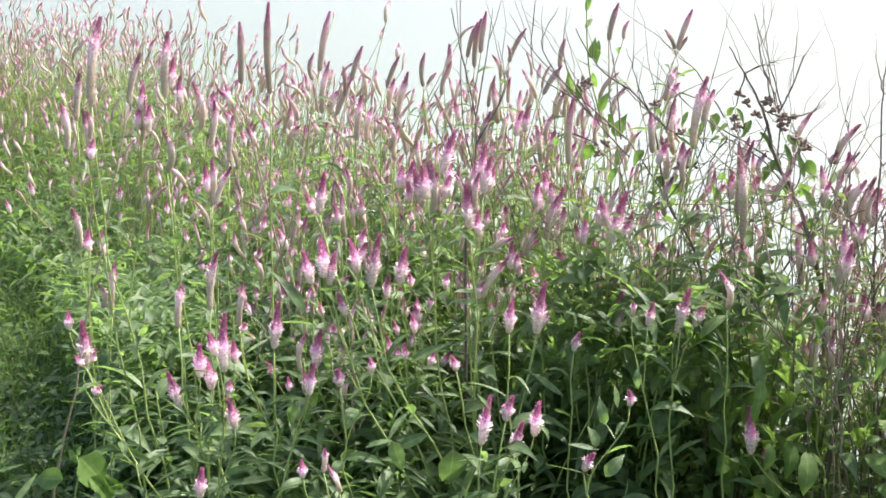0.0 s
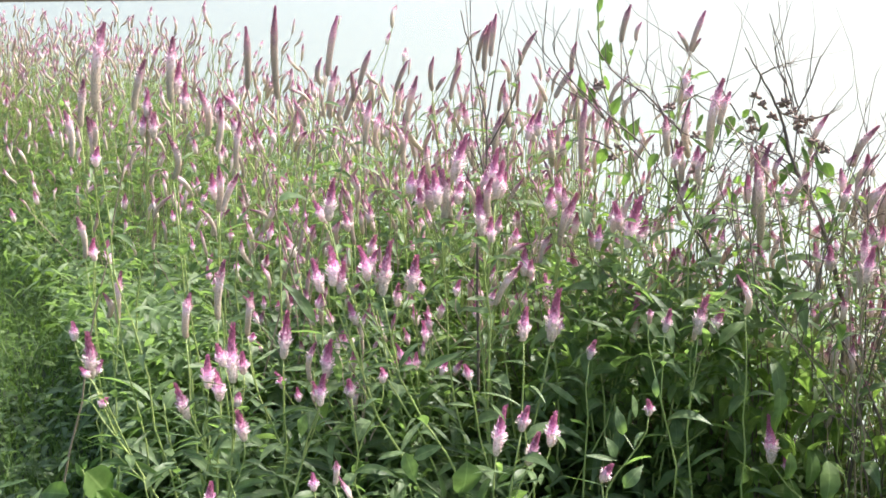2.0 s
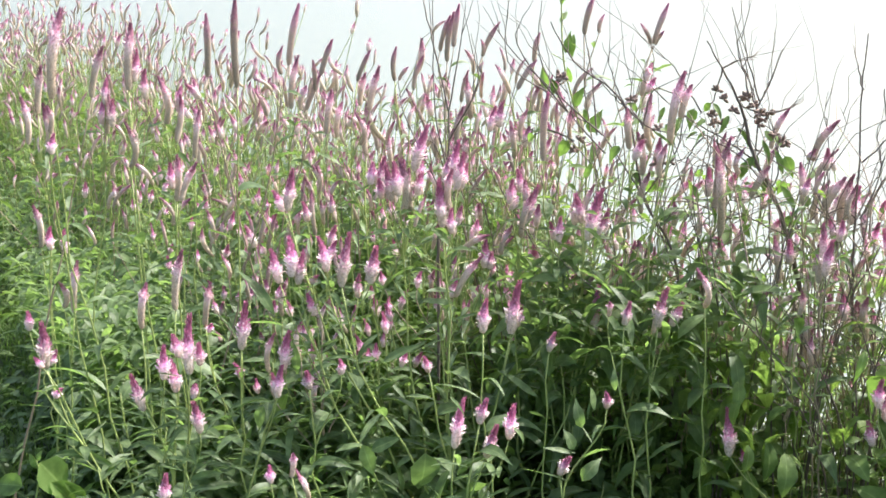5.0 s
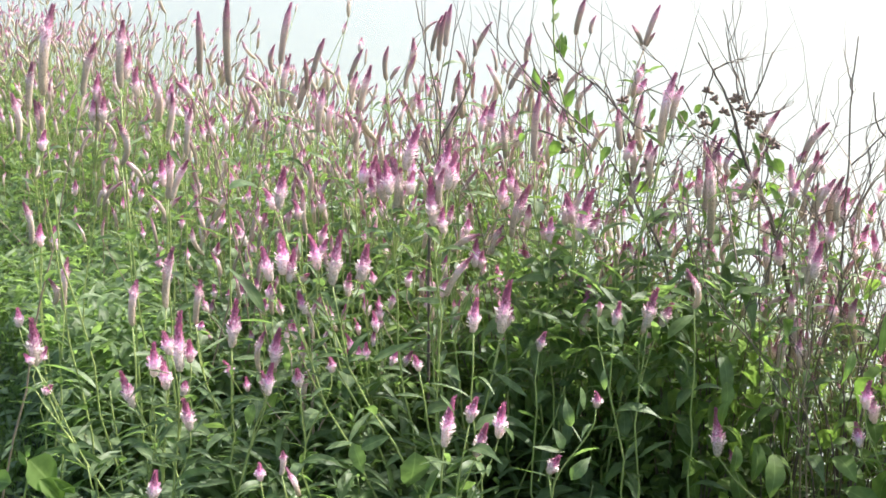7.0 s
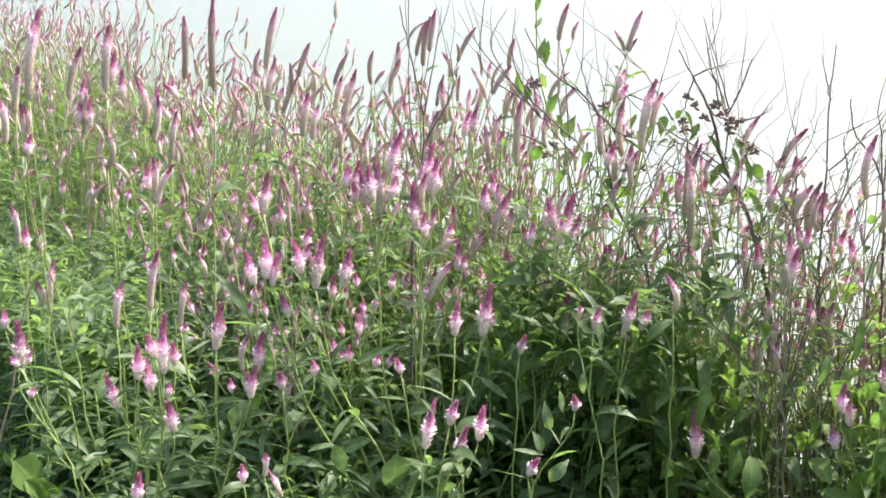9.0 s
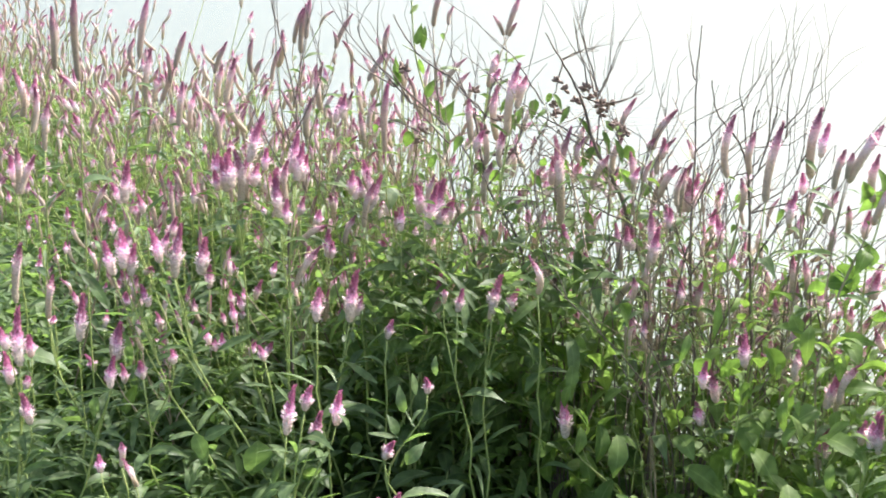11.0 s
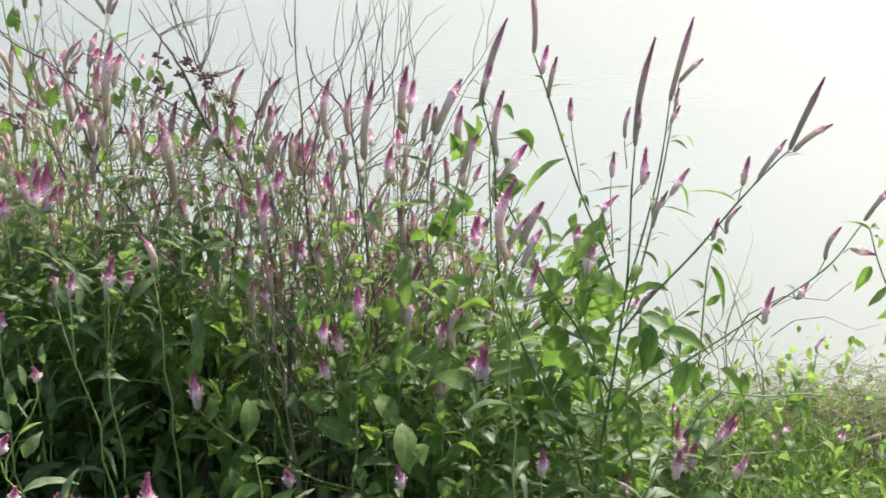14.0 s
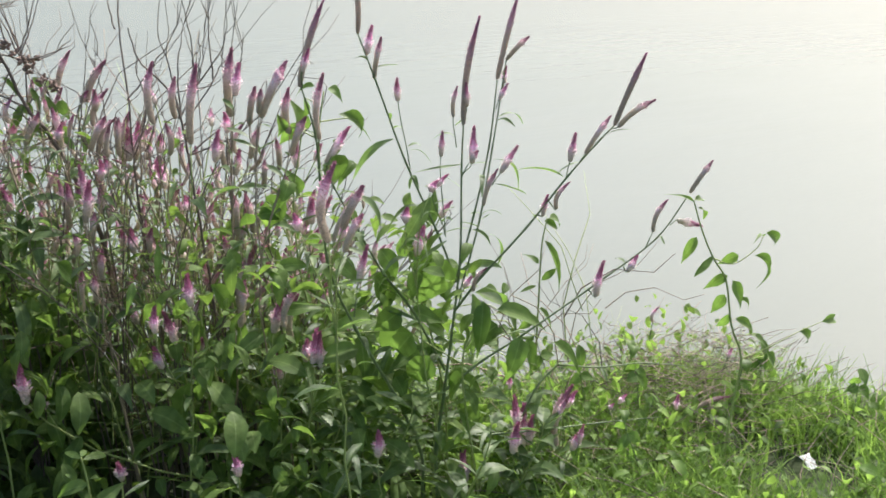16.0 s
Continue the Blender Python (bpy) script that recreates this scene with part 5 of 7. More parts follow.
def limb(plant, points, r0, r1, red=False):
    """A main stem or a branch: joints a little swollen, and slender leaves along it."""
    rng = random.Random(round(9999 * abs(points[-1][0] + points[-1][2])))
    first = r0 > 0.0045
    pts = smooth_line(rooted(plant, points, 0) if first else [local(plant, p) for p in points], 5)
    n = len(pts) - 1
    radii = [(r0 + (r1 - r0) * (i / n) ** 0.8) * (1.22 if i % 5 == 0 and 0 < i < n else 1.0) for i in range(n + 1)]
    v, f = tube(pts, radii, 7)
    part("stem" if first else "branch", mesh_from("stem", v, f, STEM_RED if red else STEM_DARK), plant)
    add_leaves(plant, pts, max(2, int(n / 5)), rng, LANCE, 0.2, 0.9, (0.35, 0.75), rng.uniform(0, 6.3), (-0.2, 0.7))


def head(plant, base, tip, kind, stalk=None):
    """A flower spike, with the side stalk that bears it."""
    rng = random.Random(round(9999 * abs(tip[0] + tip[2])))
    b, t = local(plant, base), local(plant, tip)
    if stalk:
        s = local(plant, stalk)
        run = (b - s).length
        path = bezier(s, s.lerp(b, 0.4) + Vector((0, 0, 0.1 * run)), b - (t - b).normalized() * run * 0.3, b, 6)
        part("stalk", stem_mesh("stalk", path, 0.0015, 0.0011, STEM_DARK, 5), plant)
        if run > 0.05:
            add_leaves(plant, path, 2, rng, LANCE, 0.15, 0.7, (0.25, 0.45), rng.uniform(0, 6.3), (0.0, 0.8))
    spike_on(plant, b, t, kind, rng, 0.74)


def blade_leaf(plant, base, tip, width):
    rng = random.Random(round(9999 * abs(base[0] + tip[2])))
    long_leaf(plant, local(plant, base), local(plant, tip), width, LANCE if width < 0.022 else BROAD, rng)


plant = new_cockscomb(1.570, 2.360, "tall branching cockscomb plant with straw-grey spikes tipped purple-pink")
limb(plant, [(1.581, 2.360, 0.183), (1.612, 2.369, 0.317), (1.651, 2.378, 0.505), (1.678, 2.387, 0.649), (1.693, 2.396, 0.847), (1.704, 2.400, 0.947)], 0.0052, 0.0018)
limb(plant, [(1.661, 2.380, 0.585), (1.627, 2.395, 0.703), (1.562, 2.410, 0.874), (1.508, 2.425, 1.055), (1.475, 2.440, 1.168)], 0.003, 0.0017)
limb(plant, [(1.664, 2.380, 0.599), (1.722, 2.397, 0.736), (1.775, 2.413, 0.887), (1.810, 2.430, 1.036)], 0.0028, 0.0016)
limb(plant, [(1.664, 2.370, 0.560), (1.732, 2.393, 0.715), (1.783, 2.416, 0.873), (1.829, 2.439, 1.024), (1.846, 2.450, 1.076)], 0.0026, 0.0014)
limb(plant, [(1.646, 2.360, 0.525), (1.706, 2.342, 0.599), (1.818, 2.324, 0.704), (1.916, 2.307, 0.811), (1.995, 2.289, 0.892), (2.032, 2.280, 0.926)], 0.0034, 0.0017)
limb(plant, [(1.608, 2.350, 0.339), (1.698, 2.336, 0.396), (1.798, 2.322, 0.444), (2.010, 2.308, 0.547), (2.162, 2.294, 0.632), (2.241, 2.280, 0.727)], 0.0034, 0.0016)
limb(plant, [(1.613, 2.360, 0.384), (1.533, 2.347, 0.548), (1.462, 2.333, 0.650), (1.395, 2.320, 0.779), (1.346, 2.307, 0.875), (1.333, 2.300, 0.920)], 0.0034, 0.0016)
head(plant, (1.704, 2.400, 0.947), (1.754, 2.400, 1.182), "old")
head(plant, (1.475, 2.440, 1.168), (1.472, 2.440, 1.314), "old")
head(plant, (1.810, 2.430, 1.037), (1.867, 2.430, 1.221), "old")
head(plant, (2.032, 2.280, 0.926), (2.114, 2.280, 1.082), "old")
head(plant, (1.504, 2.430, 1.067), (1.525, 2.430, 1.155), "mature")
head(plant, (1.494, 2.440, 1.120), (1.512, 2.440, 1.180), "young")
head(plant, (1.554, 2.420, 1.014), (1.552, 2.420, 1.064), "young", (1.576, 2.420, 0.857))
head(plant, (1.689, 2.420, 0.964), (1.701, 2.420, 1.031), "mature", (1.694, 2.420, 0.893))
head(plant, (1.714, 2.400, 0.987), (1.714, 2.400, 1.041), "young", (1.704, 2.400, 0.943))
head(plant, (1.712, 2.380, 0.860), (1.724, 2.380, 0.940), "young", (1.686, 2.380, 0.835))
head(plant, (1.700, 2.360, 0.872), (1.721, 2.360, 0.891), "young", (1.676, 2.360, 0.840))
head(plant, (1.644, 2.400, 0.881), (1.652, 2.400, 0.936), "young", (1.648, 2.400, 0.692))
head(plant, (1.629, 2.400, 0.812), (1.659, 2.400, 0.837), "young", (1.648, 2.400, 0.692))
head(plant, (1.738, 2.380, 0.757), (1.780, 2.380, 0.835), "mature", (1.717, 2.380, 0.693))
head(plant, (1.785, 2.380, 0.828), (1.835, 2.380, 0.883), "young", (1.762, 2.380, 0.801))
head(plant, (1.846, 2.450, 1.076), (1.909, 2.450, 1.124), "mature")
head(plant, (1.839, 2.450, 1.022), (1.848, 2.450, 1.060), "young", (1.832, 2.450, 1.002))
head(plant, (1.813, 2.430, 0.989), (1.836, 2.430, 1.024), "young", (1.805, 2.430, 0.968))
head(plant, (2.036, 2.270, 0.923), (2.134, 2.270, 0.974), "mature", (2.013, 2.270, 0.919))
head(plant, (1.952, 2.280, 0.869), (2.017, 2.280, 0.948), "mature", (1.936, 2.280, 0.850))
head(plant, (1.923, 2.300, 0.851), (1.944, 2.300, 0.912), "young", (1.913, 2.300, 0.815))
head(plant, (1.892, 2.310, 0.741), (1.927, 2.310, 0.799), "mature", (1.871, 2.310, 0.763))
head(plant, (1.861, 2.320, 0.727), (1.874, 2.320, 0.776), "young", (1.846, 2.320, 0.732))
head(plant, (1.661, 2.340, 0.582), (1.683, 2.340, 0.606), "young", (1.645, 2.340, 0.544))
head(plant, (1.684, 2.340, 0.570), (1.724, 2.340, 0.618), "mature", (1.675, 2.340, 0.573))
head(plant, (2.249, 2.280, 0.736), (2.314, 2.280, 0.805), "mature")
head(plant, (2.206, 2.270, 0.676), (2.274, 2.270, 0.654), "young", (2.185, 2.270, 0.667))
head(plant, (2.142, 2.280, 0.654), (2.184, 2.280, 0.726), "mature", (2.122, 2.280, 0.620))
head(plant, (1.992, 2.300, 0.512), (2.017, 2.300, 0.594), "young", (1.972, 2.300, 0.532))
head(plant, (2.075, 2.290, 0.563), (2.109, 2.290, 0.596), "young", (2.062, 2.290, 0.581))
head(plant, (1.330, 2.300, 0.920), (1.385, 2.300, 0.992), "mature")
head(plant, (1.337, 2.300, 0.751), (1.395, 2.300, 0.839), "mature", (1.376, 2.300, 0.692))
head(plant, (1.388, 2.300, 0.652), (1.413, 2.300, 0.730), "young", (1.373, 2.300, 0.577))
head(plant, (1.552, 2.400, 0.733), (1.560, 2.400, 0.774), "young", (1.543, 2.400, 0.667))
head(plant, (1.553, 2.360, 0.669), (1.578, 2.360, 0.740), "mature", (1.539, 2.360, 0.543))
blade_leaf(plant, (1.534, 2.410, 0.933), (1.431, 2.410, 0.900), 0.016)
blade_leaf(plant, (1.683, 2.380, 0.861), (1.566, 2.380, 0.860), 0.010)
blade_leaf(plant, (1.593, 2.400, 0.774), (1.514, 2.400, 0.780), 0.009)
blade_leaf(plant, (1.595, 2.360, 0.801), (1.511, 2.360, 0.688), 0.037)
blade_leaf(plant, (1.661, 2.300, 0.580), (1.682, 2.300, 0.422), 0.041)
blade_leaf(plant, (1.712, 2.360, 0.555), (1.859, 2.360, 0.455), 0.037)
blade_leaf(plant, (1.907, 2.300, 0.816), (1.803, 2.300, 0.869), 0.010)
blade_leaf(plant, (1.777, 2.400, 0.857), (1.871, 2.400, 0.830), 0.007)
blade_leaf(plant, (1.780, 2.400, 0.799), (1.870, 2.400, 0.768), 0.007)
blade_leaf(plant, (1.811, 2.430, 0.950), (1.884, 2.430, 0.960), 0.010)
blade_leaf(plant, (1.505, 2.420, 1.093), (1.560, 2.420, 1.098), 0.007)
blade_leaf(plant, (1.396, 2.320, 0.841), (1.486, 2.320, 0.782), 0.023)
blade_leaf(plant, (1.702, 2.370, 0.707), (1.761, 2.370, 0.675), 0.011)
blade_leaf(plant, (1.650, 2.340, 0.625), (1.773, 2.340, 0.639), 0.016)
blade_leaf(plant, (1.746, 2.370, 0.691), (1.806, 2.370, 0.634), 0.010)
blade_leaf(plant, (1.564, 2.400, 0.914), (1.595, 2.400, 0.925), 0.008)
blade_leaf(plant, (1.571, 2.400, 0.848), (1.559, 2.400, 0.817), 0.009)
plant = new_cockscomb(1.550, 2.365, "cockscomb plant with a long bent stem and purple-tipped straw spikes")
limb(plant, [(1.542, 2.360, 0.192), (1.471, 2.328, 0.361), (1.373, 2.296, 0.552), (1.310, 2.264, 0.711), (1.292, 2.232, 0.901), (1.283, 2.216, 1.003), (1.255, 2.200, 1.101)], 0.0048, 0.0017)
head(plant, (1.252, 2.200, 1.101), (1.313, 2.200, 1.259), "old")
head(plant, (1.252, 2.180, 1.133), (1.269, 2.180, 1.174), "young", (1.258, 2.200, 1.100))
head(plant, (1.293, 2.220, 0.990), (1.307, 2.220, 1.118), "mature", (1.284, 2.224, 0.950))
head(plant, (1.314, 2.212, 0.956), (1.352, 2.207, 1.009), "young", (1.294, 2.232, 0.890))


plant = new_cockscomb(1.905, 2.380, "fallen cockscomb plant whose stems lie over the creeping weeds")
limb(plant, [(1.919, 2.360, 0.334), (2.051, 2.380, 0.292), (2.196, 2.400, 0.267), (2.349, 2.420, 0.220)], 0.0026, 0.0014)
limb(plant, [(1.643, 2.280, 0.241), (1.822, 2.300, 0.204), (2.012, 2.320, 0.172), (2.214, 2.340, 0.134)], 0.0026, 0.0014)
limb(plant, [(1.919, 2.360, 0.334), (1.849, 2.345, 0.293), (1.785, 2.330, 0.207)], 0.0028, 0.0022)
head(plant, (2.085, 2.340, 0.200), (2.108, 2.340, 0.221), "young", (2.058, 2.340, 0.176))
head(plant, (2.057, 2.340, 0.191), (2.071, 2.340, 0.203), "young", (2.058, 2.340, 0.176))
head(plant, (1.941, 2.300, 0.141), (1.955, 2.300, 0.188), "young", (1.930, 2.300, 0.111))
head(plant, (1.868, 2.300, 0.163), (1.920, 2.300, 0.272), "mature", (1.861, 2.300, 0.126))
head(plant, (2.328, 2.360, 0.115), (2.453, 2.360, 0.129), "old", (2.290, 2.360, 0.099))
head(plant, (2.272, 2.350, 0.137), (2.280, 2.350, 0.177), "young", (2.265, 2.350, 0.109))
head(plant, (2.494, 2.420, 0.214), (2.508, 2.420, 0.238), "young", (2.474, 2.420, 0.171))
head(plant, (1.773, 2.340, 0.310), (1.770, 2.340, 0.341), "young", (1.779, 2.340, 0.274))
head(plant, (2.317, 2.520, 0.319), (2.335, 2.520, 0.358), "mature", (2.306, 2.520, 0.267))
head(plant, (1.587, 2.250, 0.159), (1.606, 2.250, 0.222), "young", (1.584, 2.250, 0.133))


# broad-leaved weeds and dead shrubs among the flowers
plant = new_weed((1.425, 2.550, 0.389))
weed_stem(plant, [(1.425, 2.550, 0.389), (1.409, 2.550, 0.584), (1.408, 2.550, 0.771), (1.409, 2.550, 0.927), (1.429, 2.550, 1.034)], 0)
weed_stem(plant, [(1.408, 2.550, 0.771), (1.371, 2.550, 0.799), (1.304, 2.550, 0.789)], 1)
weed_stem(plant, [(1.408, 2.550, 0.850), (1.440, 2.550, 0.868)], 2)
weed_stem(plant, [(1.405, 2.550, 0.927), (1.361, 2.550, 0.954), (1.323, 2.550, 0.970)], 3)
weed_stem(plant, [(1.413, 2.550, 0.965), (1.480, 2.550, 0.966), (1.508, 2.550, 0.956)], 4)
weed_stem(plant, [(1.417, 2.550, 1.003), (1.383, 2.550, 1.023)], 5)
weed_leaf(plant, (1.439, 2.550, 0.887), (1.463, 2.580, 0.795), 0.086)
weed_leaf(plant, (1.310, 2.550, 0.808), (1.279, 2.580, 0.723), 0.107)
weed_leaf(plant, (1.330, 2.550, 0.840), (1.304, 2.510, 0.805), 0.066)
weed_leaf(plant, (1.322, 2.550, 0.987), (1.337, 2.580, 0.943), 0.055)
weed_leaf(plant, (1.383, 2.550, 1.023), (1.393, 2.580, 0.971), 0.041)
weed_leaf(plant, (1.473, 2.550, 0.979), (1.555, 2.570, 0.919), 0.033)
weed_leaf(plant, (1.408, 2.550, 1.047), (1.364, 2.570, 1.042), 0.021)
weed_leaf(plant, (1.441, 2.550, 1.040), (1.462, 2.520, 1.025), 0.033)
weed_leaf(plant, (1.374, 2.550, 0.960), (1.317, 2.600, 0.921), 0.029)
weed_leaf(plant, (1.376, 2.550, 0.707), (1.385, 2.570, 0.661), 0.033)
weed_leaf(plant, (1.443, 2.550, 0.919), (1.476, 2.570, 0.876), 0.026)
weed_leaf(plant, (1.224, 2.550, 0.779), (1.236, 2.580, 0.725), 0.060)
plant = new_weed((1.653, 2.450, 0.272))
weed_stem(plant, [(1.653, 2.450, 0.272), (1.624, 2.450, 0.441), (1.600, 2.450, 0.551), (1.621, 2.450, 0.630)], 0)
weed_stem(plant, [(1.619, 2.450, 0.496), (1.544, 2.450, 0.568), (1.487, 2.450, 0.597)], 1)
weed_stem(plant, [(1.610, 2.450, 0.524), (1.666, 2.450, 0.587)], 2)
weed_stem(plant, [(1.600, 2.450, 0.551), (1.554, 2.450, 0.607)], 3)
weed_leaf(plant, (1.618, 2.450, 0.656), (1.617, 2.500, 0.506), 0.109)
weed_leaf(plant, (1.586, 2.450, 0.632), (1.624, 2.470, 0.716), 0.052)
weed_leaf(plant, (1.627, 2.450, 0.708), (1.670, 2.480, 0.797), 0.030)
weed_leaf(plant, (1.486, 2.450, 0.611), (1.550, 2.510, 0.520), 0.069)
weed_leaf(plant, (1.666, 2.450, 0.587), (1.717, 2.490, 0.503), 0.069)
weed_leaf(plant, (1.543, 2.450, 0.574), (1.507, 2.500, 0.485), 0.080)
weed_leaf(plant, (1.442, 2.450, 0.480), (1.434, 2.400, 0.365), 0.041)
weed_leaf(plant, (1.606, 2.450, 0.483), (1.720, 2.490, 0.406), 0.069)
weed_leaf(plant, (1.537, 2.450, 0.488), (1.524, 2.490, 0.377), 0.073)
weed_leaf(plant, (1.491, 2.450, 0.368), (1.594, 2.500, 0.269), 0.055)
weed_leaf(plant, (1.640, 2.450, 0.413), (1.553, 2.410, 0.380), 0.057)
weed_leaf(plant, (1.662, 2.450, 0.328), (1.752, 2.470, 0.256), 0.053)
plant = new_weed((1.393, 2.550, 0.290))
weed_stem(plant, [(1.393, 2.550, 0.290), (1.373, 2.560, 0.459), (1.347, 2.570, 0.624), (1.349, 2.580, 0.797), (1.371, 2.590, 0.879), (1.395, 2.600, 0.977)], 0)
weed_stem(plant, [(1.370, 2.550, 0.463), (1.491, 2.527, 0.521), (1.599, 2.503, 0.601), (1.647, 2.480, 0.644)], 1)
weed_stem(plant, [(1.370, 2.550, 0.463), (1.557, 2.510, 0.450), (1.756, 2.470, 0.491), (1.855, 2.430, 0.429)], 1)
weed_leaf(plant, (1.387, 2.600, 0.936), (1.375, 2.570, 1.008), 0.041)
weed_leaf(plant, (1.261, 2.580, 0.761), (1.331, 2.550, 0.768), 0.049)
weed_leaf(plant, (1.480, 2.600, 0.968), (1.557, 2.570, 0.921), 0.029)
weed_leaf(plant, (1.369, 2.600, 0.791), (1.344, 2.570, 0.860), 0.036)
weed_leaf(plant, (1.511, 2.600, 0.852), (1.459, 2.570, 0.820), 0.032)
weed_leaf(plant, (1.570, 2.500, 0.633), (1.635, 2.470, 0.728), 0.041)
weed_leaf(plant, (1.647, 2.480, 0.644), (1.590, 2.450, 0.544), 0.058)
weed_leaf(plant, (1.523, 2.500, 0.658), (1.563, 2.470, 0.588), 0.044)
weed_leaf(plant, (1.412, 2.500, 0.649), (1.461, 2.470, 0.596), 0.047)
weed_leaf(plant, (1.287, 2.550, 0.639), (1.357, 2.520, 0.653), 0.032)
weed_leaf(plant, (1.746, 2.450, 0.526), (1.890, 2.420, 0.444), 0.044)
weed_leaf(plant, (1.556, 2.420, 0.522), (1.635, 2.390, 0.490), 0.041)
weed_leaf(plant, (1.463, 2.420, 0.521), (1.344, 2.390, 0.534), 0.044)
weed_leaf(plant, (1.280, 2.500, 0.548), (1.368, 2.470, 0.558), 0.036)
weed_leaf(plant, (1.788, 2.420, 0.444), (1.691, 2.390, 0.416), 0.044)
weed_leaf(plant, (1.581, 2.400, 0.433), (1.472, 2.370, 0.410), 0.044)
weed_leaf(plant, (1.857, 2.400, 0.400), (1.859, 2.370, 0.314), 0.035)
weed_leaf(plant, (1.415, 2.400, 0.465), (1.280, 2.370, 0.466), 0.044)
weed_leaf(plant, (1.626, 2.380, 0.358), (1.726, 2.350, 0.311), 0.044)
weed_leaf(plant, (1.209, 2.450, 0.523), (1.130, 2.420, 0.496), 0.041)
weed_leaf(plant, (1.494, 2.380, 0.385), (1.515, 2.350, 0.328), 0.044)
weed_leaf(plant, (1.695, 2.500, 0.605), (1.727, 2.470, 0.561), 0.035)
weed_leaf(plant, (1.654, 2.500, 0.556), (1.706, 2.470, 0.500), 0.038)
plant = new_weed((1.141, 2.600, 0.304))
weed_stem(plant, [(1.141, 2.600, 0.304), (1.129, 2.600, 0.418), (1.112, 2.600, 0.530), (1.129, 2.600, 0.611)], 0)
weed_stem(plant, [(1.120, 2.600, 0.475), (1.187, 2.600, 0.526)], 1)
weed_leaf(plant, (1.142, 2.600, 0.610), (1.223, 2.660, 0.504), 0.043)
weed_leaf(plant, (1.118, 2.600, 0.530), (1.082, 2.650, 0.445), 0.034)
weed_leaf(plant, (1.089, 2.600, 0.586), (1.039, 2.650, 0.518), 0.030)
weed_leaf(plant, (0.967, 2.600, 0.646), (0.942, 2.560, 0.593), 0.017)
weed_leaf(plant, (1.031, 2.600, 0.729), (1.015, 2.560, 0.649), 0.016)
weed_leaf(plant, (1.187, 2.600, 0.526), (1.224, 2.650, 0.393), 0.030)
weed_leaf(plant, (1.009, 2.600, 0.591), (1.007, 2.660, 0.517), 0.037)
weed_leaf(plant, (1.267, 2.600, 0.583), (1.304, 2.650, 0.502), 0.030)
weed_leaf(plant, (0.810, 2.600, 0.720), (0.868, 2.680, 0.628), 0.037)
weed_leaf(plant, (1.116, 2.600, 0.405), (1.073, 2.650, 0.289), 0.033)
plant = new_weed((1.659, 2.300, 0.090))
weed_stem(plant, [(1.659, 2.300, 0.090), (1.630, 2.300, 0.354), (1.641, 2.300, 0.462), (1.695, 2.300, 0.534)], 0)
weed_stem(plant, [(1.640, 2.300, 0.435), (1.768, 2.300, 0.466), (1.874, 2.300, 0.418)], 1)
weed_stem(plant, [(1.639, 2.300, 0.408), (1.548, 2.300, 0.480), (1.507, 2.300, 0.515)], 2)
weed_leaf(plant, (1.688, 2.300, 0.556), (1.650, 2.250, 0.449), 0.039)
weed_leaf(plant, (1.724, 2.300, 0.529), (1.900, 2.340, 0.444), 0.047)
weed_leaf(plant, (1.598, 2.300, 0.671), (1.552, 2.360, 0.543), 0.075)
weed_leaf(plant, (1.541, 2.300, 0.641), (1.511, 2.360, 0.577), 0.065)
weed_leaf(plant, (1.696, 2.300, 0.588), (1.787, 2.330, 0.530), 0.028)
weed_leaf(plant, (1.507, 2.300, 0.515), (1.471, 2.350, 0.439), 0.065)
weed_leaf(plant, (1.874, 2.300, 0.418), (1.996, 2.340, 0.294), 0.043)
weed_leaf(plant, (1.783, 2.300, 0.450), (1.733, 2.270, 0.357), 0.047)
weed_leaf(plant, (1.631, 2.300, 0.382), (1.601, 2.360, 0.311), 0.065)
weed_leaf(plant, (1.614, 2.300, 0.302), (1.713, 2.350, 0.204), 0.054)
weed_leaf(plant, (1.547, 2.300, 0.453), (1.506, 2.340, 0.366), 0.065)
weed_leaf(plant, (1.482, 2.300, 0.572), (1.433, 2.350, 0.514), 0.054)
plant = new_weed((2.311, 2.200, 0.066))
weed_stem(plant, [(2.311, 2.200, 0.066), (2.333, 2.200, 0.198), (2.355, 2.200, 0.313), (2.321, 2.200, 0.407), (2.301, 2.200, 0.526), (2.261, 2.200, 0.589), (2.226, 2.200, 0.663), (2.199, 2.200, 0.742)], 0)
weed_stem(plant, [(2.355, 2.200, 0.313), (2.434, 2.200, 0.324), (2.541, 2.200, 0.349), (2.614, 2.200, 0.361)], 1)
weed_stem(plant, [(2.261, 2.200, 0.589), (2.320, 2.200, 0.565), (2.388, 2.200, 0.590), (2.412, 2.200, 0.621)], 2)
weed_leaf(plant, (2.210, 2.200, 0.649), (2.178, 2.220, 0.583), 0.024)
weed_leaf(plant, (2.388, 2.200, 0.575), (2.489, 2.220, 0.496), 0.026)
weed_leaf(plant, (2.421, 2.200, 0.627), (2.502, 2.220, 0.582), 0.026)
weed_leaf(plant, (2.337, 2.200, 0.584), (2.295, 2.230, 0.562), 0.024)
weed_leaf(plant, (2.297, 2.200, 0.491), (2.273, 2.220, 0.439), 0.028)
weed_leaf(plant, (2.322, 2.200, 0.522), (2.345, 2.180, 0.445), 0.031)
weed_leaf(plant, (2.311, 2.200, 0.438), (2.295, 2.220, 0.392), 0.021)
weed_leaf(plant, (2.334, 2.200, 0.420), (2.432, 2.230, 0.363), 0.026)
weed_leaf(plant, (2.341, 2.200, 0.469), (2.411, 2.220, 0.441), 0.014)
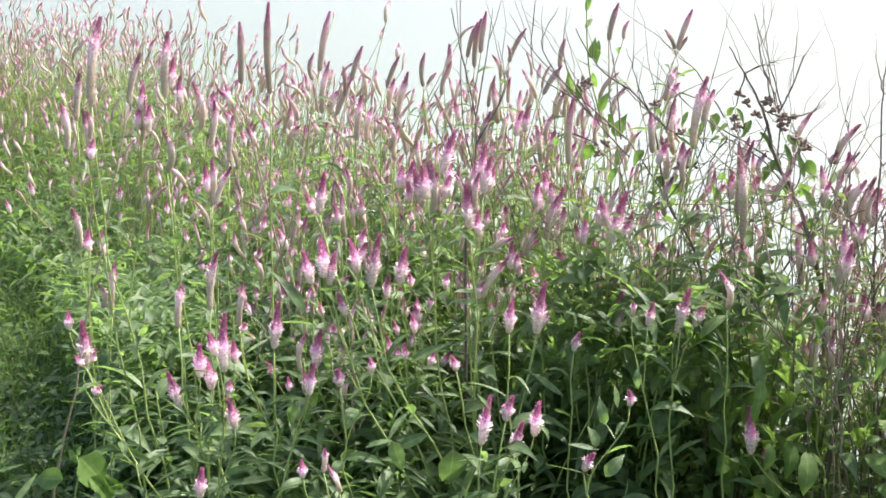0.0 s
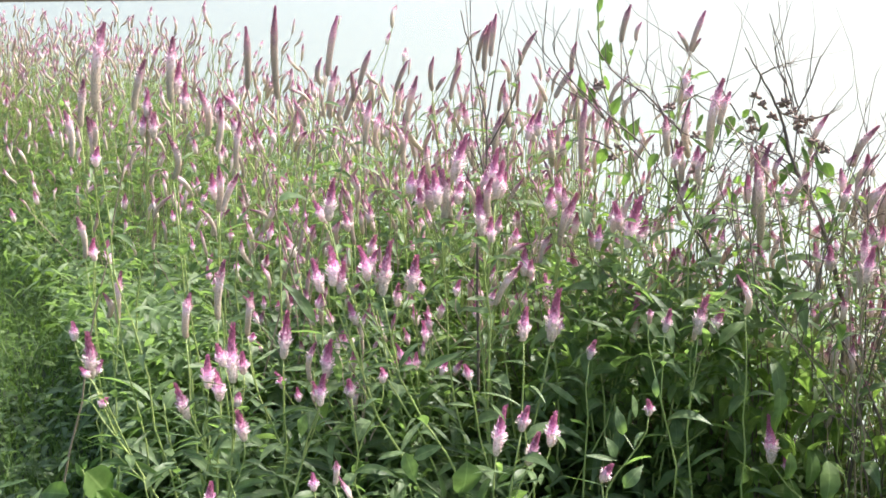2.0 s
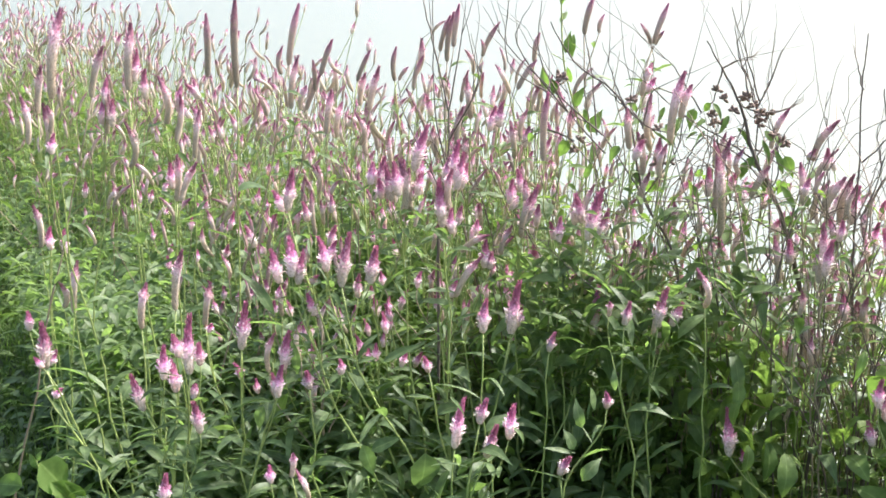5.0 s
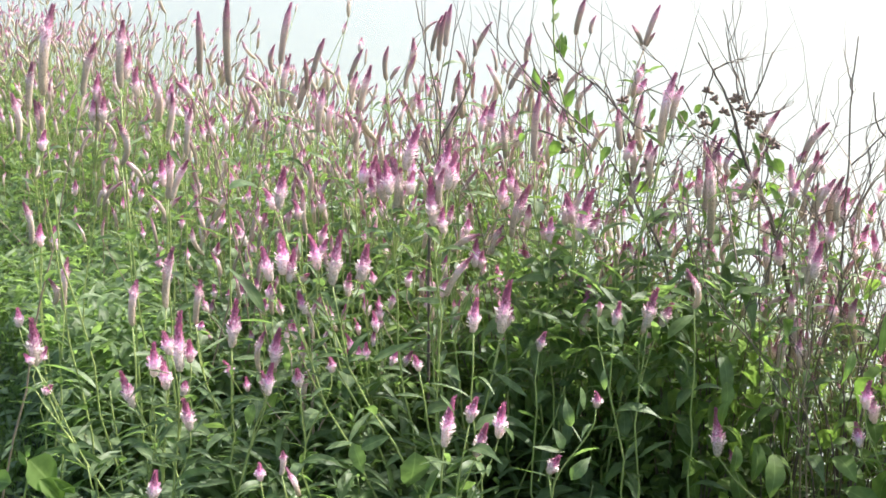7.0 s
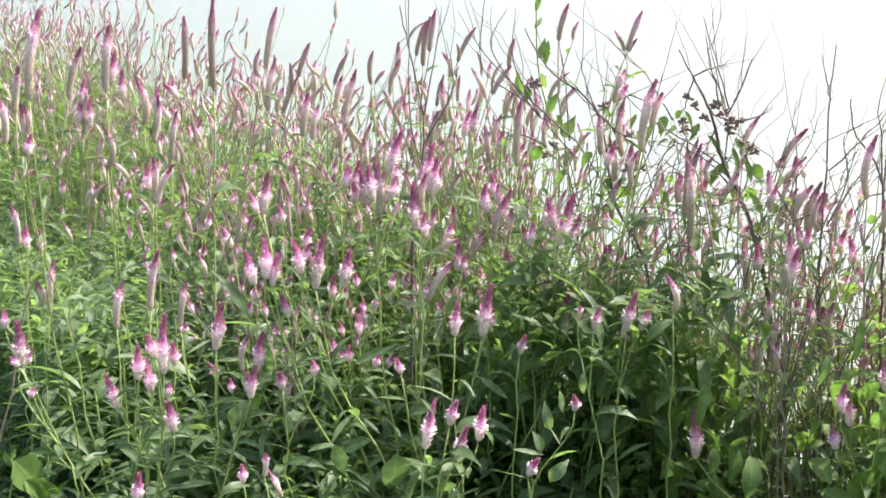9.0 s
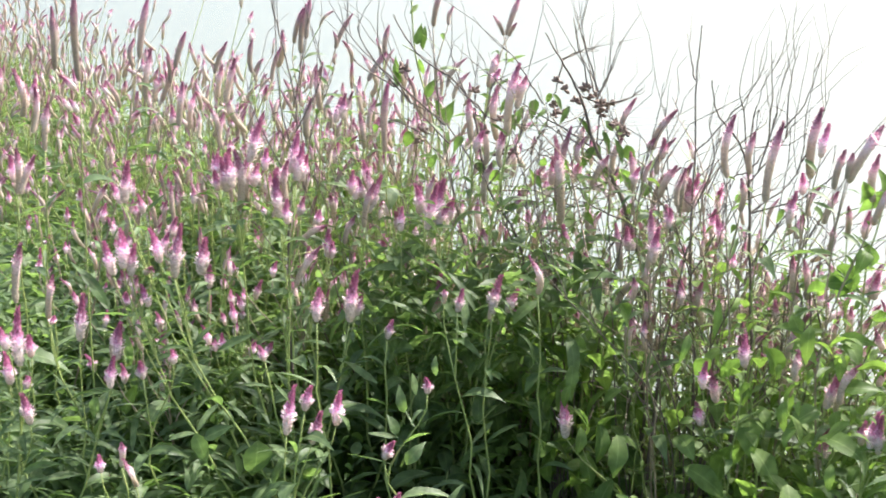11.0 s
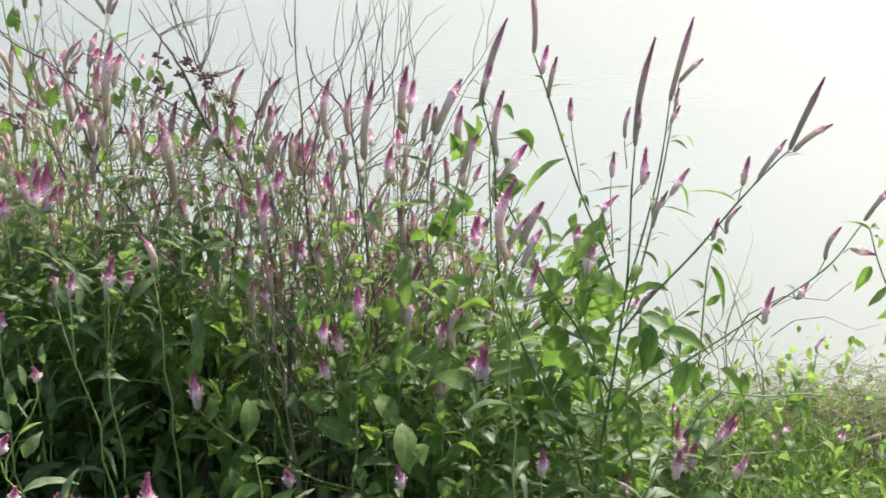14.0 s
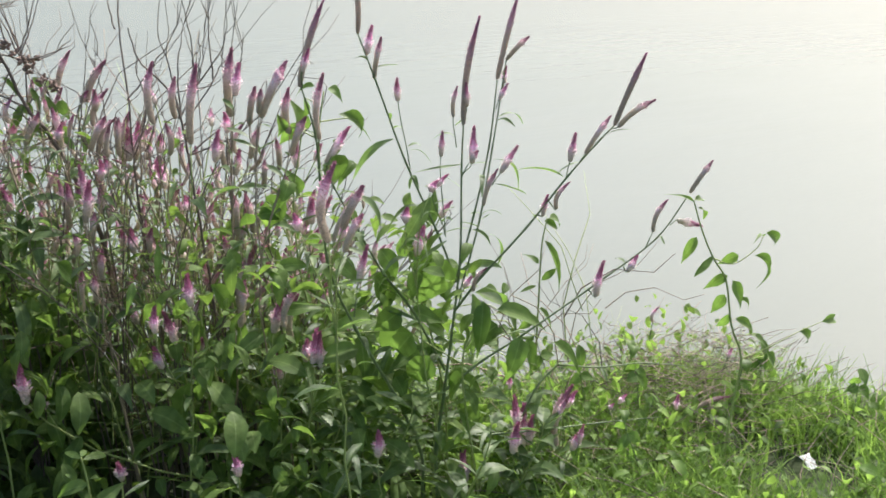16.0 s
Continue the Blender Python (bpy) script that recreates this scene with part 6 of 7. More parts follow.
weed_leaf(plant, (2.397, 2.200, 0.364), (2.443, 2.200, 0.326), 0.028)
weed_leaf(plant, (2.435, 2.200, 0.312), (2.502, 2.220, 0.216), 0.038)
weed_leaf(plant, (2.199, 2.200, 0.738), (2.142, 2.210, 0.768), 0.011)
weed_leaf(plant, (2.202, 2.200, 0.741), (2.256, 2.220, 0.737), 0.017)
weed_leaf(plant, (2.213, 2.200, 0.720), (2.274, 2.230, 0.689), 0.014)
weed_leaf(plant, (2.261, 2.200, 0.596), (2.196, 2.180, 0.562), 0.017)
weed_leaf(plant, (2.304, 2.200, 0.539), (2.254, 2.230, 0.505), 0.024)
weed_leaf(plant, (2.541, 2.200, 0.349), (2.618, 2.220, 0.301), 0.026)
weed_leaf(plant, (2.614, 2.200, 0.361), (2.709, 2.220, 0.353), 0.024)
weed_leaf(plant, (2.412, 2.200, 0.621), (2.368, 2.170, 0.637), 0.014)
plant = new_weed((1.940, 2.500, 0.313))
weed_stem(plant, [(1.940, 2.500, 0.313), (1.951, 2.500, 0.463), (1.962, 2.500, 0.595), (1.979, 2.500, 0.665)], 0)
weed_leaf(plant, (1.971, 2.500, 0.659), (2.039, 2.530, 0.621), 0.021)
weed_leaf(plant, (1.970, 2.500, 0.608), (2.048, 2.520, 0.456), 0.026)
weed_leaf(plant, (1.953, 2.500, 0.552), (1.924, 2.520, 0.581), 0.016)
weed_leaf(plant, (1.960, 2.500, 0.506), (1.990, 2.480, 0.536), 0.019)
weed_leaf(plant, (1.944, 2.500, 0.494), (1.906, 2.520, 0.481), 0.014)
weed_leaf(plant, (1.987, 2.500, 0.664), (2.041, 2.520, 0.645), 0.028)
weed_leaf(plant, (1.951, 2.500, 0.433), (2.013, 2.520, 0.355), 0.023)
weed_leaf(plant, (1.934, 2.500, 0.406), (1.895, 2.520, 0.377), 0.021)
plant = new_weed((0.477, 3.350, 0.928))
weed_stem(plant, [(0.477, 3.350, 0.928), (0.462, 3.350, 1.019), (0.441, 3.350, 1.094), (0.410, 3.350, 1.212), (0.400, 3.350, 1.372), (0.404, 3.350, 1.416)], 0)
weed_stem(plant, [(0.441, 3.350, 1.094), (0.504, 3.350, 1.019)], 1)
weed_stem(plant, [(0.415, 3.350, 1.213), (0.377, 3.350, 1.234)], 2)
weed_leaf(plant, (0.414, 3.350, 1.235), (0.429, 3.360, 1.293), 0.022)
weed_leaf(plant, (0.430, 3.350, 1.220), (0.435, 3.370, 1.285), 0.019)
weed_leaf(plant, (0.441, 3.350, 1.094), (0.469, 3.350, 1.157), 0.028)
weed_leaf(plant, (0.464, 3.350, 1.087), (0.482, 3.360, 1.041), 0.019)
weed_leaf(plant, (0.481, 3.350, 1.027), (0.517, 3.350, 1.087), 0.034)
weed_leaf(plant, (0.420, 3.350, 1.198), (0.434, 3.370, 1.152), 0.016)
weed_leaf(plant, (0.397, 3.350, 1.315), (0.421, 3.370, 1.343), 0.013)
weed_leaf(plant, (0.365, 3.350, 1.138), (0.355, 3.370, 1.211), 0.022)
weed_leaf(plant, (0.491, 3.350, 0.943), (0.500, 3.370, 1.002), 0.019)
weed_leaf(plant, (0.400, 3.350, 1.358), (0.409, 3.350, 1.401), 0.016)
plant = new_weed((-0.860, 2.700, 0.123))
weed_stem(plant, [(-0.860, 2.700, 0.123), (-0.839, 2.700, 0.259), (-0.822, 2.700, 0.340), (-0.825, 2.700, 0.379)], 0)
weed_leaf(plant, (-0.819, 2.700, 0.373), (-0.759, 2.750, 0.263), 0.076)
weed_leaf(plant, (-0.826, 2.700, 0.360), (-0.837, 2.700, 0.393), 0.015)
weed_leaf(plant, (-0.822, 2.700, 0.379), (-0.815, 2.700, 0.399), 0.013)
weed_leaf(plant, (-0.767, 2.700, 0.326), (-0.718, 2.740, 0.267), 0.020)
weed_leaf(plant, (-0.860, 2.700, 0.320), (-0.951, 2.750, 0.306), 0.051)
weed_leaf(plant, (-0.798, 2.700, 0.326), (-0.738, 2.740, 0.240), 0.045)
plant = new_weed((0.787, 2.250, 0.189))
weed_stem(plant, [(0.787, 2.250, 0.189), (0.774, 2.250, 0.304), (0.771, 2.250, 0.367), (0.765, 2.250, 0.416)], 0)
weed_leaf(plant, (0.771, 2.250, 0.354), (0.704, 2.280, 0.340), 0.027)
weed_leaf(plant, (0.770, 2.250, 0.410), (0.821, 2.280, 0.401), 0.017)
weed_leaf(plant, (0.766, 2.250, 0.414), (0.738, 2.280, 0.424), 0.015)
weed_leaf(plant, (0.767, 2.250, 0.416), (0.779, 2.280, 0.420), 0.013)
weed_leaf(plant, (0.776, 2.250, 0.366), (0.812, 2.290, 0.347), 0.011)
weed_leaf(plant, (0.744, 2.250, 0.375), (0.731, 2.270, 0.385), 0.008)
weed_leaf(plant, (0.780, 2.250, 0.304), (0.852, 2.280, 0.333), 0.027)
weed_leaf(plant, (0.780, 2.250, 0.297), (0.722, 2.280, 0.269), 0.032)
weed_leaf(plant, (0.784, 2.250, 0.253), (0.869, 2.290, 0.238), 0.032)
plant = new_shrub((0.996, 3.080, 0.594))
twig(plant, [(0.996, 3.080, 0.594), (0.939, 3.073, 0.800), (0.890, 3.066, 0.915), (0.845, 3.060, 0.994), (0.812, 3.053, 1.091), (0.785, 3.046, 1.153), (0.748, 3.039, 1.214), (0.706, 3.032, 1.280)], 0, 0.0085)
twig(plant, [(0.894, 3.080, 0.913), (0.801, 3.042, 1.003), (0.705, 3.005, 1.062), (0.632, 2.967, 1.119)], 1)
twig(plant, [(0.851, 3.080, 0.991), (0.858, 3.109, 1.106), (0.828, 3.138, 1.228), (0.797, 3.168, 1.358)], 2)
twig(plant, [(0.849, 3.080, 1.109), (0.827, 3.078, 1.178), (0.795, 3.076, 1.245), (0.782, 3.073, 1.315)], 3)
twig(plant, [(0.849, 3.080, 1.116), (0.891, 3.106, 1.190), (0.919, 3.133, 1.254)], 4)
twig(plant, [(0.804, 3.080, 1.123), (0.884, 3.110, 1.099), (0.964, 3.141, 1.118), (0.994, 3.171, 1.129)], 5)
twig(plant, [(0.759, 3.080, 1.211), (0.747, 3.106, 1.134), (0.734, 3.131, 1.103)], 6)
twig(plant, [(0.759, 3.080, 1.211), (0.811, 3.131, 1.226), (0.871, 3.181, 1.229)], 7)
twig(plant, [(0.894, 3.080, 0.913), (0.909, 3.072, 0.971), (0.886, 3.063, 1.070), (0.852, 3.055, 1.125)], 8)
twig(plant, [(0.941, 3.080, 0.799), (0.908, 3.098, 0.896), (0.843, 3.116, 0.885), (0.704, 3.134, 0.882), (0.592, 3.152, 0.893)], 9)
twig(plant, [(0.941, 3.080, 0.799), (1.030, 3.076, 0.886), (1.022, 3.071, 1.069), (1.008, 3.067, 1.104)], 10)
twig(plant, [(0.724, 3.080, 1.053), (0.698, 3.132, 0.990), (0.699, 3.185, 0.910)], 11)
twig(plant, [(0.753, 3.080, 1.039), (0.798, 3.125, 0.948), (0.809, 3.171, 0.854)], 12)
twig(plant, [(0.820, 3.080, 1.088), (0.782, 3.032, 1.032), (0.716, 2.983, 0.997)], 13)
twig(plant, [(0.941, 3.080, 0.799), (0.870, 3.051, 0.833), (0.803, 3.022, 0.867), (0.741, 2.993, 0.844)], 14)
twig(plant, [(0.941, 3.080, 0.799), (0.964, 3.057, 0.931), (0.989, 3.035, 1.060), (0.998, 3.012, 1.164)], 15)
twig(plant, [(0.851, 3.080, 0.991), (0.896, 3.136, 1.033), (0.956, 3.192, 1.041)], 16)
weed_leaf(plant, (0.734, 3.080, 1.129), (0.718, 3.090, 1.109), 0.029)
weed_leaf(plant, (0.666, 3.080, 1.094), (0.647, 3.120, 1.073), 0.032)
weed_leaf(plant, (0.625, 3.080, 1.077), (0.650, 3.090, 1.033), 0.025)
weed_leaf(plant, (0.826, 3.080, 0.984), (0.816, 3.070, 0.940), 0.022)
weed_leaf(plant, (0.893, 3.080, 1.040), (0.935, 3.110, 1.019), 0.035)
weed_leaf(plant, (0.871, 3.080, 1.061), (0.890, 3.070, 1.038), 0.026)
weed_leaf(plant, (0.924, 3.080, 0.998), (0.946, 3.060, 0.951), 0.027)
weed_leaf(plant, (0.871, 3.080, 0.949), (0.878, 3.070, 0.909), 0.032)
weed_leaf(plant, (0.929, 3.080, 0.935), (0.925, 3.120, 0.901), 0.032)
weed_leaf(plant, (0.724, 3.080, 1.053), (0.700, 3.120, 1.021), 0.036)
weed_leaf(plant, (0.839, 3.080, 0.998), (0.866, 3.080, 0.963), 0.029)
weed_leaf(plant, (0.949, 3.080, 0.849), (0.932, 3.070, 0.818), 0.025)
weed_leaf(plant, (0.982, 3.080, 0.784), (1.009, 3.090, 0.763), 0.020)
weed_leaf(plant, (0.895, 3.080, 0.791), (0.936, 3.090, 0.753), 0.035)
weed_leaf(plant, (0.693, 3.080, 1.115), (0.679, 3.060, 1.066), 0.025)
weed_leaf(plant, (0.801, 3.080, 0.927), (0.829, 3.070, 0.889), 0.030)
weed_leaf(plant, (0.771, 3.080, 0.969), (0.767, 3.100, 0.922), 0.027)
weed_leaf(plant, (0.721, 3.080, 0.969), (0.708, 3.110, 0.936), 0.020)
weed_leaf(plant, (0.988, 3.080, 0.899), (0.967, 3.060, 0.864), 0.025)
weed_leaf(plant, (0.822, 3.080, 0.827), (0.844, 3.050, 0.806), 0.020)
twig(plant, [(0.831, 3.050, 1.000), (0.765, 3.057, 1.044), (0.697, 3.063, 1.082), (0.628, 3.070, 1.130), (0.594, 3.077, 1.164), (0.540, 3.083, 1.205), (0.488, 3.090, 1.252)], 18)
twig(plant, [(0.706, 3.050, 1.108), (0.680, 3.060, 1.151), (0.639, 3.070, 1.215), (0.606, 3.080, 1.245), (0.578, 3.090, 1.265)], 19)
twig(plant, [(0.564, 3.050, 1.078), (0.545, 3.058, 1.105), (0.511, 3.066, 1.132), (0.478, 3.074, 1.165), (0.430, 3.082, 1.209), (0.383, 3.090, 1.237)], 20)
twig(plant, [(0.477, 3.050, 1.011), (0.437, 3.060, 1.051), (0.403, 3.070, 1.092), (0.386, 3.080, 1.152), (0.363, 3.090, 1.206)], 21)
twig(plant, [(0.845, 3.050, 1.136), (0.821, 3.063, 1.216), (0.801, 3.077, 1.283), (0.777, 3.090, 1.356)], 22)
twig(plant, [(0.817, 3.050, 1.153), (0.801, 3.070, 1.230), (0.785, 3.090, 1.316)], 23)
twig(plant, [(0.844, 3.050, 1.129), (0.870, 3.063, 1.175), (0.894, 3.077, 1.235), (0.904, 3.090, 1.257)], 24)
twig(plant, [(0.749, 3.050, 1.214), (0.786, 3.063, 1.230), (0.823, 3.077, 1.240), (0.851, 3.090, 1.236)], 25)
twig(plant, [(0.863, 3.050, 1.109), (0.923, 3.070, 1.116), (0.966, 3.090, 1.138)], 26)
seed_head(plant, (0.745, 3.060, 1.161))
seed_head(plant, (0.813, 3.060, 1.146))
seed_head(plant, (0.852, 3.060, 1.105))
seed_head(plant, (0.889, 3.060, 1.053))
seed_head(plant, (0.922, 3.060, 1.031))
seed_head(plant, (0.603, 3.060, 1.070))
seed_head(plant, (0.363, 3.060, 1.192))
seed_head(plant, (0.537, 3.060, 1.139))
weed_leaf(plant, (0.775, 3.060, 1.100), (0.748, 3.030, 1.068), 0.014)
weed_leaf(plant, (0.800, 3.070, 1.070), (0.830, 3.050, 1.030), 0.017)
weed_leaf(plant, (0.860, 3.060, 1.040), (0.875, 3.030, 0.985), 0.017)
weed_leaf(plant, (0.890, 3.060, 1.020), (0.915, 3.040, 0.960), 0.018)
weed_leaf(plant, (0.720, 3.070, 1.090), (0.690, 3.040, 1.075), 0.012)
weed_leaf(plant, (0.700, 3.060, 1.060), (0.665, 3.050, 1.045), 0.013)
weed_leaf(plant, (0.735, 3.060, 1.130), (0.750, 3.030, 1.100), 0.014)
weed_leaf(plant, (0.660, 3.070, 1.100), (0.640, 3.040, 1.060), 0.014)
weed_leaf(plant, (0.620, 3.070, 1.120), (0.600, 3.050, 1.090), 0.011)
weed_leaf(plant, (0.840, 3.060, 1.000), (0.800, 3.030, 0.955), 0.019)
weed_leaf(plant, (0.910, 3.060, 0.930), (0.945, 3.030, 0.880), 0.019)
weed_leaf(plant, (0.870, 3.060, 0.960), (0.835, 3.030, 0.910), 0.017)
seed_head(plant, (0.763, 3.076, 1.139))
seed_head(plant, (0.745, 3.088, 1.077))
seed_head(plant, (0.761, 3.068, 1.079))
seed_head(plant, (0.735, 3.080, 1.101))
seed_head(plant, (0.822, 3.073, 1.140))
seed_head(plant, (0.836, 3.071, 1.124))
seed_head(plant, (0.862, 3.085, 1.102))
seed_head(plant, (0.883, 3.085, 1.102))
seed_head(plant, (0.876, 3.104, 1.086))
seed_head(plant, (0.918, 3.091, 1.032))
seed_head(plant, (0.900, 3.106, 1.051))
seed_head(plant, (0.797, 3.101, 1.107))
seed_head(plant, (0.864, 3.109, 1.075))
plant = new_shrub((0.664, 3.050, 0.719))
twig(plant, [(0.664, 3.050, 0.719), (0.573, 3.060, 0.902), (0.524, 3.071, 1.122), (0.398, 3.081, 1.229), (0.342, 3.091, 1.322)], 0)
twig(plant, [(0.520, 3.050, 1.124), (0.583, 3.010, 1.074), (0.723, 2.969, 1.060)], 1)
twig(plant, [(0.571, 3.050, 0.903), (0.473, 3.079, 1.052), (0.392, 3.108, 1.104), (0.324, 3.137, 1.170)], 2)
twig(plant, [(0.454, 3.050, 1.055), (0.444, 3.106, 1.214), (0.433, 3.162, 1.290)], 3)
twig(plant, [(0.571, 3.050, 0.903), (0.544, 3.099, 1.105), (0.560, 3.147, 1.267)], 4)
twig(plant, [(0.564, 3.050, 1.070), (0.588, 3.056, 1.164), (0.659, 3.061, 1.151), (0.677, 3.067, 1.218)], 5)
twig(plant, [(0.520, 3.050, 1.124), (0.495, 3.076, 1.189), (0.468, 3.101, 1.275)], 6)
twig(plant, [(0.571, 3.050, 0.903), (0.644, 3.027, 1.018), (0.659, 3.004, 1.142), (0.704, 2.981, 1.211)], 7)
twig(plant, [(0.468, 3.050, 1.055), (0.262, 3.090, 1.241), (0.181, 3.130, 1.359)], 8)
twig(plant, [(0.384, 3.050, 1.109), (0.259, 3.059, 1.269), (0.297, 3.068, 1.374)], 9)
twig(plant, [(0.342, 3.050, 1.150), (0.236, 3.024, 1.231), (0.231, 2.998, 1.374)], 10)
twig(plant, [(0.384, 3.050, 1.109), (0.306, 2.998, 1.246), (0.303, 2.945, 1.376)], 11)
twig(plant, [(0.400, 3.050, 1.041), (0.336, 3.092, 1.063), (0.272, 3.135, 1.016)], 12)
weed_leaf(plant, (0.341, 3.050, 1.190), (0.358, 3.080, 1.140), 0.020)
weed_leaf(plant, (0.605, 3.050, 1.070), (0.636, 3.050, 1.053), 0.020)
weed_leaf(plant, (0.597, 3.050, 0.945), (0.578, 3.070, 0.903), 0.027)
weed_leaf(plant, (0.510, 3.050, 1.028), (0.480, 3.040, 0.991), 0.024)
weed_leaf(plant, (0.443, 3.050, 0.986), (0.426, 3.050, 0.949), 0.017)
weed_leaf(plant, (0.643, 3.050, 0.861), (0.609, 3.050, 0.843), 0.017)
weed_leaf(plant, (0.540, 3.050, 0.973), (0.559, 3.030, 0.925), 0.027)
weed_leaf(plant, (0.681, 3.050, 0.932), (0.711, 3.030, 0.903), 0.019)
weed_leaf(plant, (0.386, 3.050, 1.041), (0.360, 3.070, 0.996), 0.027)
weed_leaf(plant, (0.303, 3.050, 1.055), (0.281, 3.070, 1.034), 0.024)
seed_head(plant, (0.405, 3.079, 1.017))
seed_head(plant, (0.410, 3.025, 1.044))
seed_head(plant, (0.363, 3.068, 1.196))
seed_head(plant, (0.367, 3.045, 1.191))
seed_head(plant, (0.597, 3.029, 0.990))
seed_head(plant, (0.562, 3.038, 1.044))
seed_head(plant, (0.640, 3.066, 0.985))
plant = new_shrub((0.075, 3.100, 0.794))
twig(plant, [(0.075, 3.100, 0.794), (0.096, 3.122, 0.961), (0.100, 3.145, 1.098), (0.067, 3.167, 1.248), (0.039, 3.189, 1.371)], 0)
twig(plant, [(0.095, 3.100, 0.964), (0.065, 3.064, 1.106), (0.059, 3.027, 1.295), (0.057, 2.991, 1.398)], 1)
twig(plant, [(0.098, 3.100, 1.103), (0.127, 3.114, 1.265), (0.140, 3.127, 1.372)], 2)
twig(plant, [(0.098, 3.100, 1.034), (0.165, 3.045, 1.176), (0.146, 2.991, 1.297)], 3)
twig(plant, [(0.074, 3.100, 0.922), (-0.009, 3.126, 1.099), (-0.023, 3.152, 1.180)], 4)
plant = new_shrub((1.218, 2.900, 0.486))
twig(plant, [(1.218, 2.900, 0.486), (1.199, 2.894, 0.727), (1.188, 2.888, 0.858), (1.177, 2.883, 0.958), (1.150, 2.877, 1.029), (1.115, 2.871, 1.071), (1.084, 2.865, 1.113), (1.070, 2.859, 1.181)], 0)
twig(plant, [(1.192, 2.900, 0.856), (1.314, 2.930, 0.947), (1.344, 2.961, 1.113), (1.388, 2.991, 1.264)], 1)
twig(plant, [(1.183, 2.900, 0.955), (1.240, 2.938, 1.019), (1.278, 2.977, 1.126), (1.302, 3.015, 1.221)], 2)
twig(plant, [(1.183, 2.900, 0.955), (1.188, 2.900, 1.080), (1.201, 2.901, 1.135), (1.235, 2.901, 1.243)], 3)
twig(plant, [(1.184, 2.900, 0.927), (1.284, 2.940, 1.032), (1.325, 2.980, 1.097), (1.361, 3.020, 1.277)], 4)
twig(plant, [(1.192, 2.900, 0.870), (1.162, 2.885, 1.082), (1.140, 2.870, 1.165), (1.159, 2.854, 1.285)], 5)
twig(plant, [(1.227, 2.900, 1.024), (1.291, 2.849, 1.125), (1.294, 2.798, 1.248)], 6)
twig(plant, [(1.207, 2.900, 0.954), (1.243, 2.912, 1.078), (1.255, 2.924, 1.159)], 7)
twig(plant, [(1.303, 2.900, 0.952), (1.327, 2.844, 1.070), (1.323, 2.788, 1.157)], 8)
twig(plant, [(1.192, 2.900, 0.856), (1.340, 2.876, 0.912), (1.469, 2.852, 1.066), (1.559, 2.827, 1.197)], 9)
twig(plant, [(1.270, 2.900, 1.037), (1.268, 2.889, 1.162), (1.281, 2.878, 1.257)], 10)
twig(plant, [(1.183, 2.900, 0.955), (1.147, 2.913, 0.940), (1.109, 2.927, 0.868)], 11)
twig(plant, [(1.201, 2.900, 0.725), (1.249, 2.859, 0.833), (1.276, 2.817, 0.896)], 12)
twig(plant, [(1.227, 2.900, 1.024), (1.210, 2.845, 1.153), (1.180, 2.790, 1.275)], 13)
weed_leaf(plant, (1.161, 2.900, 0.828), (1.145, 2.890, 0.813), 0.024)
weed_leaf(plant, (1.221, 2.900, 0.783), (1.262, 2.910, 0.738), 0.018)
weed_leaf(plant, (1.277, 2.900, 0.867), (1.256, 2.890, 0.838), 0.014)
weed_leaf(plant, (1.195, 2.900, 0.696), (1.205, 2.940, 0.644), 0.022)
weed_leaf(plant, (1.312, 2.900, 0.750), (1.308, 2.890, 0.735), 0.019)
weed_leaf(plant, (1.256, 2.900, 0.664), (1.273, 2.940, 0.605), 0.022)
weed_leaf(plant, (1.173, 2.900, 0.899), (1.154, 2.920, 0.877), 0.020)
weed_leaf(plant, (1.351, 2.900, 0.865), (1.397, 2.920, 0.828), 0.027)
plant = new_shrub((1.089, 2.950, 0.478))
twig(plant, [(1.089, 2.950, 0.478), (1.074, 2.968, 0.685), (1.074, 2.985, 0.858), (1.080, 3.003, 0.999), (1.081, 3.021, 1.167), (1.093, 3.038, 1.298)], 0)
twig(plant, [(1.066, 2.950, 1.000), (1.134, 2.935, 1.077), (1.199, 2.920, 1.174), (1.216, 2.905, 1.269)], 1)
twig(plant, [(1.057, 2.950, 1.173), (1.056, 3.005, 1.238), (1.063, 3.060, 1.277)], 2)
twig(plant, [(1.065, 2.950, 0.865), (1.113, 2.998, 0.942), (1.153, 3.045, 1.050)], 3)
twig(plant, [(1.069, 2.950, 0.689), (1.012, 2.943, 0.839), (0.951, 2.935, 0.928), (1.011, 2.928, 1.080), (0.994, 2.921, 1.136)], 4)
twig(plant, [(1.072, 2.950, 0.865), (1.112, 2.947, 0.978), (1.094, 2.944, 1.077), (1.142, 2.940, 1.118)], 5)
twig(plant, [(1.069, 2.950, 0.689), (1.133, 2.952, 0.804), (1.160, 2.955, 0.919)], 6)
twig(plant, [(1.065, 2.950, 0.865), (1.032, 2.967, 0.891), (0.993, 2.985, 0.861)], 7)


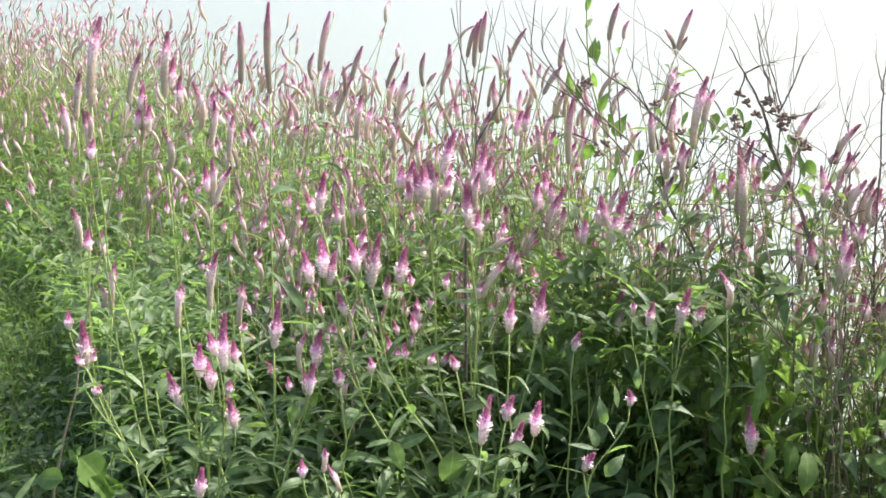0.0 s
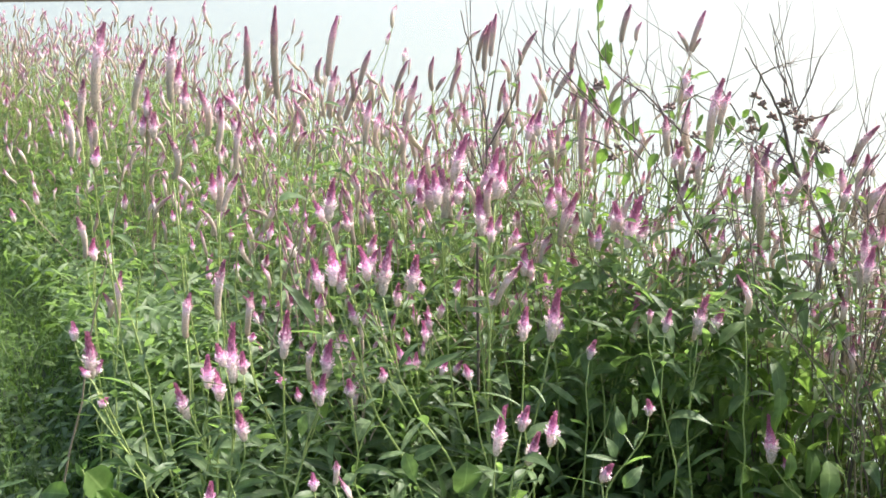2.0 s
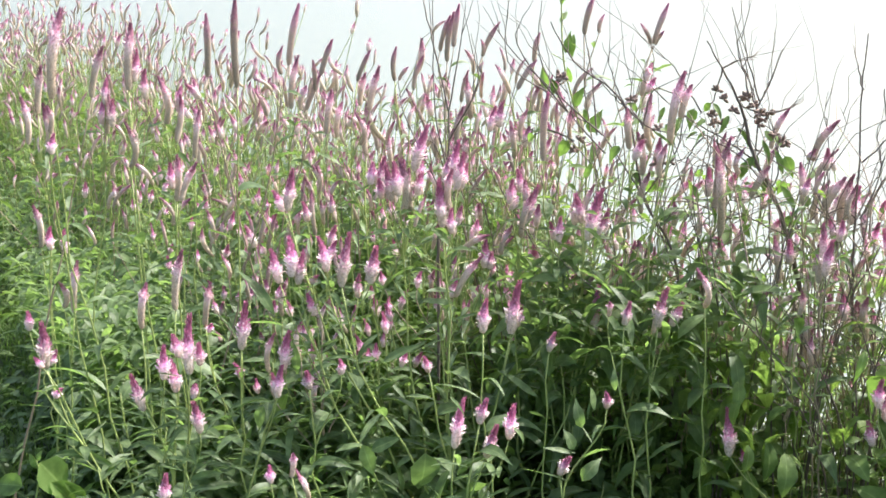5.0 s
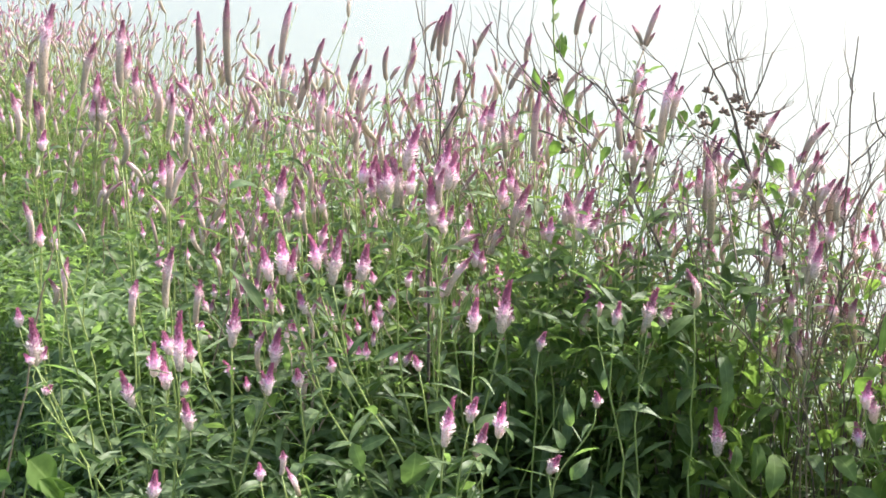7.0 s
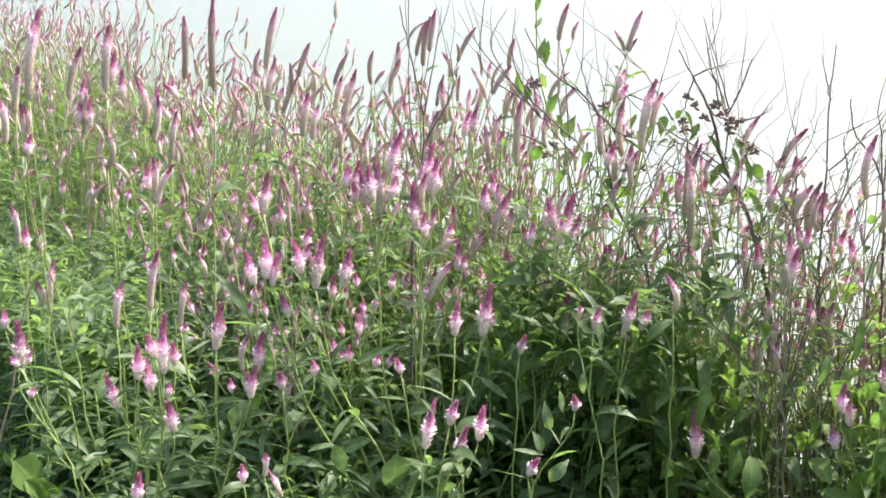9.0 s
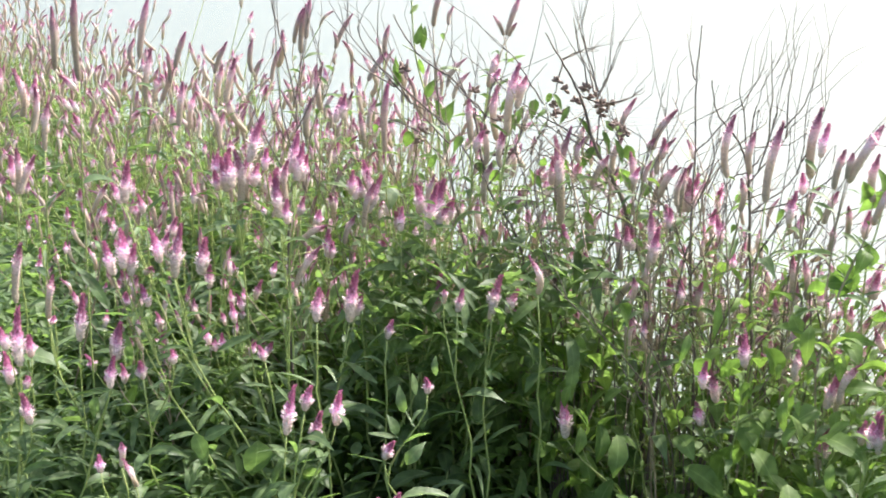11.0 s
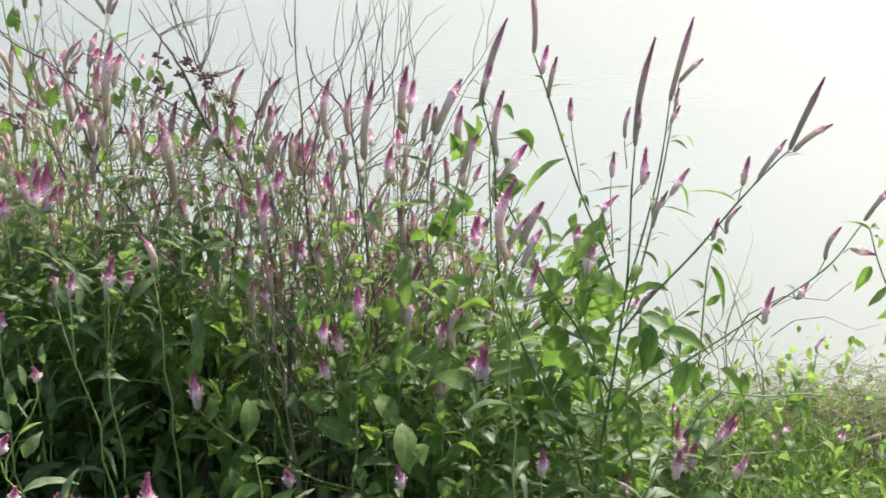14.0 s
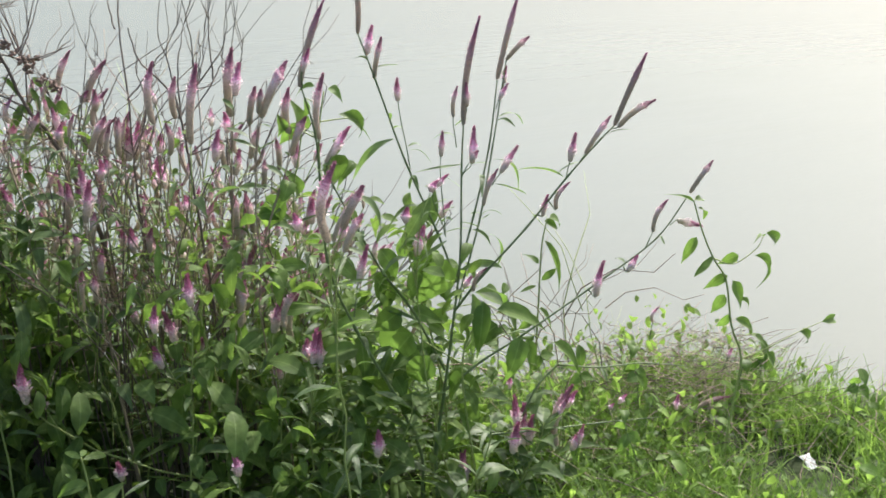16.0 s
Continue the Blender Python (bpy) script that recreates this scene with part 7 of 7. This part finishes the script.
# ---- the rest of the bed ----
def wild(x, y, seed):
    """A cockscomb plant grown at random to the height of the bed at its place."""
    rng = random.Random(seed)
    top = float(canopy(x, y)[0]) * rng.uniform(0.76, 1.03)
    z = ground_at(x, y)
    d = float(line_distance(x, y, FRONT)[0])
    rows = []
    for i in range((rng.choice((2, 3, 3, 4)) if x > 0.4 else rng.choice((4, 5, 5, 6, 7)))):
        a, r = rng.uniform(0, 6.3), (0.03 if i == 0 else rng.uniform(0.05, 0.16))
        h = top if i == 0 else top * rng.uniform(0.72, 1.0)
        b = Vector((x + r * math.cos(a), y + r * math.sin(a), z + h))
        kind = rng.choice(("young", "young", "young", "mature") if d < 0.55 else ("young", "young", "mature", "mature", "mature", "old"))
        length = SPIKE_LENGTH[kind] * rng.uniform(0.45, 0.95) * (1 if i == 0 else 0.85)
        way = Vector((rng.gauss(0, 0.24) + 0.5 * r * math.cos(a), rng.gauss(0, 0.24) + 0.5 * r * math.sin(a), 1)).normalized()
        rows.append((b, b + way * length, kind))
    return cockscomb(x, y, rows, seed, leaves=rng.randint(8, 11), red=rng.random() < 0.2, slim=0.85)


def wild_plants():
    rng = random.Random(77)
    taken = []
    for _ in range(4000):
        x, y = rng.uniform(-1.5, 2.0), rng.uniform(2.0, 4.7)
        if not in_bed(x, y, 0.45, 0.05)[0] or x > 1.4 or (x > 0.5 and y < 2.9) or y < 2.85 or any((x - a) ** 2 + (y - b) ** 2 < (0.19 if x > 0.4 else 0.135) ** 2 for a, b in taken):
            continue
        taken.append((x, y))
        wild(x, y, len(taken))
    return taken


wild_plants()


def bramble(x, y, top, seed):
    """A tangle of thin dead stalks with a few leaves left on them."""
    rng = random.Random(seed)
    plant = new_shrub((x, y, 0))
    z = ground_at(x, y)
    for k in range(rng.randint(9, 12)):
        a, lean = rng.uniform(0, 6.3), rng.uniform(0.05, 0.34)
        h = top * rng.uniform(0.6, 1.1)
        end = (x + lean * math.cos(a) * 1.4, y + lean * math.sin(a) * 0.8, z + h)
        mid = (x + lean * math.cos(a) * 0.4 + rng.gauss(0, 0.03), y + lean * math.sin(a) * 0.3, z + h * 0.55)
        near = (x + 0.03 * math.cos(a), y + 0.03 * math.sin(a), z - 0.01)
        twig(plant, [near, mid, end, (end[0] + rng.uniform(-0.08, 0.12), end[1] + rng.uniform(-0.05, 0.05), end[2] + rng.uniform(-0.03, 0.10))], 1)
        if k % 2:
            weed_leaf(plant, mid, (mid[0] + rng.uniform(-0.05, 0.05), mid[1] + rng.uniform(-0.05, 0.02), mid[2] + rng.uniform(-0.04, 0.04)), 0.018)


for seed, (x, y, top) in enumerate([(0.55, 3.15, 0.95), (0.78, 3.0, 1.0), (0.95, 2.95, 0.92), (1.12, 3.0, 0.95), (1.3, 2.9, 0.9), (1.05, 2.8, 0.8), (1.45, 2.85, 0.85), (0.3, 3.3, 1.0), (1.25, 3.1, 1.0)]):
    bramble(x, y, top, 700 + seed)


def leafy_shoot(x, y, seed):
    """A shoot that has not flowered yet: an upright stem full of leaves."""
    rng = random.Random(seed)
    h = float(canopy(x, y)[0]) * rng.uniform(0.45, 0.8)
    owner = new("leafy_shoot")
    owner.matrix_basis = Matrix.Translation((x, y, ground_at(x, y) - 0.01))
    a = rng.uniform(0, 6.3)
    top = Vector((0.12 * math.cos(a), 0.12 * math.sin(a) - 0.04, h))
    path = bezier((0, 0, 0), (0, 0, h * 0.4), top - Vector((0, 0, h * 0.3)), top, 8)
    part("stem", stem_mesh("stem", path, 0.004, 0.0015, STEM), owner)
    add_leaves(owner, path, rng.randint(13, 18), rng, LANCE + BROAD, 0.2, 1.0, (0.7, 1.25), rng.uniform(0, 6.3), (0.0, 0.9))
    return tagged(owner, "green leafy shoot without flowers at the foot of the bed", "leafy plant", "leafy shoots")


def shoots():
    rng = random.Random(31)
    taken = []
    for _ in range(3000):
        x, y = rng.uniform(-1.3, 1.9), rng.uniform(1.9, 3.2)
        if not in_bed(x, y, 0.02, 0.3)[0] or float(line_distance(x, y, FRONT)[0]) > 0.75 or (0.35 < x < 1.25 and y > 2.3) or (x < -0.3 and rng.random() < 0.8) or any((x - a) ** 2 + (y - b) ** 2 < 0.15 ** 2 for a, b in taken):
            continue
        taken.append((x, y))
        leafy_shoot(x, y, 900 + len(taken))


shoots()
for k in range(4):
    pick = random.Random(60 + k)
    leafy_shoot(pick.uniform(-1.05, -0.6), 2.3 + 0.2 * k, 1300 + k)


def dry_tangle():
    """Clumps of thin dry stalks that cross each other over the water's edge, with small yellow-green leaves between."""
    pick = random.Random(44)
    rods = []
    for bow, mat in ((0.18, TWIG), (-0.16, STRAW), (0.25, STEM), (0.06, STEM_RED)):
        line = [(0, 0, 0), (bow * 0.12, 0.03, 0.09), (bow * 0.3, 0.02, 0.19), (bow * 0.75, -0.03, 0.28), (bow * 1.1, -0.02, 0.36)]
        rods.append(mesh_from("stalk", *tube(line, [0.0018, 0.0016, 0.0013, 0.0010, 0.0006], 4), mat))
    spots = [(0.46 + 0.085 * k, pick.uniform(2.95, 3.3), 0.62 if k > 8 else 0.88, 17) for k in range(13)]
    for x, y, top, count in spots + [(1.92, 2.50, 0.32, 10), (1.99, 2.50, 0.42, 12), (2.06, 2.50, 0.25, 9)]:
        clump = new("dry_stalk_clump")
        clump.matrix_basis = Matrix.Translation((x, y, ground_at(x, y)))
        tagged(clump, "clump of thin criss-cross dry brown stalks among the flowers", "dry stalks", "clumps of dry stalks")
        for _ in range(count):
            turn, up = pick.uniform(0, 2 * math.pi), top * pick.random() ** 0.7
            way = (math.cos(turn), 0.5 * math.sin(turn), pick.uniform(-0.1, 2.6))
            part("stalk", pick.choice(rods), clump, facing((pick.uniform(-0.1, 0.1), pick.uniform(-0.12, 0.12), 0.02 + up), way, size=pick.uniform(0.5, 1.25), axis="z"))
    rng = np.random.default_rng(44)
    mass = Mass()
    n = 650
    x, y = rng.uniform(0.35, 1.6, n), rng.uniform(2.8, 3.25, n)
    z = ground_z(x, y) + 0.2 + np.where(x > 1.2, 0.55, 0.78) * rng.random(n) ** 0.8
    turn = rng.uniform(0, 2 * math.pi, n)
    ways = np.stack([np.cos(turn), np.sin(turn), rng.uniform(-0.9, 0.6, n)], 1)
    kinds = rng.integers(0, 3, n)
    for k, shape in enumerate((small_leaf(0.05, 0.017, 0.8, 71), small_leaf(0.045, 0.022, 0.5, 72), small_leaf(0.07, 0.013, 1.0, 73))):
        sel = kinds == k
        mass.add(placed(shape, frames_of(ways[sel], rng.uniform(0.4, 1.15, sel.sum()), rng, "x"), np.stack([x[sel], y[sel], z[sel]], 1)), WEED_STUFF, "across")
    return mass.make("climber_leaves", "small yellow-green leaves scattered through the dry stalks", "undergrowth")


dry_tangle()


def bank_weeds():
    """Low tangle of creeping weeds and a heap of dry stalks on the bank's edge."""
    rng = np.random.default_rng(17)
    mass = Mass()
    x, y = scatter(rng, 1500, 1.8, 3.1, 1.75, 3.0, lambda a, b: (line_distance(a, b, SHORE) < 0.15) & ~in_bed(a, b, 0.1) & ~trodden(a, b))
    hump = 0.17 * np.exp(-((x - 2.42) / 0.32) ** 2 - ((y - 2.65) / 0.3) ** 2) + 0.13
    z = ground_z(x, y) + 0.02 + rng.random(len(x)) * hump
    turn = rng.uniform(0, 2 * math.pi, len(x))
    ways = np.stack([np.cos(turn), np.sin(turn), rng.uniform(-2.0, 0.4, len(x))], 1)
    kinds = rng.integers(0, 4, len(x))
    for k, shape in enumerate((small_leaf(0.045, 0.026, 0.8, 61), small_leaf(0.055, 0.018, 0.5, 62), small_leaf(0.035, 0.022, 1.0, 63), small_leaf(0.06, 0.034, 0.8, 64, 6))):
        sel = kinds == k
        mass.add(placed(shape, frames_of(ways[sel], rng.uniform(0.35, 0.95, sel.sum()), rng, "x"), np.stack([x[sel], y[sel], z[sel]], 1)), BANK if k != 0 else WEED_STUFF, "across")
    sel = rng.random(len(x)) < 0.42 + 0.4 * np.exp(-((x - 2.42) / 0.35) ** 2 - ((y - 2.65) / 0.3) ** 2)
    rod_v, rod_f = tube([(0, 0, 0), (0.02, 0.01, 0.08), (0.01, 0.03, 0.15), (-0.02, 0.04, 0.22)], [0.0014, 0.0012, 0.001, 0.0005], 4)
    rod = (np.array([tuple(p) for p in rod_v]), np.array(rod_f[:-1]), np.zeros(len(rod_v)))
    for k, mat in enumerate((STRAW, TWIG, STRAW)):
        s = sel & (np.arange(len(x)) % 3 == k)
        mass.add(placed(rod, frames_of(ways[s] * np.array([1, 1, 0.3]) + np.array([0, 0, 0.35]), rng.uniform(0.5, 1.3, s.sum()), rng, "z"), np.stack([x[s], y[s], ground_z(x[s], y[s]) + 0.5 * hump[s] * rng.random(s.sum())], 1)), mat, "across")
    # heap of dry stalks at the edge
    n = 760
    x, y = rng.normal(2.5, 0.22, n), rng.normal(2.55, 0.13, n)
    turn = rng.uniform(0, 2 * math.pi, n)
    ways = np.stack([np.cos(turn), np.sin(turn), rng.uniform(-0.3, 0.4, n)], 1)
    top = 0.19 * np.exp(-((x - 2.48) / 0.30) ** 2) + 0.04
    for k, mat in enumerate((STRAW, TWIG, STRAW, STEM)):
        s = np.arange(n) % 4 == k
        mass.add(placed(rod, frames_of(ways[s], rng.uniform(0.35, 0.8, s.sum()), rng, "z"), np.stack([x[s], y[s], ground_z(x[s], y[s]) + top[s] * rng.random(s.sum())], 1)), mat, "across")
    # tall yellow-green blades in the sun, part of its brightness in their colour
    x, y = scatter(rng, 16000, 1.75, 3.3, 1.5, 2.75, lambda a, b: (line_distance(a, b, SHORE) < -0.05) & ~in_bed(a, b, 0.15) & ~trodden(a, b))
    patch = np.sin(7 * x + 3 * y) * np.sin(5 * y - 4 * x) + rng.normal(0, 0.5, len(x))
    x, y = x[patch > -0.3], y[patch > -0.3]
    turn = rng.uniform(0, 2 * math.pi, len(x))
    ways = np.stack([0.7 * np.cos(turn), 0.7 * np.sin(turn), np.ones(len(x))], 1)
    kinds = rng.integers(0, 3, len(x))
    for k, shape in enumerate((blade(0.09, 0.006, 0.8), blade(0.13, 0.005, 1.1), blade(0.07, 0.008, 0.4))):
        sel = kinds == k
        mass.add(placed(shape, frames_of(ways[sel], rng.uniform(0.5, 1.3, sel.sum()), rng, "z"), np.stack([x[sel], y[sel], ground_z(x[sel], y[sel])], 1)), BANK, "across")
    return mass.make("creeping_weeds", "tangle of yellow-green creeping weeds and brown stalks", "weeds")


bank_weeds()


def hanging_weed(x, y, h, seed):
    """A thin upright weed with pointed leaves that hang in the sun."""
    rng = random.Random(seed)
    plant = tagged(new("broadleaf_weed"), "thin weed with hanging yellow-green pointed leaves on the bank", "weed", "weeds on the bank")
    plant.matrix_basis = Matrix.Translation((x, y, ground_at(x, y) - 0.01))
    a = rng.uniform(0, 6.3)
    top = Vector((0.25 * h * math.cos(a), 0.25 * h * math.sin(a), h))
    path = bezier((0, 0, 0), (0.02, 0, 0.4 * h), top - Vector((0, 0, 0.3 * h)), top, 7)
    part("stem", stem_mesh("stem", path, 0.0022, 0.0010, STEM_DARK, 5), plant)
    for k in range(8):
        p = path[min(7, 2 + (k * 6) // 8)]
        turn = 2.4 * k + rng.uniform(-0.4, 0.4)
        tip = p + Vector((0.04 * math.cos(turn), 0.04 * math.sin(turn), rng.uniform(-0.07, 0.0)))
        long_leaf(plant, p, tip, rng.uniform(0.024, 0.036), HEART, rng, True)


for k, (x, y, h) in enumerate([(1.98, 2.42, 0.42), (2.08, 2.5, 0.34), (2.17, 2.38, 0.30), (2.28, 2.46, 0.30), (2.42, 2.36, 0.24), (2.6, 2.42, 0.22), (1.9, 2.56, 0.46), (2.72, 2.2, 0.2), (2.06, 2.2, 0.24)]):
    hanging_weed(x, y, h, 1500 + k)


def paper_scrap(x, y):
    """A crumpled scrap of white paper lying in the grass."""
    rng = random.Random(2)
    n, verts = 6, []
    for j in range(n):
        for i in range(n):
            verts.append(((i / (n - 1) - 0.5) * 0.044 + rng.uniform(-.002, .002), (j / (n - 1) - 0.5) * 0.038 + rng.uniform(-.002, .002), 0.014 * j / (n - 1) + rng.uniform(-.003, .003)))
    faces = [(j * n + i, j * n + i + 1, j * n + i + n + 1, j * n + i + n) for j in range(n - 1) for i in range(n - 1)]
    ob = new("paper_scrap", mesh_from("paper_scrap", verts, faces, PAPER, smooth=False))
    mod = ob.modifiers.new("thickness", "SOLIDIFY")
    mod.thickness = 0.0012
    ob.matrix_basis = pose(x, y, ground_at(x, y) + 0.035, 24, 8, 20)
    return tagged(ob, "small crumpled scrap of white paper in the grass", "litter")


paper_scrap(2.495, 2.10)
